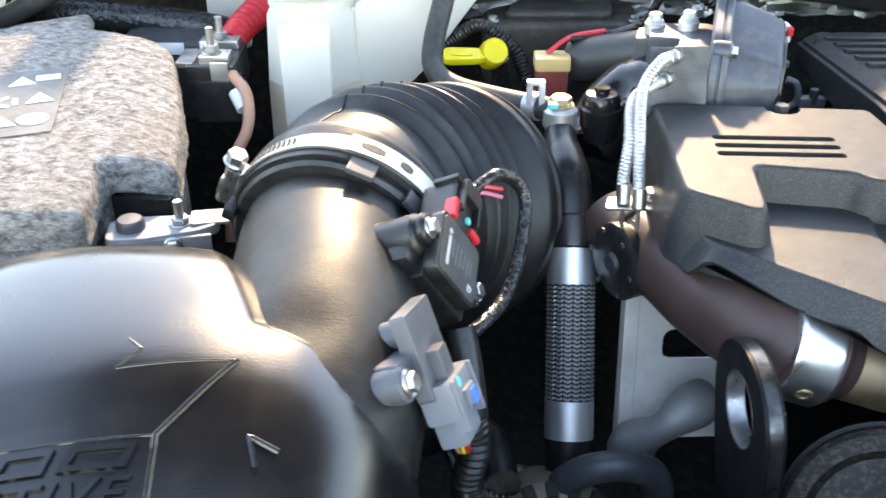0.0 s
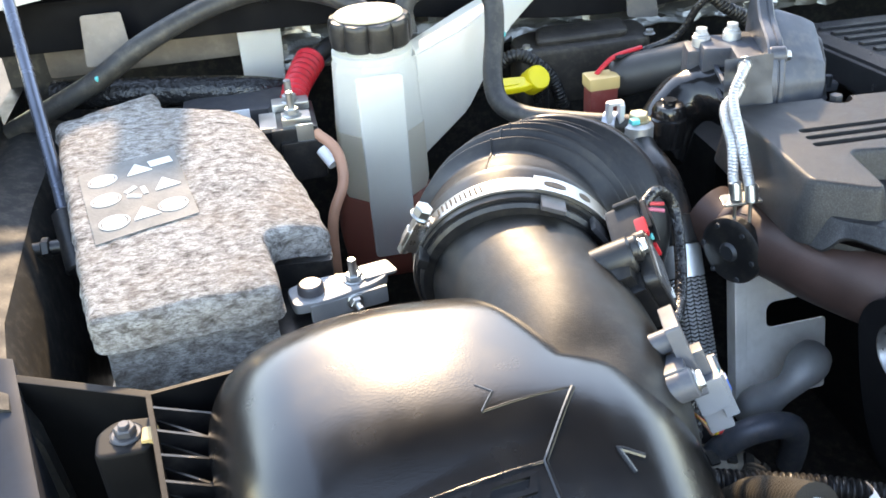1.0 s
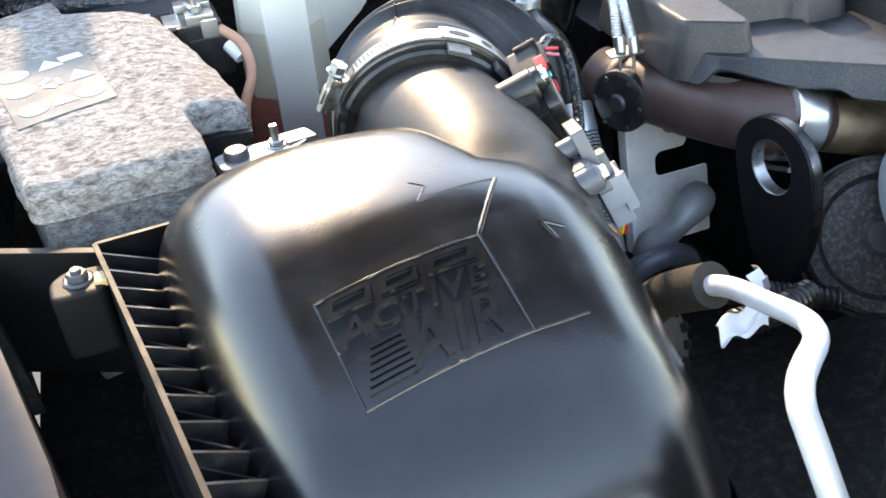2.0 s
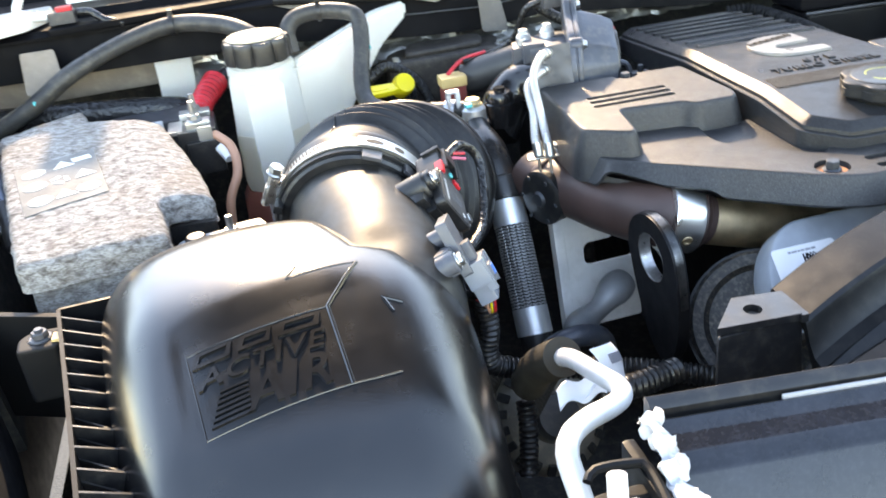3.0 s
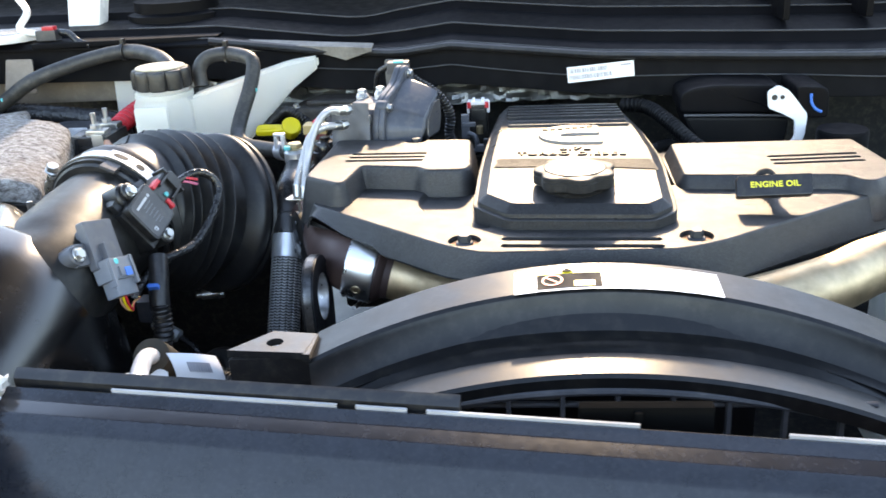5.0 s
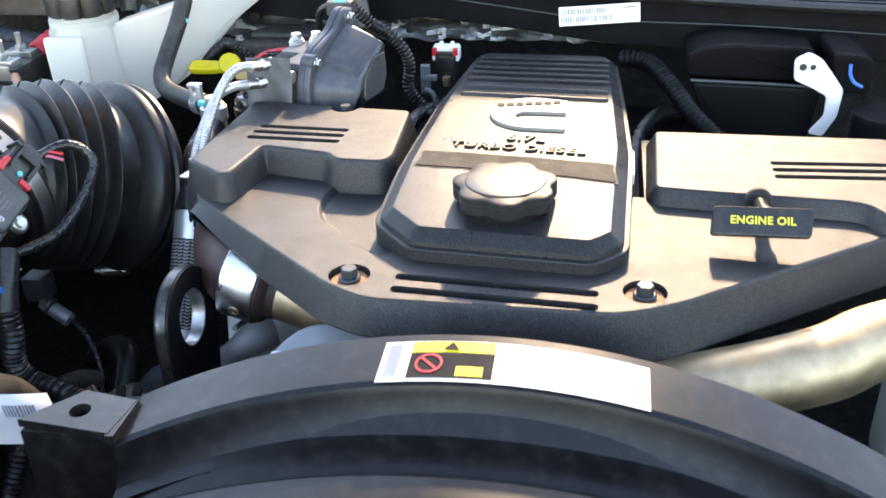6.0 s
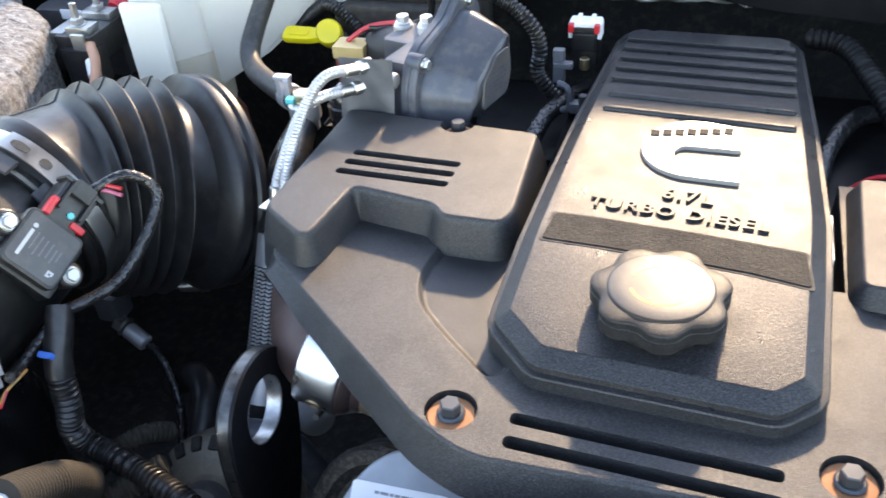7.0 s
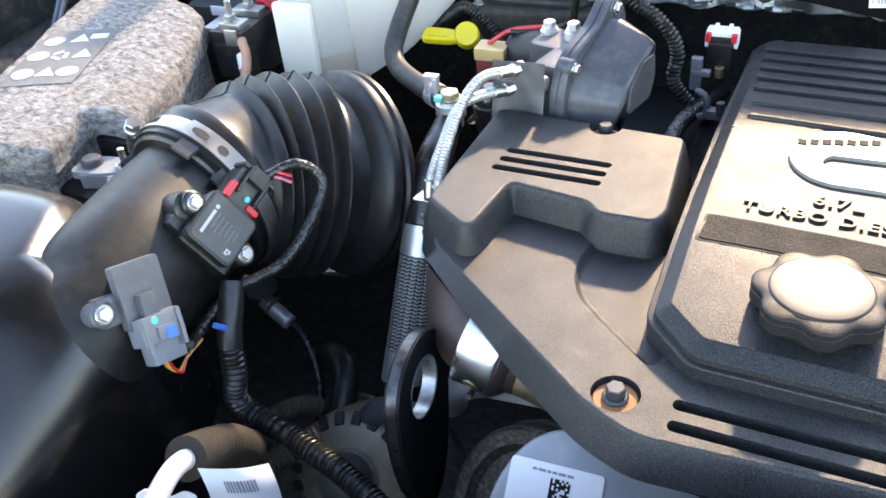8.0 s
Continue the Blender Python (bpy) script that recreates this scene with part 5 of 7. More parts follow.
# ---- temperature sensor on the lid ----
iat = thing("pressure_sensor", (-0.02, 0.44, 1.26), "grey sensor and connector bolted to the air box", "sensor")
zi = Vector((0.90, -0.17, 0.40)).normalized()
im = turned((-0.005, 0.459, 1.283), zi, (-0.34, 0.34, 0.88))
LIGHT_GREY = surface("light_grey_plastic", (0.155, 0.165, 0.185), 0.42)
bm = B(); plate(bm, ((-0.022, -0.012), (0.024, -0.012), (0.024, 0.046), (-0.022, 0.046)), -0.008, 0.003, 0.003, 0.001, im); box(bm, (-0.001, 0.006, 0.006), (0.016, 0.022, 0.010), 0.002, im); part("body", bm, GREY_PLASTIC, iat)
bm = B(); rod(bm, im @ Vector((-0.038, 0.010, -0.024)), im @ Vector((-0.038, 0.010, -0.002)), 0.0115, 20); box(bm, (-0.024, 0.010, -0.014), (0.030, 0.027, 0.020), 0.004, im); part("bolt_ear", bm, GREY_PLASTIC, iat)
bm = B(); hexbolt(bm, im @ Vector((-0.038, 0.010, -0.002)), zi, 0.0066, 0.006, 1.35); part("bolt", bm, STEEL, iat)
bm = B(); rod(bm, im @ Vector((-0.006, 0.032, -0.028)), im @ Vector((-0.006, 0.032, -0.006)), 0.009, 18); part("probe_boss", bm, GREY_PLASTIC, iat)
bm = B(); box(bm, (0.002, -0.016, 0.003), (0.042, 0.026, 0.024), 0.003, im); box(bm, (0.004, -0.037, 0.001), (0.033, 0.022, 0.019), 0.003, im); box(bm, (-0.015, -0.020, 0.012), (0.004, 0.034, 0.010), 0.001, im); box(bm, (0.019, -0.020, 0.012), (0.004, 0.034, 0.010), 0.001, im); part("connector", bm, LIGHT_GREY, iat, "light grey connector")
bm = B(); box(bm, (0.004, -0.020, 0.0145), (0.018, 0.012, 0.006), 0.001, im); part("latch", bm, LIGHT_GREY, iat)
bm = B(); rod(bm, im @ Vector((-0.004, -0.008, 0.0135)), im @ Vector((-0.004, -0.008, 0.0152)), 0.0040, 10); part("cyan_dot", bm, CYAN, iat)
bm = B(); box(bm, (0.007, -0.022, 0.0178), (0.010, 0.010, 0.0012), 0, im); part("blue_mark", bm, BLUE, iat)

# ---- wiring looms ----
def loom(name, pts, r, material, label, ripple=0.0, pitch=0.005):
    bm = B(); tube(bm, pts, r, 14, 0.005, ripple, pitch)
    return solo(name, bm, material, label, "wiring")


w0 = mm @ Vector((0.006, 0.068, 0.0))
loom("wire_loop", [w0, (0.045, 0.655, 1.325), (0.066, 0.662, 1.303), (0.062, 0.632, 1.272), (0.048, 0.596, 1.248), (0.028, 0.565, 1.243), (0.012, 0.552, 1.240)], 0.0055, TAPE, "black taped wiring looping off the air flow sensor")
bm = B(); tube(bm, [w0, w0 + Vector((0.012, 0.008, 0.005)), w0 + Vector((0.030, 0.010, 0.002))], 0.0018, 8); solo("red_wire", bm, RED, "thin red wire leaving the sensor plug", "wire")
bm = B(); tube(bm, [w0 + Vector((0.0, 0.0, -0.004)), w0 + Vector((0.012, 0.006, 0.001)), w0 + Vector((0.030, 0.008, -0.004))], 0.0018, 8); solo("pink_wire", bm, surface("pink_wire", (0.55, 0.12, 0.2), 0.4), "thin pink wire leaving the sensor plug", "wire")
loom("taped_branch", [(0.012, 0.552, 1.238), (0.000, 0.525, 1.222), (0.000, 0.500, 1.218), (0.010, 0.480, 1.228)], 0.005, TAPE, "thin taped wiring branch to the lower sensor")
c0 = im @ Vector((0.002, -0.046, 0.002))
for k, (mt, nm) in enumerate(((COPPER, "orange"), (YELLOW, "yellow"), (RED, "red"))):
    bm = B(); tube(bm, [c0 + Vector((0.003 * k - 0.003, 0, 0)), c0 + Vector((0.004 * k - 0.004, 0.002, -0.012)), c0 + Vector((0.002 * k, 0.010, -0.024)), c0 + Vector((-0.002, 0.026, -0.022)), (0.004, 0.503, 1.214)], 0.0014, 6)
    solo(nm + "_wire", bm, mt, "thin " + nm + " wire below the grey connector", "wire")
el = thing("engine_loom", (0.03, 0.50, 1.08), "black wiring loom in smooth and corrugated sleeving", "wiring")
bm = B(); tube(bm, [(0.012, 0.556, 1.245), (0.016, 0.542, 1.230), (0.019, 0.527, 1.213), (0.021, 0.518, 1.195)], 0.0125, 16); part("smooth_sleeve", bm, BLACK, el)
bm = B(); box(bm, (0.0175, 0.5185, 1.219), (0.014, 0.006, 0.014), 0.0025, Matrix.Translation((0.0175, 0.5185, 1.219)) @ Matrix.Rotation(radians(38), 4, "X") @ Matrix.Translation((-0.0175, -0.5185, -1.219))); part("tape_mark", bm, BLUE, el, "blue paint mark")
bm = B(); tube(bm, [(0.021, 0.519, 1.197), (0.023, 0.512, 1.165), (0.018, 0.510, 1.135), (0.028, 0.513, 1.112), (0.080, 0.504, 1.100), (0.142, 0.483, 1.098), (0.188, 0.462, 1.096), (0.25, 0.43, 1.09)], 0.0125, 16, ripple=0.0026, pitch=0.0058); part("corrugated_conduit", bm, BLACK, el)
loom("lower_conduit", [(0.045, 0.47, 1.09), (0.040, 0.45, 1.06), (0.030, 0.43, 1.02)], 0.011, BLACK, "corrugated black conduit running down", 0.0022, 0.0058)
loom("cloth_loom", [(0.100, 0.520, 1.095), (0.070, 0.490, 1.085), (0.045, 0.465, 1.075)], 0.013, CLOTH, "cloth-taped brown-black wiring loom", 0.0015, 0.005)
loom("cloth_branch", [(0.060, 0.585, 1.060), (0.043, 0.564, 1.074), (0.020, 0.535, 1.070), (0.000, 0.510, 1.050)], 0.011, CLOTH, "brown cloth-taped wiring branch deep in the bay", 0.0014, 0.005)
loom("hidden_hose", [(-0.02, 0.70, 1.00), (0.02, 0.69, 1.03), (0.05, 0.66, 1.03), (0.06, 0.60, 0.99)], 0.016, RUBBER, "black rubber hose low in the bay")
loom("thin_cable", [(-0.055, 0.705, 1.06), (-0.02, 0.69, 1.05), (0.010, 0.66, 1.01), (0.020, 0.62, 0.95)], 0.005, TAPE, "thin black cable low in the bay")
fc = thing("hose_fitting", (-0.055, 0.70, 1.03), "dull alloy hose fitting deep below the bellows", "fitting")
bm = B(); rod(bm, (-0.065, 0.702, 1.075), (-0.040, 0.696, 1.062), 0.010, 14); part("sleeve", bm, FERRULE, fc)
bm = B(); hexbolt(bm, (-0.066, 0.703, 1.076), (-0.9, 0.2, 0.4), 0.011, 0.014, 1.1); part("nut", bm, STEEL, fc)
bm = B(); box(bm, (-0.085, 0.715, 1.10), (0.03, 0.03, 0.035), 0.006); part("valve_block", bm, DARK_GREY, fc)
# ---- engine cover ----
CX = 0.533


def both(pts):
    """A left-hand outline and its mirror image about the engine's middle."""
    return pts, [(2 * CX - x, y) for x, y in reversed(pts)]


cover = thing("engine_cover", (CX, 0.62, 1.26), "charcoal grained plastic engine cover with raised side boxes", "engine cover")
OUT = [(0.640, 0.431), (0.686, 0.450), (0.930, 0.622), (0.946, 0.66), (0.936, 0.815), (0.20, 0.815), (0.190, 0.66), (0.196, 0.610), (0.386, 0.450), (0.426, 0.431)]


def skirt_z(x, y):
    """Lower edge of the skirt: raised in an arch over the turbo pipe."""
    if x > 0.5:
        return 1.244
    up = 1 / (1 + math.exp(-(y - 0.518) / 0.002)) * (1 - 1 / (1 + math.exp(-(y - 0.604) / 0.003)))
    rise = max(0.0, min(1.0, (y - 0.555) / 0.045))
    return 1.2565 + (0.009 + 0.015 * rise) * up


o = dense(round_poly([Vector(p) for p in OUT], 0.016, 5), 0.006)
bm = B()
slab(bm, o, ((-0.0035, skirt_z), (-0.0050, lambda x, y: skirt_z(x, y) + 0.003), (0.0065, 1.2865), (0.0076, 1.2888), (0.0095, 1.290)), None, True, True)
cut = B()
for y in (0.476, 0.455):
    plate(cut, ((0.447, y - 0.0054), (0.622, y - 0.0154), (0.622, y - 0.0048), (0.447, y + 0.0054)), 1.270, 1.30, 0.0050, 0.0004)
for x in (0.406, 0.660):
    disc(cut, (x, 0.474, 1.2835), (x, 0.474, 1.31), 0.0185)
for x in (0.4095, 2 * CX - 0.4095):
    box(cut, (x, 0.74, 1.28), (0.014, 0.17, 0.10))
# shallow pocket between the box, the step and the centre cover
POCKET = [(0.348, 0.676), (0.343, 0.650), (0.338, 0.626), (0.339, 0.600), (0.350, 0.574), (0.380, 0.544), (0.422, 0.507), (0.438, 0.520), (0.432, 0.560), (0.428, 0.680)]
slab(cut, round_poly([Vector(p) for p in POCKET], 0.010, 4), ((0.0075, 1.2846), (0.0062, 1.2849), (0.0040, 1.2864), (0.0018, 1.2888), (0.0004, 1.2897), (-0.0012, 1.2903), (-0.0012, 1.310)))
part("plate", carve(bm, cut), COVER, cover)
BOX_L = [(0.404, 0.672), (0.397, 0.803), (0.199, 0.820), (0.190, 0.642), (0.199, 0.634), (0.238, 0.606), (0.246, 0.612), (0.256, 0.684), (0.334, 0.670), (0.345, 0.655), (0.396, 0.654)]
BOX_R = [(0.672, 0.645), (0.730, 0.639), (0.850, 0.630), (0.868, 0.624), (0.878, 0.604), (0.892, 0.602), (0.922, 0.628), (0.934, 0.655), (0.922, 0.792), (0.676, 0.795)]
for pts in (BOX_L, BOX_R):
    s = 1 if pts is BOX_L else -1
    bm = B()
    o = round_poly([Vector(p) for p in pts], 0.009, 4)
    top = 1.320 if s > 0 else 1.307
    slab(bm, o, ((-0.0120, 1.2585), (-0.0125, 1.2605), (-0.0080, 1.286), (-0.0075, 1.291), (-0.0015, top - 0.0065), (0.0, top - 0.0028), (0.0016, top - 0.0008), (0.0036, top)))
    cut = B()
    for k in range(3):
        y = 0.7365 - 0.0165 * k
        x0, x1 = (0.235 - 0.002 * k, 0.340 - 0.001 * k) if s > 0 else (0.790, 0.905)
        y -= 0.0 if s > 0 else 0.020
        d = 0.0025 * s
        plate(cut, ((x0, y - 0.0047 + d), (x1, y - 0.0047 - d), (x1, y + 0.0047 - d), (x0, y + 0.0047 + d)), top - 0.0145, 1.330, 0.0044, 0.0004)
    if s > 0:
        disc(cut, (0.317, 0.806, 1.308), (0.317, 0.806, 1.33), 0.0165)
    bx = part("raised_box", carve(bm, cut), COVER, cover)
    # black plates set into the slots stand in for the dark void behind
    for k in range(3):
        y = 0.7365 - 0.0165 * k
        x0, x1 = (0.236, 0.338) if s > 0 else (0.791, 0.904)
        y -= 0.0 if s > 0 else 0.020
        bm = B(); box(bm, ((x0 + x1) / 2, y, top - 0.0138), (x1 - x0, 0.009, 0.0012)); part("slot_void", bm, MATT, bx, "black plate put in a slot for its dark opening")
# the same black stand-ins for the void in the front slots
for y in (0.476, 0.455):
    bm = B(); box(bm, (0.5345, y - 0.005, 1.2704), (0.172, 0.010, 0.0012), 0, None); part("front_slot_void", bm, MATT, cover, "black plate put in a slot for its dark opening")
for x in (0.406, 0.660):
    bm = B(); rod(bm, (x, 0.474, 1.2832), (x, 0.474, 1.2850), 0.0165, 28, bevel=0.02); part("washer", bm, RUST, cover, "rust-coloured round washer")
    bm = B(); hexbolt(bm, (x, 0.474, 1.285), (0, 0, 1), 0.0075, 0.012, 1.35); part("bolt", bm, BOLT, cover, "dark hexagonal bolt")
bm = B(); rod(bm, (0.317, 0.806, 1.3076), (0.317, 0.806, 1.3092), 0.0150, 28, bevel=0.02); part("washer", bm, RUST, cover, "rust-coloured round washer")
bm = B(); hexbolt(bm, (0.317, 0.806, 1.309), (0, 0, 1), 0.0070, 0.014, 1.35); part("bolt", bm, BOLT, cover, "dark hexagonal bolt")


def hood_z(x, y):
    if y < 0.64:
        return 1.316 + (y - 0.52) * 0.10
    if y < 0.84:
        return 1.328 - (y - 0.64) * 0.02
    return 1.324 - (y - 0.84) * 0.09


HOOD = [(0.452, 0.505), (0.618, 0.495), (0.647, 0.520), (0.652, 0.70), (0.636, 1.085), (0.615, 1.10), (0.450, 1.108), (0.430, 1.09), (0.416, 0.72), (0.412, 0.545)]
o = dense(round_poly([Vector(p) for p in HOOD], 0.010, 4), 0.012)
bm = B()
slab(bm, o, ((0.004, 1.262), (0.0, 1.268), (0.0, lambda x, y: hood_z(x, y) - 0.0140), (0.0008, lambda x, y: hood_z(x, y) - 0.0130), (0.0050, lambda x, y: hood_z(x, y) - 0.0126), (0.0055, lambda x, y: hood_z(x, y) - 0.0085), (0.0065, lambda x, y: hood_z(x, y) - 0.0075),
             (0.0155, lambda x, y: hood_z(x, y) - 0.0014), (0.0168, lambda x, y: hood_z(x, y) - 0.0005), (0.018, hood_z)), None, False)
tops = inset_poly(o, 0.018)
cen = Vector((0.533, 0.80))
rings = [[Vector(((cen + (p - cen) * f).x, (cen + (p - cen) * f).y, hood_z(*(cen + (p - cen) * f)))) for p in tops] for f in (1.0, 0.9, 0.78, 0.64, 0.5, 0.35, 0.2, 0.05)]
stack(bm, rings, True, False)
bmesh.ops.remove_doubles(bm, verts=bm.verts[:], dist=0.00005)
bmesh.ops.recalc_face_normals(bm, faces=bm.faces[:])
bmesh.ops.holes_fill(bm, edges=bm.edges[:], sides=0)
hood = part("centre_cover", bm, COVER_HOOD, cover, "raised centre cover", 30)


def on_hood(q):
    return Vector((q.x, q.y, hood_z(q.x, q.y) + q.z))


def hood_patch(bm, pts, h0, h1, r=0.004):
    plate(bm, pts, h0, h1, r, 0.0006)
    for v in bm.verts:
        v.co = on_hood(v.co)
    return bm


bm = B(); hood_patch(bm, ((0.4335, 0.6275), (0.48, 0.6255), (0.534, 0.6215), (0.59, 0.6155), (0.6365, 0.6072), (0.6320, 0.6485), (0.58, 0.6555), (0.534, 0.6605), (0.48, 0.6655), (0.4375, 0.6675)), -0.001, 0.0004); part("strip_border", bm, MATT, hood, "dark groove round the strip")
bm = B(); hood_patch(bm, ((0.436, 0.630), (0.48, 0.628), (0.534, 0.624), (0.59, 0.618), (0.634, 0.610), (0.630, 0.646), (0.58, 0.653), (0.534, 0.658), (0.48, 0.663), (0.440, 0.665)), -0.001, 0.0012); part("textured_strip", bm, STRIP, hood, "coarse black textured strip")
for k in range(5):
    y = 0.925 + 0.030 * k
    bm = B(); hood_patch(bm, ((0.446, y), (0.625, y - 0.012), (0.625, y - 0.001), (0.446, y + 0.011)), -0.001, 0.004, 0.003); part("rear_louvre", bm, COVER_HOOD, hood)
for k in range(2):
    y = 0.850 + 0.035 * k
    bm = B(); slab(bm, round_poly([Vector(p) for p in ((0.448, y), (0.624, y - 0.016), (0.624, y - 0.007), (0.448, y + 0.009))], 0.0044, 4), ((0.0, -0.001), (0.0003, 0.0015), (0.0014, 0.0030), (0.0030, 0.0036)))
    for v in bm.verts:
        v.co = on_hood(v.co)
    part("ridge", bm, COVER_HOOD, hood)
part("raised_lettering", lettering("TURBO DIESEL", Matrix.Translation((0.534, 0.680, 0)) @ Matrix.Rotation(radians(-5), 4, "Z"), 0.0195, 0.0024, on_hood, bold=0.0003, spacing=1.12), COVER_HOOD, hood)
part("raised_numeral", lettering("6.7L", Matrix.Translation((0.540, 0.706, 0)) @ Matrix.Rotation(radians(-5), 4, "Z"), 0.0215, 0.0024, on_hood, bold=0.0003, spacing=1.15), COVER_HOOD, hood)
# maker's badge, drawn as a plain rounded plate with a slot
bm = B()
arc = [(0.578, 0.826)] + [(0.540 + 0.047 * math.cos(radians(a)), 0.784 + 0.050 * math.sin(radians(a))) for a in range(80, 276, 12)] + [(0.579, 0.732), (0.579, 0.752)]
arc += [(0.535 + 0.012 * math.cos(radians(a)), 0.772 + 0.012 * math.sin(radians(a)) * 1.2) for a in range(250, 100, -20)] + [(0.578, 0.785)]
o = [Vector(p) for p in arc]
slab(bm, round_poly(o, 0.002, 2), ((0.0, -0.001), (0.0, 0.0030), (0.0008, 0.0038)))
for v in bm.verts:
    v.co = on_hood(v.co)
badge = part("badge", bm, surface("pale_badge", (0.30, 0.28, 0.26), 0.35, 0.4, grain=900, bump=0.1), hood, "pale raised maker's badge")
for i in range(7):
    bm = B(); box(bm, (0.503 + i * 0.0105, 0.804 + i * 0.0022, 0.0043), (0.0082, 0.0100, 0.0010), 0)
    for v in bm.verts:
        v.co = on_hood(v.co)
    part("badge_bar", bm, STRIP, hood)
bm = B(); box(bm, (0.6522, 0.70, 1.303), (0.0015, 0.060, 0.011), 0); part("side_label", bm, PAPER, hood, "white paper label")

# oil filler cap
cap = thing("oil_filler_cap", (0.531, 0.572, 1.318), "lobed charcoal oil filler cap", "filler cap")
c = Vector((0.533, 0.568, 1.3165))
prof = [(0.036, 0.0), (0.038, 0.004), (0.044, 0.006), (0.0485, 0.009), (0.0490, 0.011), (0.0490, 0.0185), (0.0484, 0.0190), (0.0484, 0.0196), (0.0490, 0.0201), (0.0490, 0.0240), (0.0484, 0.0249), (0.0468, 0.0256), (0.0420, 0.0262), (0.0360, 0.0267), (0.0240, 0.0272), (0.0120, 0.0275), (0.0, 0.0276)]
bm = B(); lathe(bm, prof, Matrix.Translation(c), 84)
for v in bm.verts:
    d = v.co - c
    r = math.hypot(d.x, d.y)
    if r > 0.034 and d.z > 0.005:
        a = math.atan2(d.y, d.x)
        k = 1 - 0.135 * (0.5 - 0.5 * math.cos(7 * (a + 1.43))) ** 1.5 * min(1, (r - 0.034) / 0.009)
        v.co.x, v.co.y = c.x + d.x * k, c.y + d.y * k
CAPSIDE = surface("worn_charcoal_plastic", (0.008, 0.008, 0.0085), 0.42, grain=1500, bump=0.5, depth=0.0004, dust=0.06, dust_color=(0.16, 0.155, 0.15), blotch=30, spec=0.26, speckle=0.3)
CAPTOP = surface("smooth_charcoal_plastic", (0.012, 0.012, 0.0125), 0.36, grain=1500, bump=0.22, depth=0.0003, spec=0.38, speckle=0.2)
part("cap", bm, CAPSIDE, cap, sharp=28)
bm = B(); lathe(bm, ((0.0372, 0.0255), (0.0366, 0.0272), (0.0350, 0.0280), (0.0240, 0.0285), (0.0120, 0.0287), (0.0, 0.0288)), Matrix.Translation(c), 72); part("top_disc", bm, CAPTOP, cap, "smooth raised top")
bm = B()
for a0, a1 in ((20, 160), (200, 340)):
    stack(bm, [[c + Vector((r * math.cos(radians(a)), r * math.sin(radians(a)), z)) for r, z in ((0.0200, 0.0285), (0.0220, 0.0284), (0.0220, 0.0287), (0.0200, 0.0288))] for a in range(a0, a1 + 1, 10)])
part("yellow_symbol", bm, surface("faded_yellow_print", (0.30, 0.31, 0.03), 0.40, bump=0.2), cap, "faded yellow ring symbol")

# dipstick
dip = thing("oil_dipstick", (0.775, 0.60, 1.29), "black oil dipstick handle with yellow lettering", "dipstick")
dm = turned((0.762, 0.560, 1.3165), (-0.05, -0.80, 0.60), (0, 0.6, 0.8))
bm = B(); plate(bm, ((-0.045, -0.0135), (0.040, -0.0135), (0.042, 0.0125), (-0.043, 0.0125)), -0.006, 0.006, 0.004, 0.002, dm); part("handle", bm, BLACK, dip)
part("lettering", lettering("ENGINE OIL", dm @ Matrix.Translation((-0.001, 0.0, 0.0062)), 0.0098, 0.0003, spacing=1.05, bold=0.0002), YELLOW_INK, dip)
bm = B(); rod(bm, (0.767, 0.566, 1.3145), (0.768, 0.622, 1.3055), 0.0065, 14); rod(bm, (0.767, 0.568, 1.314), (0.7673, 0.585, 1.3115), 0.0095, 14); part("stem", bm, BLACK, dip)
bm = B(); rod(bm, (0.768, 0.6235, 1.3053), (0.7682, 0.634, 1.3035), 0.0125, 22); part("grommet", bm, MATT, dip)

# ---- charge air actuator behind the cover ----
act = thing("turbo_actuator", (0.30, 0.88, 1.28), "grey cast alloy actuator with bolted flange", "actuator")
ax_ = Vector((0.962, -0.274, 0.0))
fm = turned((0.274, 0.888, 1.345), ax_, (0, 0, 1))
FLANGE = [Vector(p) for p in ((-0.064, -0.060), (0.050, -0.060), (0.072, -0.022), (0.070, 0.036), (0.056, 0.060), (0.036, 0.063), (0.010, 0.042), (-0.034, 0.030), (-0.050, 0.018), (-0.062, -0.010))]
bm = B(); slab(bm, round_poly(FLANGE, 0.008, 4), ((0.002, -0.008), (0, -0.006), (0, 0.001), (0.0015, 0.002), (0.0015, 0.003), (0, 0.004), (0, 0.008), (0.002, 0.010)), fm); part("flange", bm, CASTGREY, act)
bm = B()
DOME = [Vector(p) for p in ((-0.054, -0.056), (0.044, -0.056), (0.062, -0.020), (0.058, 0.032), (0.034, 0.046), (0.004, 0.032), (-0.036, 0.012), (-0.052, -0.012))]
slab(bm, round_poly(DOME, 0.008, 3), ((0, 0.009), (0.001, 0.018), (0.011, 0.046), (0.016, 0.057), (0.018, 0.060), (0.022, 0.062)), fm)
gh_ = part("gear_housing", bm, CASTGREY, act, "faceted grey gear housing", 24)
bm = B(); plate(bm, ((-0.022, -0.034), (0.026, -0.034), (0.036, -0.014), (0.034, 0.014), (0.010, 0.014), (-0.016, -0.004)), 0.061, 0.065, 0.006, 0.0015, fm); part("cover_boss", bm, DARK_GREY, gh_)
bm = B(); bars(bm, fm @ Matrix.Translation((0.008, -0.012, 0.0652)), 0.040, 0.024, 5, random.Random(3), 0.6); part("cast_mark", bm, CASTGREY, gh_)
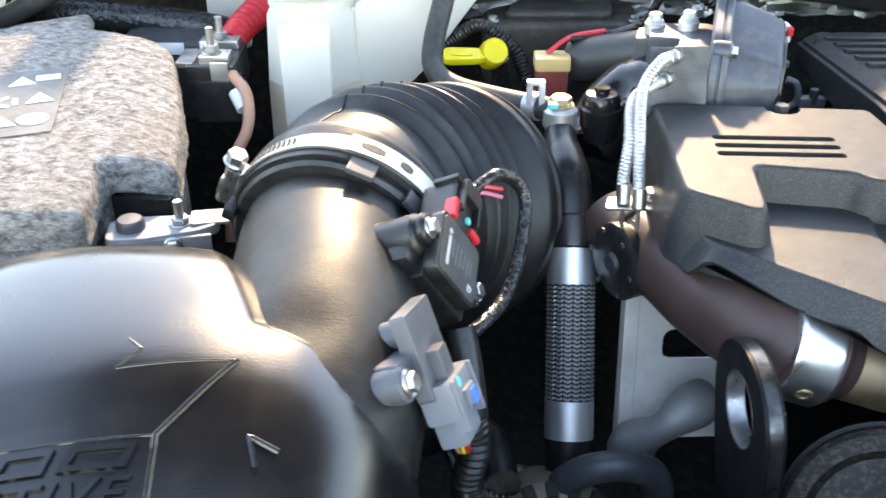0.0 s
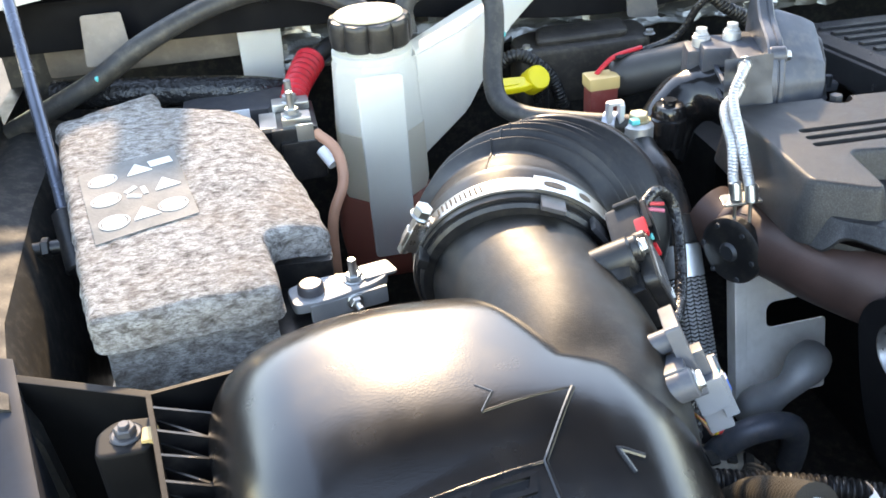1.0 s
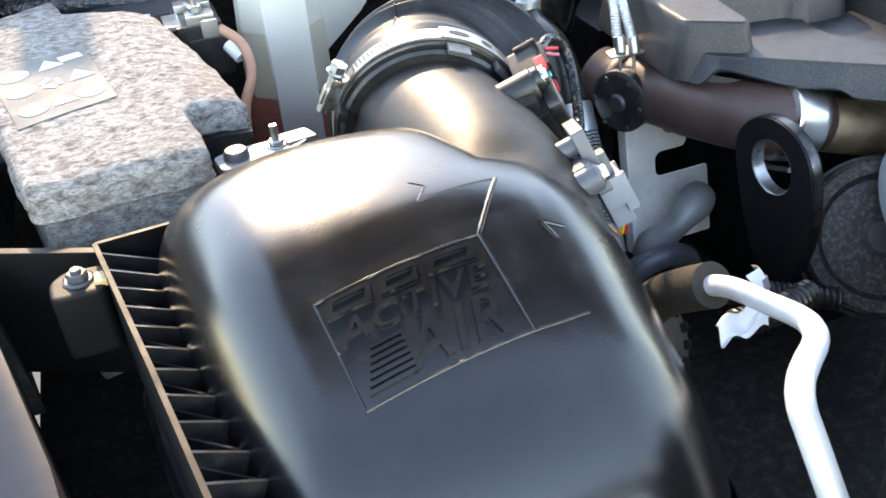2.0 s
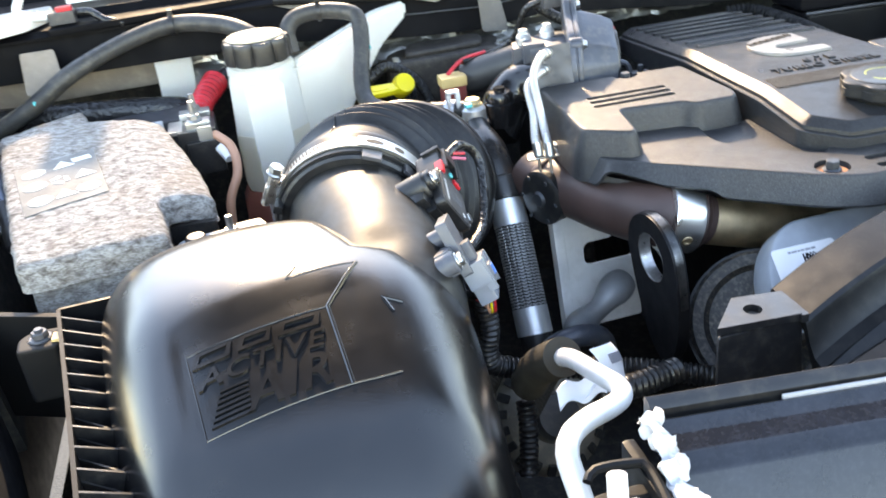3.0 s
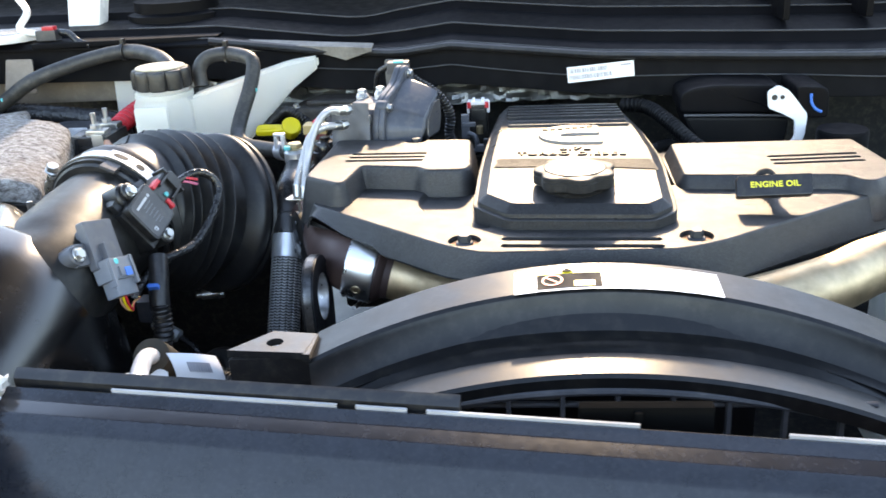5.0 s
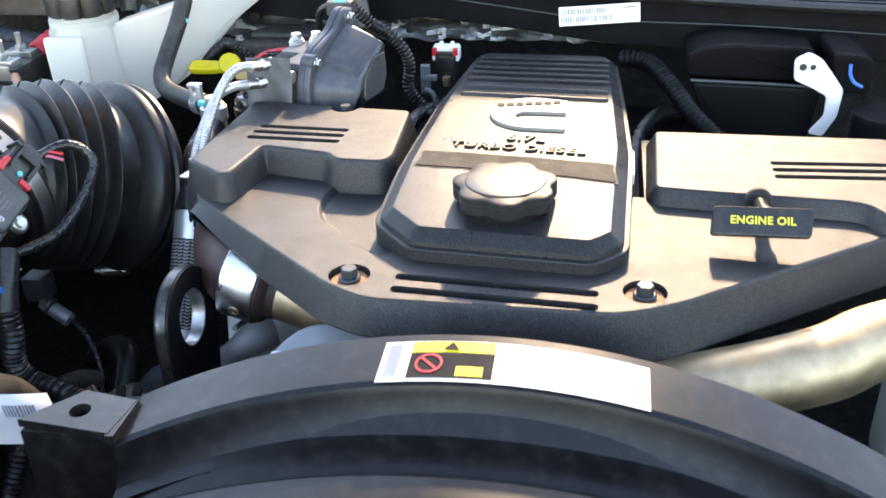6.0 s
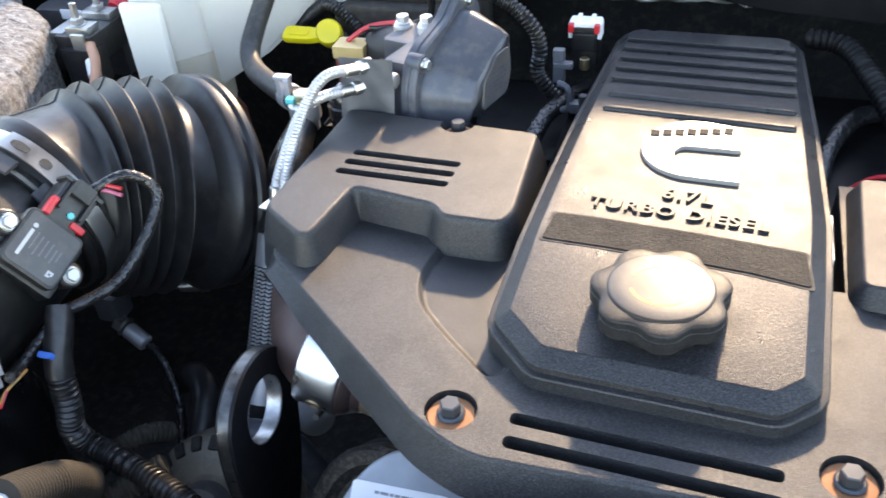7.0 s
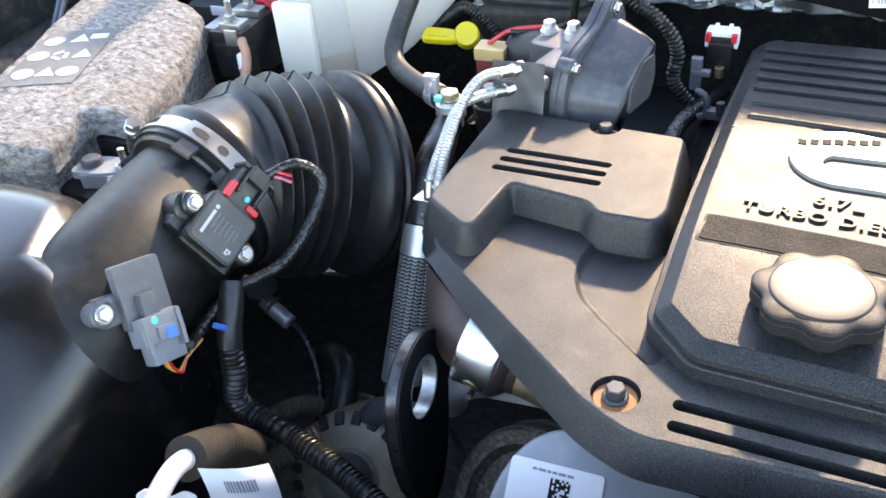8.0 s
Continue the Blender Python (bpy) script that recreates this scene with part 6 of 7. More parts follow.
for x, y in ((0.044, 0.050), (-0.041, 0.015), (0.058, -0.030), (-0.052, -0.048)):
    bm = B(); lathe(bm, ((0.0095, -0.006), (0.0105, -0.004), (0.0105, 0.010), (0.009, 0.0115)), fm @ Matrix.Translation((x, y, 0)), 20); part("bolt_boss", bm, CASTGREY, act)
    bm = B(); hexbolt(bm, fm @ Vector((x, y, 0.0113)), ax_, 0.0056, 0.006, 1.3); part("bolt", bm, STEEL, act)
bm = B(); box(bm, (0.006, -0.022, -0.022), (0.100, 0.070, 0.034), 0.008, fm); box(bm, (0.024, -0.008, -0.044), (0.050, 0.040, 0.050), 0.006, fm); box(bm, (0.036, -0.026, -0.066), (0.040, 0.060, 0.036), 0.008, fm); part("motor_body", bm, CASTGREY, act)
for y in (-0.030, -0.010):
    bm = B(); box(bm, (-0.004, y, -0.054), (0.096, 0.005, 0.004), 0.001, fm); part("stiffening_rib", bm, CASTGREY, act)
for x, z, h in ((0.034, -0.066, 0.020), (0.030, -0.032, 0.026)):
    bm = B(); rod(bm, fm @ Vector((x, -0.010, z)), fm @ Vector((x, h - 0.004, z)), 0.0105, 18); hexbolt(bm, fm @ Vector((x, h - 0.004, z)), (0, 0, 1), 0.0072, 0.009, 1.25); part("bolt_post", bm, ALLOY, act)
bm = B(); rod(bm, fm @ Vector((-0.058, 0.0, -0.012)), fm @ Vector((-0.058, 0.0, -0.030)), 0.008, 14); hexbolt(bm, fm @ Vector((-0.054, 0.004, -0.030)), -ax_, 0.006, 0.007, 1.3); part("side_plug", bm, ALLOY, act)
bm = B(); box(bm, (0.276, 0.966, 1.398), (0.034, 0.026, 0.018), 0.003); part("plug", bm, DARK_GREY, act)
bm = B(); box(bm, (0.278, 0.958, 1.408), (0.016, 0.012, 0.003), 0.001); part("plug_mark", bm, CYAN, act)
bm = B()
PLATE_W, PLATE_H = [0.192 + 0.004 * i for i in range(15)], [i / 12 for i in range(13)]


def heat_plate(x, v):
    """A crumpled steel plate, folded back along its foot."""
    z = 1.372 - 0.062 * v - 0.010 * max(0.0, math.sin(x * 150)) * v
    return Vector((x, 0.826 - 0.008 * v + 0.010 * max(0.0, v - 0.55) * math.sin(x * 120) + 0.0015 * noise.noise(Vector((x * 90, v * 5, 0))), z))


sheet(bm, PLATE_W, PLATE_H, heat_plate, 0.002)
part("heat_plate", bm, surface("dark_steel_sheet", (0.060, 0.064, 0.074), 0.50, 0.4, grain=120, bump=0.3, depth=0.002, vary=0.35), act, "dark crumpled steel bracket")
bm = B(); lathe(bm, ((0.0, -0.05), (0.019, -0.05), (0.0215, -0.026), (0.0215, -0.016), (0.0195, -0.014), (0.0195, -0.006), (0.0160, 0.0), (0.008, 0.001), (0.008, 0.006), (0.0, 0.006)), Matrix.Translation((0.163, 0.890, 1.302)), 24); part("sender", bm, GLOSS, act, "small black round sender")
loom("actuator_conduit", [(0.268, 1.03, 1.385), (0.297, 1.03, 1.360), (0.321, 1.03, 1.345), (0.342, 1.03, 1.322), (0.349, 1.03, 1.298), (0.346, 1.03, 1.268), (0.362, 1.03, 1.244), (0.39, 1.03, 1.22)], 0.0090, BLACK, "corrugated black conduit beside the actuator", 0.0022, 0.0055)

# ---- braided cooling lines ----
for k, (a, b, bend) in enumerate((((0.212, 0.821, 1.363), (0.170, 0.705, 1.272), 0.0), ((0.206, 0.818, 1.342), (0.158, 0.714, 1.272), -0.008))):
    line = thing("braided_line", b, "braided stainless steel line with crimped ends", "line", "braided lines")
    a, b = Vector(a), Vector(b)
    pts = [a, a + Vector((-0.018, -0.030, 0.006)), Vector((0.178 + bend, 0.775, 1.350 + bend * 1.5)), Vector((0.172 + bend, 0.742, 1.322 + bend)), b + Vector((0, 0.008, 0.016)), b]
    bm = B(); tube(bm, pts, 0.0056, 14, ripple=0.0007, pitch=0.0034); part("sleeve", bm, SLEEVE, line)
    bm = B(); rod(bm, a + Vector((0.010, 0.014, 0.0)), a, 0.0075, 8); rod(bm, a, a + Vector((-0.008, -0.014, 0.003)), 0.0062, 12); part("end_fitting", bm, STEEL, line)
    bm = B(); rod(bm, b + Vector((0.0, 0.004, 0.014)), b - Vector((0, 0.002, 0.004)), 0.0066, 12); part("end_ferrule", bm, STEEL, line)
    bm = B(); rod(bm, b, b + Vector((0.002, -0.004, -0.075)), 0.0020, 8); part("wire_tail", bm, STEEL, line)
brk = thing("line_bracket", (0.165, 0.715, 1.26), "zinc sheet bracket holding the braided lines", "bracket")
bm = B(); plate(bm, ((-0.024, -0.010), (0.034, -0.012), (0.040, 0.012), (-0.018, 0.012)), 0, 0.0025, 0.004, 0.0006, Matrix.Translation((0.165, 0.714, 1.266))); part("plate", bm, STEEL, brk)
bm = B(); hexbolt(bm, (0.185, 0.722, 1.269), (0, 0, 1), 0.008, 0.008, 1.3); part("bolt", bm, STEEL, brk)

# wastegate drum
drum = thing("valve_drum", (0.178, 0.712, 1.19), "round black valve drum on the turbo", "valve")
dmx = axis_frame((0.152, 0.705, 1.212), (0.205, 0.730, 1.212))
bm = B(); lathe(bm, ((0.0, 0.0), (0.030, 0.0), (0.036, 0.004), (0.036, 0.014), (0.033, 0.016), (0.033, 0.020), (0.036, 0.022), (0.036, 0.036), (0.030, 0.044), (0.0, 0.044)), dmx, 40, False); part("drum", bm, BLACK, drum)
bm = B(); lathe(bm, ((0.0, -0.003), (0.008, -0.003), (0.011, 0.0), (0.011, 0.001)), dmx, 16); part("hub", bm, BOLT, drum)
for a in range(0, 360, 60):
    bm = B(); hexbolt(bm, dmx @ Vector((0.030 * math.cos(radians(a)), 0.030 * math.sin(radians(a)), 0.0)), dmx.to_3x3() @ Vector((0, 0, -1)), 0.003, 0.003, 0); part("rivet", bm, BOLT, drum)

# exhaust manifold pipes
te = thing("turbo_elbow", (0.225, 0.66, 1.18), "brown cast iron turbo outlet elbow", "pipe")
bm = B(); tube(bm, [(0.162, 0.775, 1.222), (0.172, 0.752, 1.216), (0.190, 0.722, 1.217), (0.206, 0.684, 1.219), (0.224, 0.636, 1.222), (0.244, 0.594, 1.224), (0.260, 0.574, 1.2245), (0.274, 0.569, 1.2225)], lambda f: 0.033 + 0.007 * min(1, f * 1.8), 32); part("elbow", bm, IRON, te)
bm = B(); lathe(bm, ((0.030, 0.0), (0.036, 0.0), (0.038, 0.003), (0.038, 0.010), (0.036, 0.013), (0.030, 0.013)), axis_frame((0.178, 0.742, 1.216), (0.186, 0.720, 1.217)), 36, False); part("flange", bm, IRON, te)
vm = axis_frame((0.255, 0.568, 1.2265), (0.292, 0.5655, 1.217))
vb = thing("vee_clamp", (0.275, 0.560, 1.19), "bright steel band clamp round the turbo pipe", "band clamp")
bm = B(); lathe(bm, ((0.030, -0.001), (0.0425, -0.001), (0.0435, 0.001), (0.0430, 0.004), (0.0430, 0.030), (0.0435, 0.033), (0.0425, 0.035), (0.030, 0.035)), vm, 56, False); vband = part("band", bm, CHROME, vb)
for a_, z in ((-78, 0.020), (-40, 0.016), (-8, 0.020), (30, 0.016), (200, 0.018)):
    d = Vector((math.cos(radians(a_)), math.sin(radians(a_)), 0))
    bm = B(); lathe(bm, ((0.0068, -0.0004), (0.0060, 0.0007), (0.0040, 0.0010), (0.0030, 0.0002), (0.0, 0.0002)), axis_frame(vm @ (d * 0.0430 + Vector((0, 0, z))), vm @ (d * 0.06 + Vector((0, 0, z)))), 18); part("dimple", bm, BRONZE, vband, "bronze-tinted stamped dimple")
bm = B(); tube(bm, [vm @ Vector((0.040, -0.02, 0.018)), vm @ Vector((0.05, -0.04, 0.018)), vm @ Vector((0.012, -0.056, 0.018)), vm @ Vector((-0.03, -0.044, 0.018))], 0.003, 8); part("strap", bm, STEEL, vb)
cp = thing("charge_pipe", (0.40, 0.52, 1.19), "heat-tinted bronze steel pipe under the cover", "pipe")
bm = B(); tube(bm, [(0.282, 0.566, 1.220), (0.318, 0.564, 1.210), (0.345, 0.562, 1.202), (0.40, 0.560, 1.187), (0.48, 0.558, 1.170), (0.56, 0.556, 1.155)], 0.0320, 32); part("pipe", bm, BRONZE, cp)
bm = B(); lathe(bm, ((0.030, 0.0), (0.0405, 0.0), (0.0415, 0.003), (0.0385, 0.008), (0.0335, 0.012), (0.0320, 0.020), (0.0310, 0.021)), axis_frame((0.289, 0.566, 1.2180), (0.323, 0.563, 1.2085)), 44, False); part("coupling_ring", bm, IRON, cp, "dark coupling ring")
bm = B(); tube(bm, [(0.56, 0.440, 1.205), (0.68, 0.435, 1.215), (0.80, 0.465, 1.232), (0.86, 0.50, 1.240), (0.93, 0.515, 1.250), (1.05, 0.52, 1.26)], 0.032, 24)
solo("far_charge_pipe", bm, BRONZE, "heat-tinted steel pipe on the far side of the engine", "pipe")

# lifting eye
eye = thing("lifting_eye", (0.21, 0.50, 1.05), "black steel lifting eye with a polished hole edge", "lifting eye")
em = turned((0.222, 0.514, 1.206), (1.0, 0.03, 0.05), (0.03, 0.22, 0.97))
bm = B()
seg = 48
outer = [Vector((0.056 * math.cos(2 * math.pi * i / seg) + (0.012 * max(0, -math.sin(2 * math.pi * i / seg)) ** 2), (0.050 if math.sin(2 * math.pi * i / seg) > 0 else 0.13) * math.sin(2 * math.pi * i / seg))) for i in range(seg)]
inner = [Vector((0.029 * math.cos(2 * math.pi * i / seg), 0.028 * math.sin(2 * math.pi * i / seg))) for i in range(seg)]
rg = [[em @ Vector((p.x, p.y, z)) for p in ps] for ps, z in ((inner, -0.007), (outer, -0.007), ([q * 1.012 for q in outer], -0.005), ([q * 1.012 for q in outer], 0.005), (outer, 0.007), (inner, 0.007), (inner, -0.007))]
stack(bm, rg, False, False)
ep = part("plate", bm, GLOOM, eye)
bm = B(); stack(bm, [[em @ Vector((p.x, p.y, z)) for p in ps] for ps, z in (([q * 0.985 for q in inner], -0.0065), ([q * 1.02 for q in inner], -0.0074), ([q * 1.02 for q in inner], 0.0074), ([q * 0.985 for q in inner], 0.0065), ([q * 0.985 for q in inner], -0.0065))], False, False); part("polished_edge", bm, EDGE_STEEL, ep)
bm = B()
edge = [q * 1.02 for q in outer[10:28]]
stack(bm, [[em @ Vector((q.x * k, q.y * k, z)) for k, z in ((0.985, -0.0045), (1.003, -0.0045), (1.003, 0.0045), (0.985, 0.0045))] for q in edge])
part("worn_edge", bm, WORN, ep, "edge worn to bare steel")

# heat shield with slot, wheel, labelled grey housing
sh = thing("side_heat_shield", (0.22, 0.70, 1.03), "slotted grey sheet steel heat shield", "heat shield")
shm = turned((0.224, 0.716, 1.106), (0.05, -0.96, 0.22), (0, 0.22, 0.97))
bm = B(); plate(bm, ((-0.038, -0.095), (0.062, -0.095), (0.062, -0.008), (-0.006, -0.008), (-0.012, -0.004), (-0.012, 0.016), (-0.006, 0.022), (0.030, 0.022), (0.036, 0.035), (0.062, 0.040), (0.062, 0.088), (-0.026, 0.088), (-0.038, 0.074)), 0, 0.003, 0.005, 0.001, shm, 5); part("sheet", bm, SHEET, sh)
bm = B(); plate(bm, ((-0.052, -0.10), (-0.037, -0.10), (-0.037, 0.076), (-0.046, 0.080), (-0.052, 0.070)), -0.012, 0.006, 0.004, 0.002, shm); part("folded_edge", bm, SHEET, sh)
bm = B(); hexbolt(bm, shm @ Vector((0.012, 0.056, 0.003)), shm.to_3x3() @ Vector((0, 0, 1)), 0.0085, 0.010, 1.6); part("rusty_nut", bm, RUST, sh, "rusty nut and washer")
bm = B(); rod(bm, shm @ Vector((0.012, 0.056, 0.008)), shm @ Vector((0.012, 0.056, 0.024)), 0.0045, 12); part("stud", bm, STEEL, sh)
bm = B(); tube(bm, [(0.176, 0.668, 1.02), (0.188, 0.652, 1.052), (0.204, 0.644, 1.072), (0.224, 0.652, 1.084), (0.246, 0.668, 1.086)], lambda f: 0.018 + 0.004 * math.sin(f * 9), 20); solo("turbo_drain", bm, DULL_ZINC, "dull cast alloy pipe stub low beside the engine", "pipe")
pu = thing("belt_pulley", (0.33, 0.49, 1.08), "dusty black belt pulley below the engine cover", "pulley")
pm_ = axis_frame((0.338, 0.480, 1.108), (0.300, 0.415, 1.160))
bm = B(); lathe(bm, ((0.0, 0.012), (0.060, 0.012), (0.066, 0.020), (0.078, 0.022), (0.082, 0.018), (0.083, 0.0), (0.082, -0.030), (0.070, -0.034), (0.0, -0.034)), pm_, 56, False); part("wheel", bm, SPECKLED, pu)
bm = B(); lathe(bm, ((0.0, 0.018), (0.016, 0.018), (0.020, 0.014), (0.020, 0.010), (0.0, 0.010)), pm_, 24, False); part("hub", bm, DARK_GREY, pu)
bm = B(); lathe(bm, ((0.083, -0.026), (0.0865, -0.026), (0.0865, -0.004), (0.083, -0.004)), pm_, 56, False); part("belt", bm, RUBBER, pu)
gh = thing("grey_housing", (0.385, 0.45, 1.10), "light grey painted housing with a white barcode label", "housing")
gm = turned((0.392, 0.447, 1.197), (0.0, -0.70, 0.71), (0, 0.71, 0.70))
bm = B(); plate(bm, ((-0.080, -0.075), (0.13, -0.075), (0.13, 0.050), (-0.030, 0.050), (-0.058, 0.030), (-0.076, -0.006)), -0.045, 0.0, 0.022, 0.006, gm, 6); ghb = part("body", bm, surface("pale_grey_paint", (0.30, 0.33, 0.37), 0.50, grain=300, bump=0.1), gh)
bm = B(); plate(bm, ((-0.0634, -0.024), (0.012, -0.024), (0.012, 0.020), (-0.0634, 0.020)), 0.0004, 0.0012, 0.004, 0.0002, gm); lb_ = part("label", bm, PAPER, ghb, "white printed label")
rs = random.Random(11)
bm = B()
for i in range(9):
    for j in range(9):
        if rs.random() < 0.55 or i == 0 or j == 0:
            box(bm, (-0.0286 + i * 0.0018, -0.0060 + j * 0.0018, 0.0014), (0.0018, 0.0018, 0.0004), 0, gm)
part("label_code", bm, INK, lb_)
bm = B(); bars(bm, gm @ Matrix.Translation((-0.028, 0.0135, 0.0012)), 0.034, 0.0035, 1, rs); part("label_print", bm, INK_GREY, lb_)

# ---- crankcase pipe with silver sleeve ----
pipe = thing("breather_pipe", (0.121, 0.66, 1.03), "black rubber pipe with a silver braided sleeve", "pipe")
P0, P1 = Vector((0.124, 0.762, 1.193)), Vector((0.1205, 0.664, 1.040))
bm = B(); tube(bm, [(0.119, 0.864, 1.268), (0.119, 0.850, 1.262), (0.121, 0.822, 1.252), (0.123, 0.790, 1.228), P0], lambda f: 0.016 + 0.0065 * min(1, f * 2.6) ** 1.5, 28); part("elbow", bm, SATIN, pipe)
bm = B(); lathe(bm, ((0.020, 0.0), (0.0236, 0.002), (0.0243, 0.006), (0.0243, 0.026), (0.0230, 0.031), (0.020, 0.033)), axis_frame(P0, P0 + (P0 - P1)), 32); part("cuff", bm, SATIN, pipe)
bm = B(); tube(bm, [P0, P0.lerp(P1, 0.19)], 0.0236, 40, smooth=False); part("upper_ferrule", bm, FERRULE, pipe)
bm = B(); tube(bm, [P0.lerp(P1, 0.80), P1], 0.0236, 40, smooth=False); part("lower_ferrule", bm, FERRULE, pipe)
bm = B()
bx_ = axis_frame(P0.lerp(P1, 0.185), P1)
bl, seg = (P1 - P0).length * 0.62, 144


def weave(a, s_):
    """Radius of the braid: columns of small chevrons."""
    c = (a * 16 / (2 * math.pi)) % 1.0
    return 0.0222 + 0.0015 * math.sin(2 * math.pi * s_ / 0.0042 + 3.0 * abs(c - 0.5) * 2) * (1 - (2 * c - 1) ** 6) - 0.0012 * (2 * c - 1) ** 8


stack(bm, [[bx_ @ Vector((weave(2 * math.pi * i / seg, bl * k / 130) * math.cos(2 * math.pi * i / seg), weave(2 * math.pi * i / seg, bl * k / 130) * math.sin(2 * math.pi * i / seg), bl * k / 130)) for i in range(seg)] for k in range(131)])
part("sleeve", bm, WEAVE, pipe, "silver braided sleeve", 80)
# black cylinder added inside the braid so its valleys look shaded
bm = B(); tube(bm, [P0.lerp(P1, 0.15), P0.lerp(P1, 0.85)], 0.0218, 40, smooth=False); part("valley_shade", bm, MATT, pipe)
bm = B(); tube(bm, [P1, P1 + (P1 - P0) * 0.5], 0.0216, 20, smooth=False); part("lower_hose", bm, RUBBER, pipe)
fit_ = thing("banjo_fitting", (0.119, 0.872, 1.26), "pale alloy fitting with a brass plug", "fitting")
bm = B(); lathe(bm, ((0.014, -0.030), (0.014, -0.020), (0.0175, -0.016), (0.0175, 0.0), (0.014, 0.004), (0.012, 0.005)), Matrix.Translation((0.119, 0.874, 1.290)), 28); part("body", bm, ALLOY, fit_)
bm = B(); hexbolt(bm, (0.119, 0.874, 1.294), (0, 0, 1), 0.0115, 0.010, 1.2); part("plug", bm, surface("pale_brass", (0.60, 0.52, 0.34), 0.40, 0.8), fit_, "brass plug")
bm = B(); box(bm, (0.110, 0.863, 1.299), (0.010, 0.010, 0.006), 0.002); part("paint_mark", bm, CYAN, fit_)

# ---- yellow dipstick, red connector, far clutter ----
yd = thing("gearbox_dipstick", (0.056, 1.086, 1.25), "bright yellow plastic dipstick loop", "dipstick")
bm = B(); lathe(bm, ((0.010, -0.016), (0.0165, -0.013), (0.0175, 0.0), (0.0170, 0.011), (0.0150, 0.014), (0.0, 0.0145)), axis_frame((0.060, 1.084, 1.276), (0.066, 1.066, 1.289)), 24); part("cap", bm, YELLOW, yd)
lm = turned((0.026, 1.074, 1.277), (0, -0.35, 0.94), (0, 0.94, 0.35))
bm = B(); plate(bm, ((-0.026, -0.010), (-0.018, -0.0125), (0.014, -0.0115), (0.030, -0.007), (0.030, 0.007), (0.014, 0.0115), (-0.018, 0.0125), (-0.026, 0.010)), -0.0045, 0.0045, 0.006, 0.0025, lm); plate(bm, ((-0.018, -0.006), (0.010, -0.006), (0.010, 0.006), (-0.018, 0.006)), 0.004, 0.0058, 0.005, 0.001, lm); part("loop", bm, YELLOW, yd)
bm = B(); rod(bm, (0.07, 1.09, 1.27), (0.085, 1.13, 1.17), 0.011, 14); part("tube", bm, SATIN, yd)
rc = thing("red_connector", (0.122, 1.01, 1.24), "dark red plug with a tan collar", "connector")
bm = B(); box(bm, (0.124, 1.008, 1.262), (0.036, 0.028, 0.050), 0.003); part("plug", bm, MAROON, rc)
bm = B(); box(bm, (0.124, 1.008, 1.294), (0.040, 0.030, 0.016), 0.003); part("collar", bm, TAN, rc, "tan collar")
bm = B(); tube(bm, [(0.118, 1.01, 1.302), (0.145, 1.02, 1.318), (0.185, 1.03, 1.322)], 0.003, 8); part("red_wire", bm, RED, rc)
bm = B(); tube(bm, [(0.145, 1.02, 1.316), (0.190, 1.03, 1.318), (0.225, 1.01, 1.340), (0.240, 0.985, 1.385), (0.262, 0.97, 1.400)], 0.0048, 10); part("black_wire", bm, TAPE, rc)
gc = thing("rail_connector", (0.394, 1.08, 1.24), "black plug with a white clip and red lock", "connector")
bm = B(); box(bm, (0.394, 1.082, 1.285), (0.030, 0.034, 0.050), 0.004); box(bm, (0.394, 1.064, 1.294), (0.026, 0.010, 0.022), 0.003); part("plug", bm, BLACK, gc)
bm = B()
box(bm, (0.394, 1.076, 1.313), (0.036, 0.022, 0.006), 0.002)
for dx in (-0.0170, 0.0170):
    box(bm, (0.394 + dx, 1.076, 1.305), (0.0045, 0.020, 0.018), 0.0015)
for dx in (-0.008, 0.008):
    box(bm, (0.394 + dx, 1.080, 1.3165), (0.005, 0.012, 0.006), 0.001)
part("clip", bm, WHITE, gc, "white locking clip")
for dx in (-0.0150, 0.0150):
    bm = B(); box(bm, (0.394 + dx, 1.062, 1.311), (0.006, 0.008, 0.010), 0.001); part("lock", bm, RED, gc, "red lock")
bm = B(); rod(bm, (0.396, 1.058, 1.262), (0.396, 1.058, 1.276), 0.0058, 12); part("brass_screw", bm, BRONZE, gc, "small brass screw")
lc = thing("loom_clip", (0.39, 1.0, 1.25), "blue-grey plastic loom clips behind the cover", "clip")
bm = B(); box(bm, (0.375, 1.010, 1.288), (0.013, 0.010, 0.040), 0.002); box(bm, (0.381, 1.004, 1.292), (0.022, 0.010, 0.007), 0.002); part("upper_clip", bm, GREY_PLASTIC, lc)
bm = B(); tube(bm, [(0.381, 0.972, 1.285), (0.391, 0.970, 1.282), (0.396, 0.968, 1.270), (0.394, 0.968, 1.258), (0.386, 0.968, 1.254)], 0.0040, 10); part("hook", bm, GREY_PLASTIC, lc)
bm = B(); box(bm, (0.410, 0.965, 1.262), (0.030, 0.014, 0.012), 0.004); part("lower_clip", bm, GREY_PLASTIC, lc)
bm = B(); rod(bm, (0.411, 0.962, 1.262), (0.411, 0.962, 1.278), 0.0050, 12); part("stud", bm, BOLT, lc)
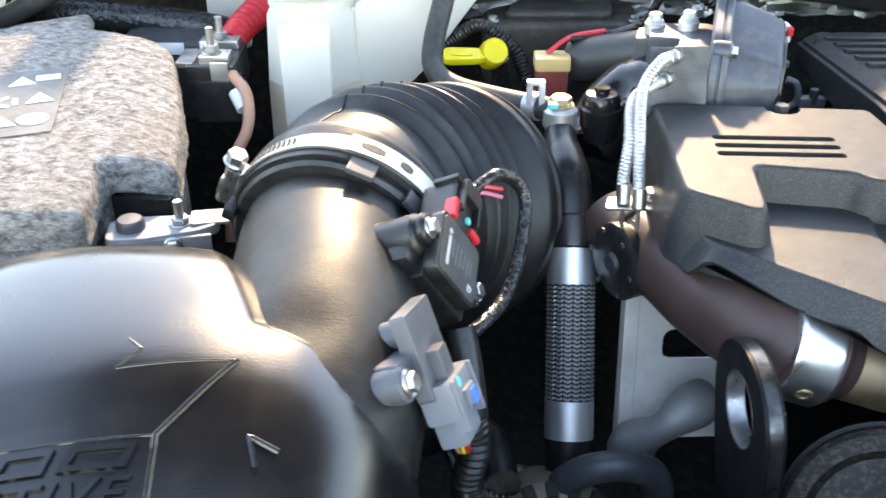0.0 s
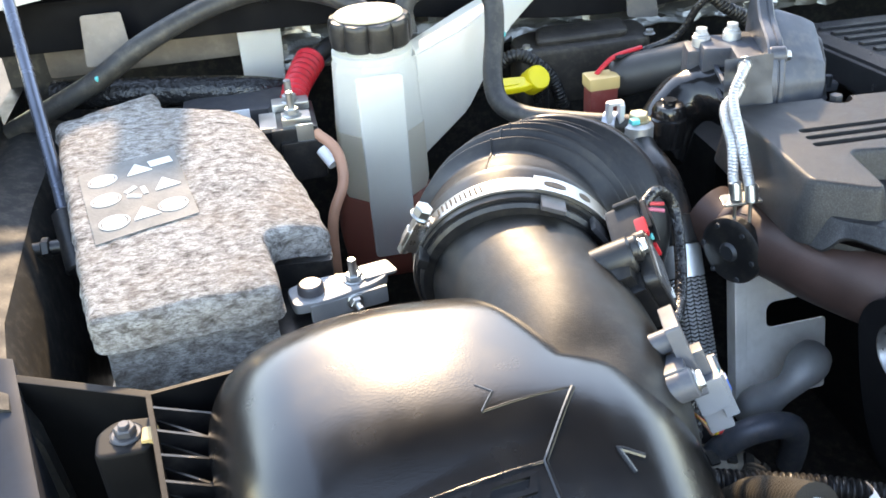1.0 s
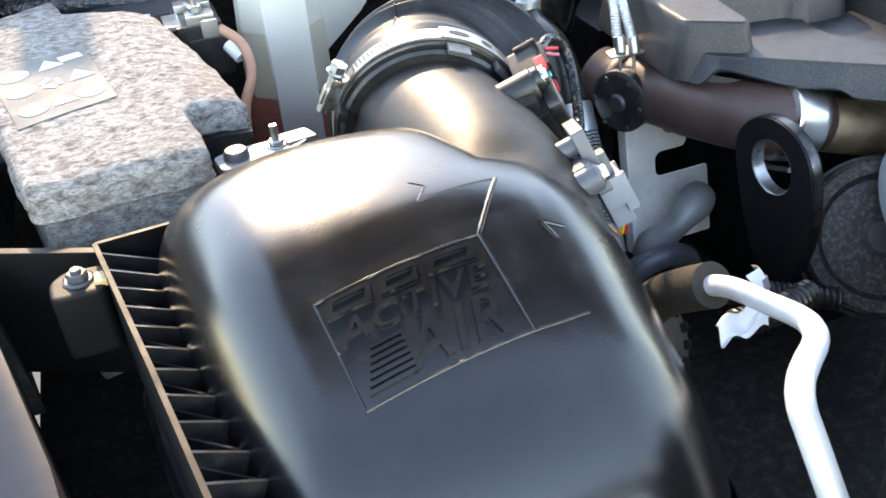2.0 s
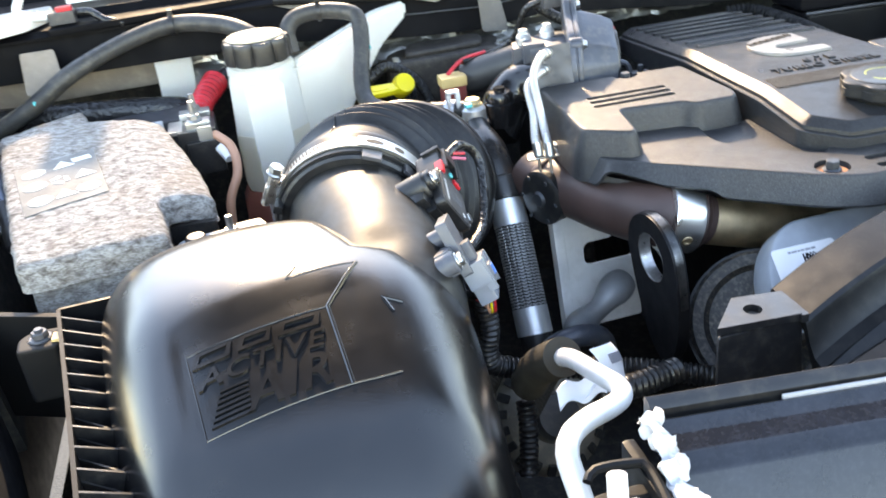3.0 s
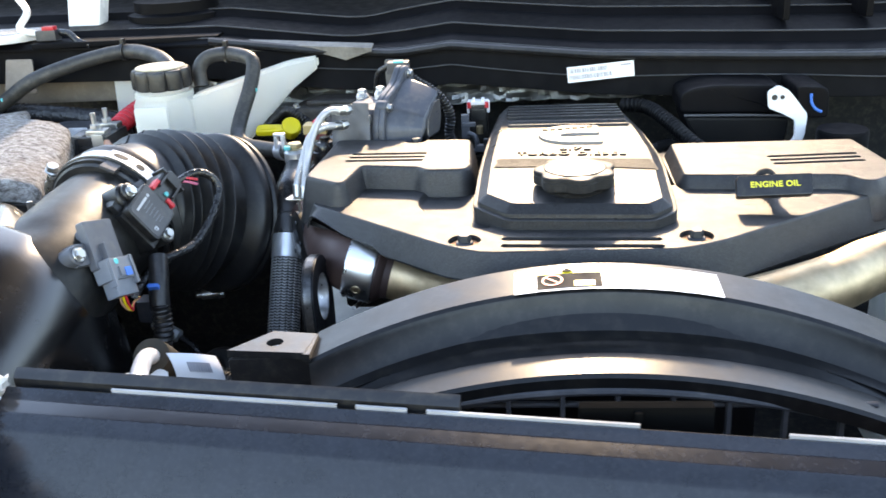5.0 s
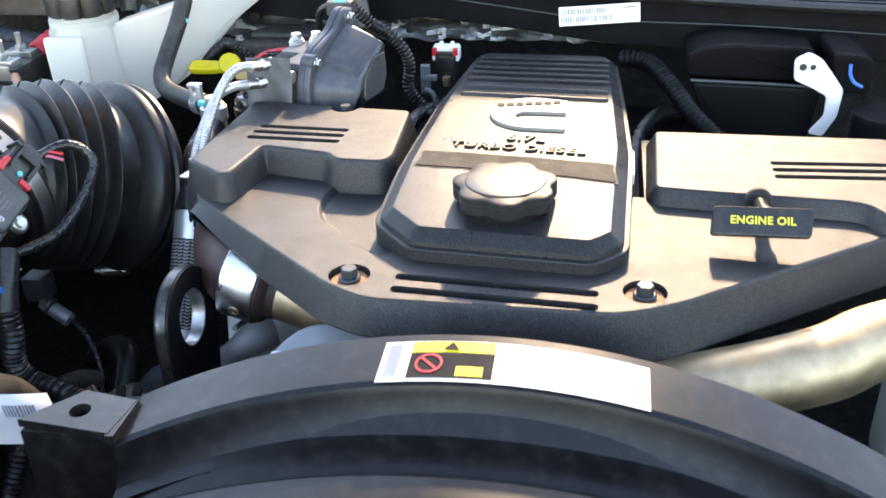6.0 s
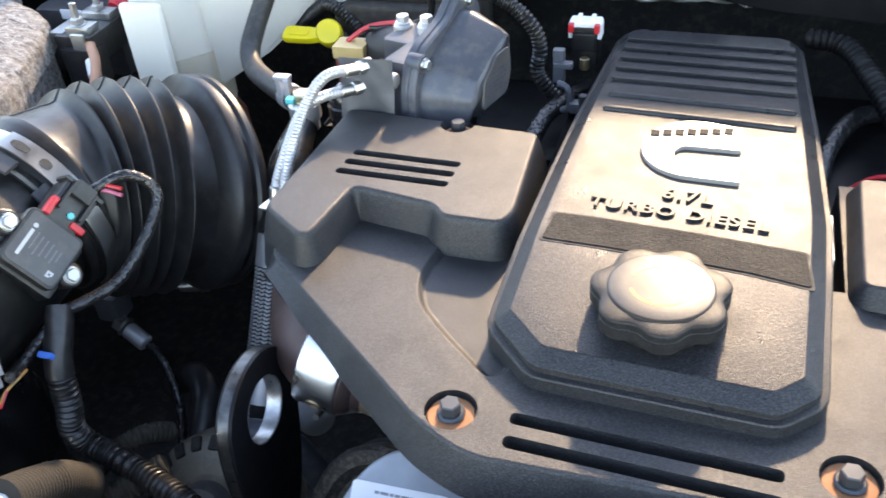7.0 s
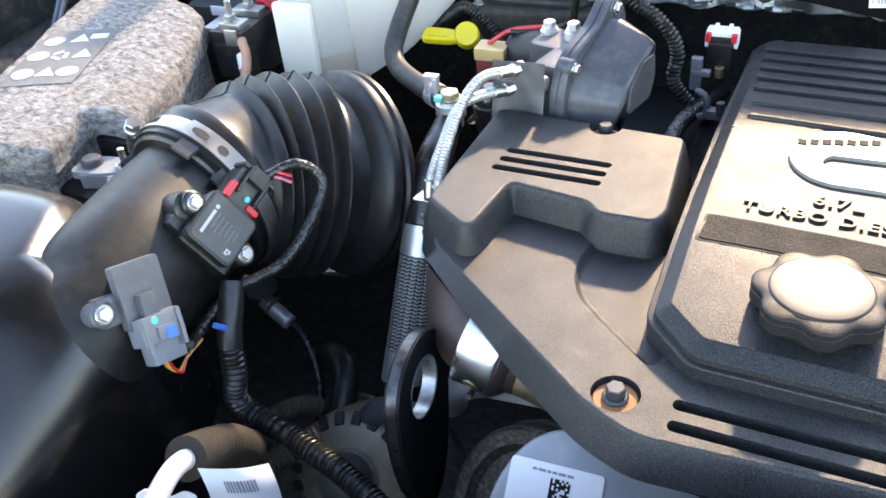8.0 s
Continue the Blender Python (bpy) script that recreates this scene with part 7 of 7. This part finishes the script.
# engine block mass
eb = B(); box(eb, (0.58, 0.87, 1.04), (0.40, 0.50, 0.36), 0.02); box(eb, (0.56, 1.05, 1.13), (0.60, 0.20, 0.14), 0.02)
solo("engine_block", eb, SHADOW_BLACK, "dark cast iron engine block below the cover", "engine")
for k, pts in enumerate(([(0.36, 0.90, 1.235), (0.37, 0.96, 1.250), (0.39, 1.02, 1.245), (0.40, 1.08, 1.23)], [(0.655, 0.86, 1.215), (0.665, 0.95, 1.235), (0.70, 1.03, 1.240), (0.76, 1.08, 1.22)])):
    loom("rear_loom", pts, 0.010, TAPE, "black taped loom behind the engine cover")
rp = thing("fuel_rail_pipe", (0.72, 0.92, 1.19), "dark steel pipes behind the engine cover", "pipe")
for dy in (0.0, 0.028):
    bm = B(); tube(bm, [(0.675, 0.86 + dy, 1.20), (0.70, 0.88 + dy, 1.225), (0.76, 0.89 + dy, 1.225), (0.82, 0.88 + dy, 1.20)], 0.0045, 10); part("pipe", bm, DARK_GREY, rp)
bm = B(); tube(bm, [(0.675, 0.842, 1.262), (0.700, 0.850, 1.275), (0.735, 0.852, 1.272), (0.765, 0.846, 1.25)], 0.0022, 8); part("red_lead", bm, RED, rp, "thin red lead")
# intake manifold forms behind the bellows
bm = B(); tube(bm, [(0.155, 0.90, 1.235), (0.185, 0.925, 1.275), (0.225, 0.915, 1.300), (0.255, 0.88, 1.30)], 0.034, 28)
for v in bm.verts:
    v.co += Vector((1, 1, 1)) * (0.005 * noise.noise(v.co * 34) + 0.003 * noise.noise(v.co * 80))
solo("intake_elbow", bm, GLOSS, "glossy black intake elbow behind the cover", "pipe")
bm = B(); rod(bm, (0.15, 1.03, 1.285), (0.235, 0.98, 1.315), 0.026, 20); solo("grey_duct", bm, surface("grey_duct", (0.03, 0.03, 0.03), 0.5), "grey plastic duct behind the red plug", "duct")
bmod = thing("brown_module", (0.15, 1.16, 1.22), "brown-grey plastic module near the firewall", "module")
bm = B(); plate(bm, ((-0.10, -0.045), (0.085, -0.045), (0.10, 0.0), (0.10, 0.045), (-0.075, 0.045), (-0.10, 0.02)), -0.045, 0.034, 0.018, 0.010, Matrix.Translation((0.15, 1.16, 1.27))); part("body", bm, MODULE, bmod)
bm = B(); plate(bm, ((-0.075, -0.030), (0.060, -0.030), (0.070, 0.028), (-0.058, 0.028)), 0.033, 0.044, 0.014, 0.006, Matrix.Translation((0.15, 1.16, 1.27))); part("raised_lid", bm, MODULE, bmod)
for x in (0.062, 0.238):
    bm = B(); hexbolt(bm, (x, 1.128, 1.303), (0, 0, 1), 0.0055, 0.007, 1.5); part("bolt", bm, STEEL, bmod)
bm = B(); tube(bm, [(-0.02, 1.14, 1.25), (0.02, 1.13, 1.285), (0.05, 1.12, 1.30), (0.09, 1.115, 1.27), (0.11, 1.11, 1.22)], 0.009, 10, ripple=0.0018, pitch=0.005); part("conduit", bm, BLACK, bmod)
bm = B(); box(bm, (-0.41, 1.285, 1.34), (0.34, 0.03, 0.085), 0.01); solo("brown_duct", bm, PRIMER, "brown-grey sealer-coated panel behind the battery", "panel")
bm = B(); tube(bm, [(-0.56, 1.20, 1.30), (-0.47, 1.17, 1.30), (-0.40, 1.165, 1.295), (-0.31, 1.16, 1.285), (-0.26, 1.17, 1.27)], 0.020, 14); solo("taped_harness", bm, TAPE, "crinkled black taped harness behind the battery", "wiring")
bm = B(); box(bm, (-0.33, 1.13, 1.24), (0.14, 0.10, 0.10), 0.02); solo("grey_cylinder", bm, DARK_GREY, "dark grey module behind the battery", "module")
bm = B(); box(bm, (-0.330, 1.0795, 1.284), (0.034, 0.002, 0.014), 0.0004, None); solo("small_label", bm, PAPER, "small white label on the dark module", "label")

# ---- far right: brake servo and hook ----
bs = thing("brake_servo", (0.86, 1.05, 1.2), "black plastic housing with cables near the firewall", "housing")
sm = turned((0, 1.03, 0), (0, -1, 0), (0, 0, 1))
bm = B(); plate(bm, ((0.726, 1.292), (0.900, 1.286), (0.885, 1.334), (0.779, 1.338), (0.745, 1.333), (0.726, 1.324)), -0.09, 0.0, 0.010, 0.006, sm); part("housing", bm, COWL, bs)
bm = B(); plate(bm, ((0.752, 1.235), (0.790, 1.190), (0.890, 1.190), (0.902, 1.282), (0.732, 1.288)), -0.10, 0.008, 0.012, 0.006, sm); part("lower_housing", bm, SHADOW_BLACK, bs)
bm = B(); tube(bm, [(0.732, 1.020, 1.291), (0.79, 1.018, 1.290), (0.85, 1.018, 1.288), (0.90, 1.018, 1.285)], 0.0022, 8); part("seam", bm, COWL_EDGE, bs)
bm = B(); plate(bm, ((0.905, 1.288), (0.952, 1.286), (0.950, 1.330), (0.938, 1.338), (0.898, 1.340)), -0.10, 0.0, 0.010, 0.005, turned((0, 0.99, 0), (0, -1, 0), (0, 0, 1))); part("end_box", bm, COWL, bs)
bm = B(); tube(bm, [(0.921, 0.987, 1.327), (0.922, 0.987, 1.314), (0.929, 0.987, 1.303), (0.939, 0.987, 1.298)], 0.0022, 8); part("blue_mark", bm, BLUE, bs)
bm = B(); lathe(bm, ((0.0, 0.0), (0.036, 0.0), (0.038, -0.006), (0.038, -0.05), (0.0, -0.05)), Matrix.Translation((0.955, 0.93, 1.285)), 28, False); part("reservoir_cap", bm, COWL, bs)
bm = B(); plate(bm, ((0.854, 1.308), (0.876, 1.299), (0.896, 1.288), (0.897, 1.262), (0.880, 1.238), (0.899, 1.234), (0.913, 1.262), (0.915, 1.297), (0.902, 1.314), (0.884, 1.336), (0.867, 1.345), (0.851, 1.335)), -0.006, 0.0, 0.005, 0.002, turned((0, 0.975, 0), (0, -1, 0), (0, 0, 1))); hk = part("white_hook", bm, WHITE, bs, "white plastic bracket arm")
for x, z, r in ((0.862, 1.326, 0.0045), (0.874, 1.326, 0.0035)):
    bm = B(); rod(bm, (x, 0.9755, z), (x, 0.9735, z), r, 14); part("hole", bm, MATT, hk, "dark hole")
loom("valve_conduit", [(0.640, 1.115, 1.29), (0.681, 1.095, 1.290), (0.710, 1.021, 1.280), (0.733, 0.959, 1.265), (0.772, 0.914, 1.240), (0.82, 0.87, 1.20)], 0.0125, SHADOW_BLACK, "thick corrugated conduit beside the centre cover", 0.003, 0.008)
bm = B(); box(bm, (1.085, 0.90, 1.02), (0.10, 0.14, 0.56), 0.025); solo("washer_bottle", bm, MILKY, "milky white fluid bottle on the far side", "bottle")

# ---- low front clutter: cooling line, tag, fan clutch ----
ac = thing("ac_line", (0.07, 0.30, 1.15), "white-painted aluminium air-conditioning line", "pipe")
bm = B(); tube(bm, [(0.058, 0.42, 1.170), (0.064, 0.372, 1.202), (0.074, 0.330, 1.210), (0.083, 0.302, 1.212), (0.080, 0.284, 1.214), (0.062, 0.262, 1.224), (0.030, 0.234, 1.240), (0.008, 0.214, 1.246), (-0.001, 0.200, 1.240), (0.000, 0.186, 1.222), (0.006, 0.160, 1.180)], 0.0092, 18); part("pipe", bm, surface("white_alloy", (0.72, 0.73, 0.75), 0.35, 0.3), ac)
bm = B(); tube(bm, [(0.050, 0.47, 1.11), (0.054, 0.445, 1.145), (0.058, 0.415, 1.172), (0.062, 0.384, 1.196)], 0.020, 20, ripple=0.0012, pitch=0.0042); part("sleeve", bm, CLOTH, ac, "woven brown-black sleeve")
tg = thing("barcode_tag", (0.11, 0.395, 1.14), "white barcode tag wrapped round the hose", "tag")
TAG = [Vector(p) for p in ((0.085, 0.372, 1.206), (0.123, 0.413, 1.180), (0.101, 0.362, 1.160), (0.139, 0.402, 1.134))]
TAG_UP = (TAG[1] - TAG[0]).cross(TAG[2] - TAG[0]).normalized()
if TAG_UP.y > 0:
    TAG_UP = -TAG_UP


def on_tag(u, v, h=0.0):
    a, b, c, d = TAG
    return (a * (1 - u) + b * u) * (1 - v) + (c * (1 - u) + d * u) * v + TAG_UP * (h + 0.008 * math.sin(math.pi * u) + 0.003 * math.sin(5 * v))


def on_tail(u, v):
    return Vector((0.040 + 0.050 * u, 0.345 + 0.012 * u - 0.014 * v, 1.188 + 0.005 * math.sin(u * 9) - 0.014 * v + 0.005 * math.sin(v * 7 + u * 3)))


bm = B(); sheet(bm, [i / 14 for i in range(15)], [i / 8 for i in range(9)], on_tag, 0.0008)
part("tag", bm, PAPER, tg)
bm = B(); sheet(bm, [i / 14 for i in range(15)], [i / 6 for i in range(7)], on_tail, 0.0008)
part("tag_tail", bm, PAPER, tg, "crumpled paper tail")
u = 0.24
while u < 0.66:
    bw = rs.choice((0.018, 0.030))
    bm = B(); stack(bm, [[on_tag(u, v, 0.0006), on_tag(u + bw, v, 0.0006), on_tag(u + bw, v, 0.0014), on_tag(u, v, 0.0014)] for v in (0.22, 0.45)]); part("code_bar", bm, INK_GREY, tg)
    u += bw + 0.022
bm = B(); tube(bm, [(0.10, 0.40, 1.13), (0.15, 0.405, 1.125), (0.20, 0.42, 1.12)], 0.014, 12, ripple=0.003, pitch=0.007); solo("short_conduit", bm, BLACK, "short corrugated black conduit", "conduit")
bk = thing("arched_bracket", (0.155, 0.60, 1.0), "grey cast bracket with an arched top", "bracket")
bm = B(); tube(bm, [(0.100, 0.615, 1.000), (0.108, 0.607, 1.035), (0.128, 0.600, 1.060), (0.158, 0.597, 1.068), (0.186, 0.600, 1.056), (0.197, 0.607, 1.025), (0.200, 0.615, 0.990)], 0.014, 16); part("arch", bm, CASTGREY, bk)
alt = thing("alternator", (0.13, 0.53, 0.98), "dirty alloy alternator with cooling slots", "alternator")
DIRTY = surface("dirty_alloy", (0.20, 0.18, 0.15), 0.6, 0.5, dust=0.5)
alm = axis_frame((0.098, 0.590, 0.965), (0.105, 0.520, 1.015))
bm = B(); lathe(bm, ((0.0, 0.052), (0.030, 0.052), (0.034, 0.046), (0.058, 0.044), (0.070, 0.036), (0.074, 0.026), (0.074, -0.040), (0.060, -0.046), (0.0, -0.046)), alm, 56, False); alc = part("casing", bm, DIRTY, alt)
for k in range(20):
    m = alm @ Matrix.Rotation(radians(18 * k), 4, "Z")
    bm = B(); box(bm, (0.0, 0.0655, 0.0405), (0.011, 0.016, 0.0060), 0.0025, m @ Matrix.Translation((0, 0.0, 0.0)) @ Matrix.Translation((0, 0.0655, 0.0405)) @ Matrix.Rotation(radians(-36), 4, "X") @ Matrix.Translation((0, -0.0655, -0.0405))); part("cooling_slot", bm, MATT, alc)
bm = B(); lathe(bm, ((0.0, 0.075), (0.012, 0.075), (0.026, 0.072), (0.030, 0.060), (0.030, 0.050)), alm, 32); part("hub", bm, DARK_GREY, alt)
bm = B(); box(bm, (0.060, 0.645, 0.985), (0.050, 0.040, 0.045), 0.010); part("regulator", bm, BLACK, alt)
bm = B(); box(bm, (0.050, 0.628, 1.006), (0.016, 0.012, 0.010), 0.002); part("red_plug", bm, RED, alt, "red wire plug")

foam = thing("crinkled_seal", (0.042, 0.05, 1.26), "crinkled white foam seal at the radiator cover's end", "seal")
bm = B()
rf = random.Random(5)
tube(bm, [(0.040 + rf.uniform(-0.004, 0.004), 0.150 - 0.019 * i, 1.296 - 0.004 * i + rf.uniform(-0.004, 0.004)) for i in range(11)], lambda f: 0.0065 + 0.0015 * math.sin(f * 61), 14, 0.002)
for v in bm.verts:
    v.co += Vector((noise.noise(v.co * 160), noise.noise(v.co * 160 + Vector((7, 0, 0))), noise.noise(v.co * 160 + Vector((0, 7, 0))))) * 0.006
part("strip", bm, surface("grey_white_foam", (0.50, 0.50, 0.51), 0.6, grain=200, bump=0.6, depth=0.002), foam)
bm = B(); box(bm, (0.026, 0.05, 1.24), (0.010, 0.20, 0.09), 0.004); part("backing", bm, SHADOW_BLACK, foam)
tc = thing("push_clip", (-0.010, 0.085, 1.27), "white plastic push clip on a black bracket", "clip")
bm = B(); rod(bm, (-0.010, 0.080, 1.280), (-0.006, 0.092, 1.312), 0.0065, 14); box(bm, (-0.010, 0.082, 1.290), (0.030, 0.008, 0.010), 0.003); part("clip", bm, WHITE, tc)
bm = B()
tube(bm, [(-0.016, 0.118, 1.286), (-0.008, 0.124, 1.289), (0.018, 0.121, 1.289), (0.026, 0.114, 1.287), (0.022, 0.07, 1.284), (0.012, 0.02, 1.275)], 0.0035, 8)
plate(bm, ((-0.020, 0.010), (0.020, 0.010), (0.024, 0.116), (-0.016, 0.116)), 1.268, 1.276, 0.008, 0.002)
part("bracket", bm, SHADOW_BLACK, tc)
loom("short_ribbed_hose", [(-0.012, 0.075, 1.283), (-0.05, 0.070, 1.280), (-0.10, 0.072, 1.276), (-0.15, 0.08, 1.26)], 0.012, BLACK, "ribbed black hose held by the push clip", 0.002, 0.006)
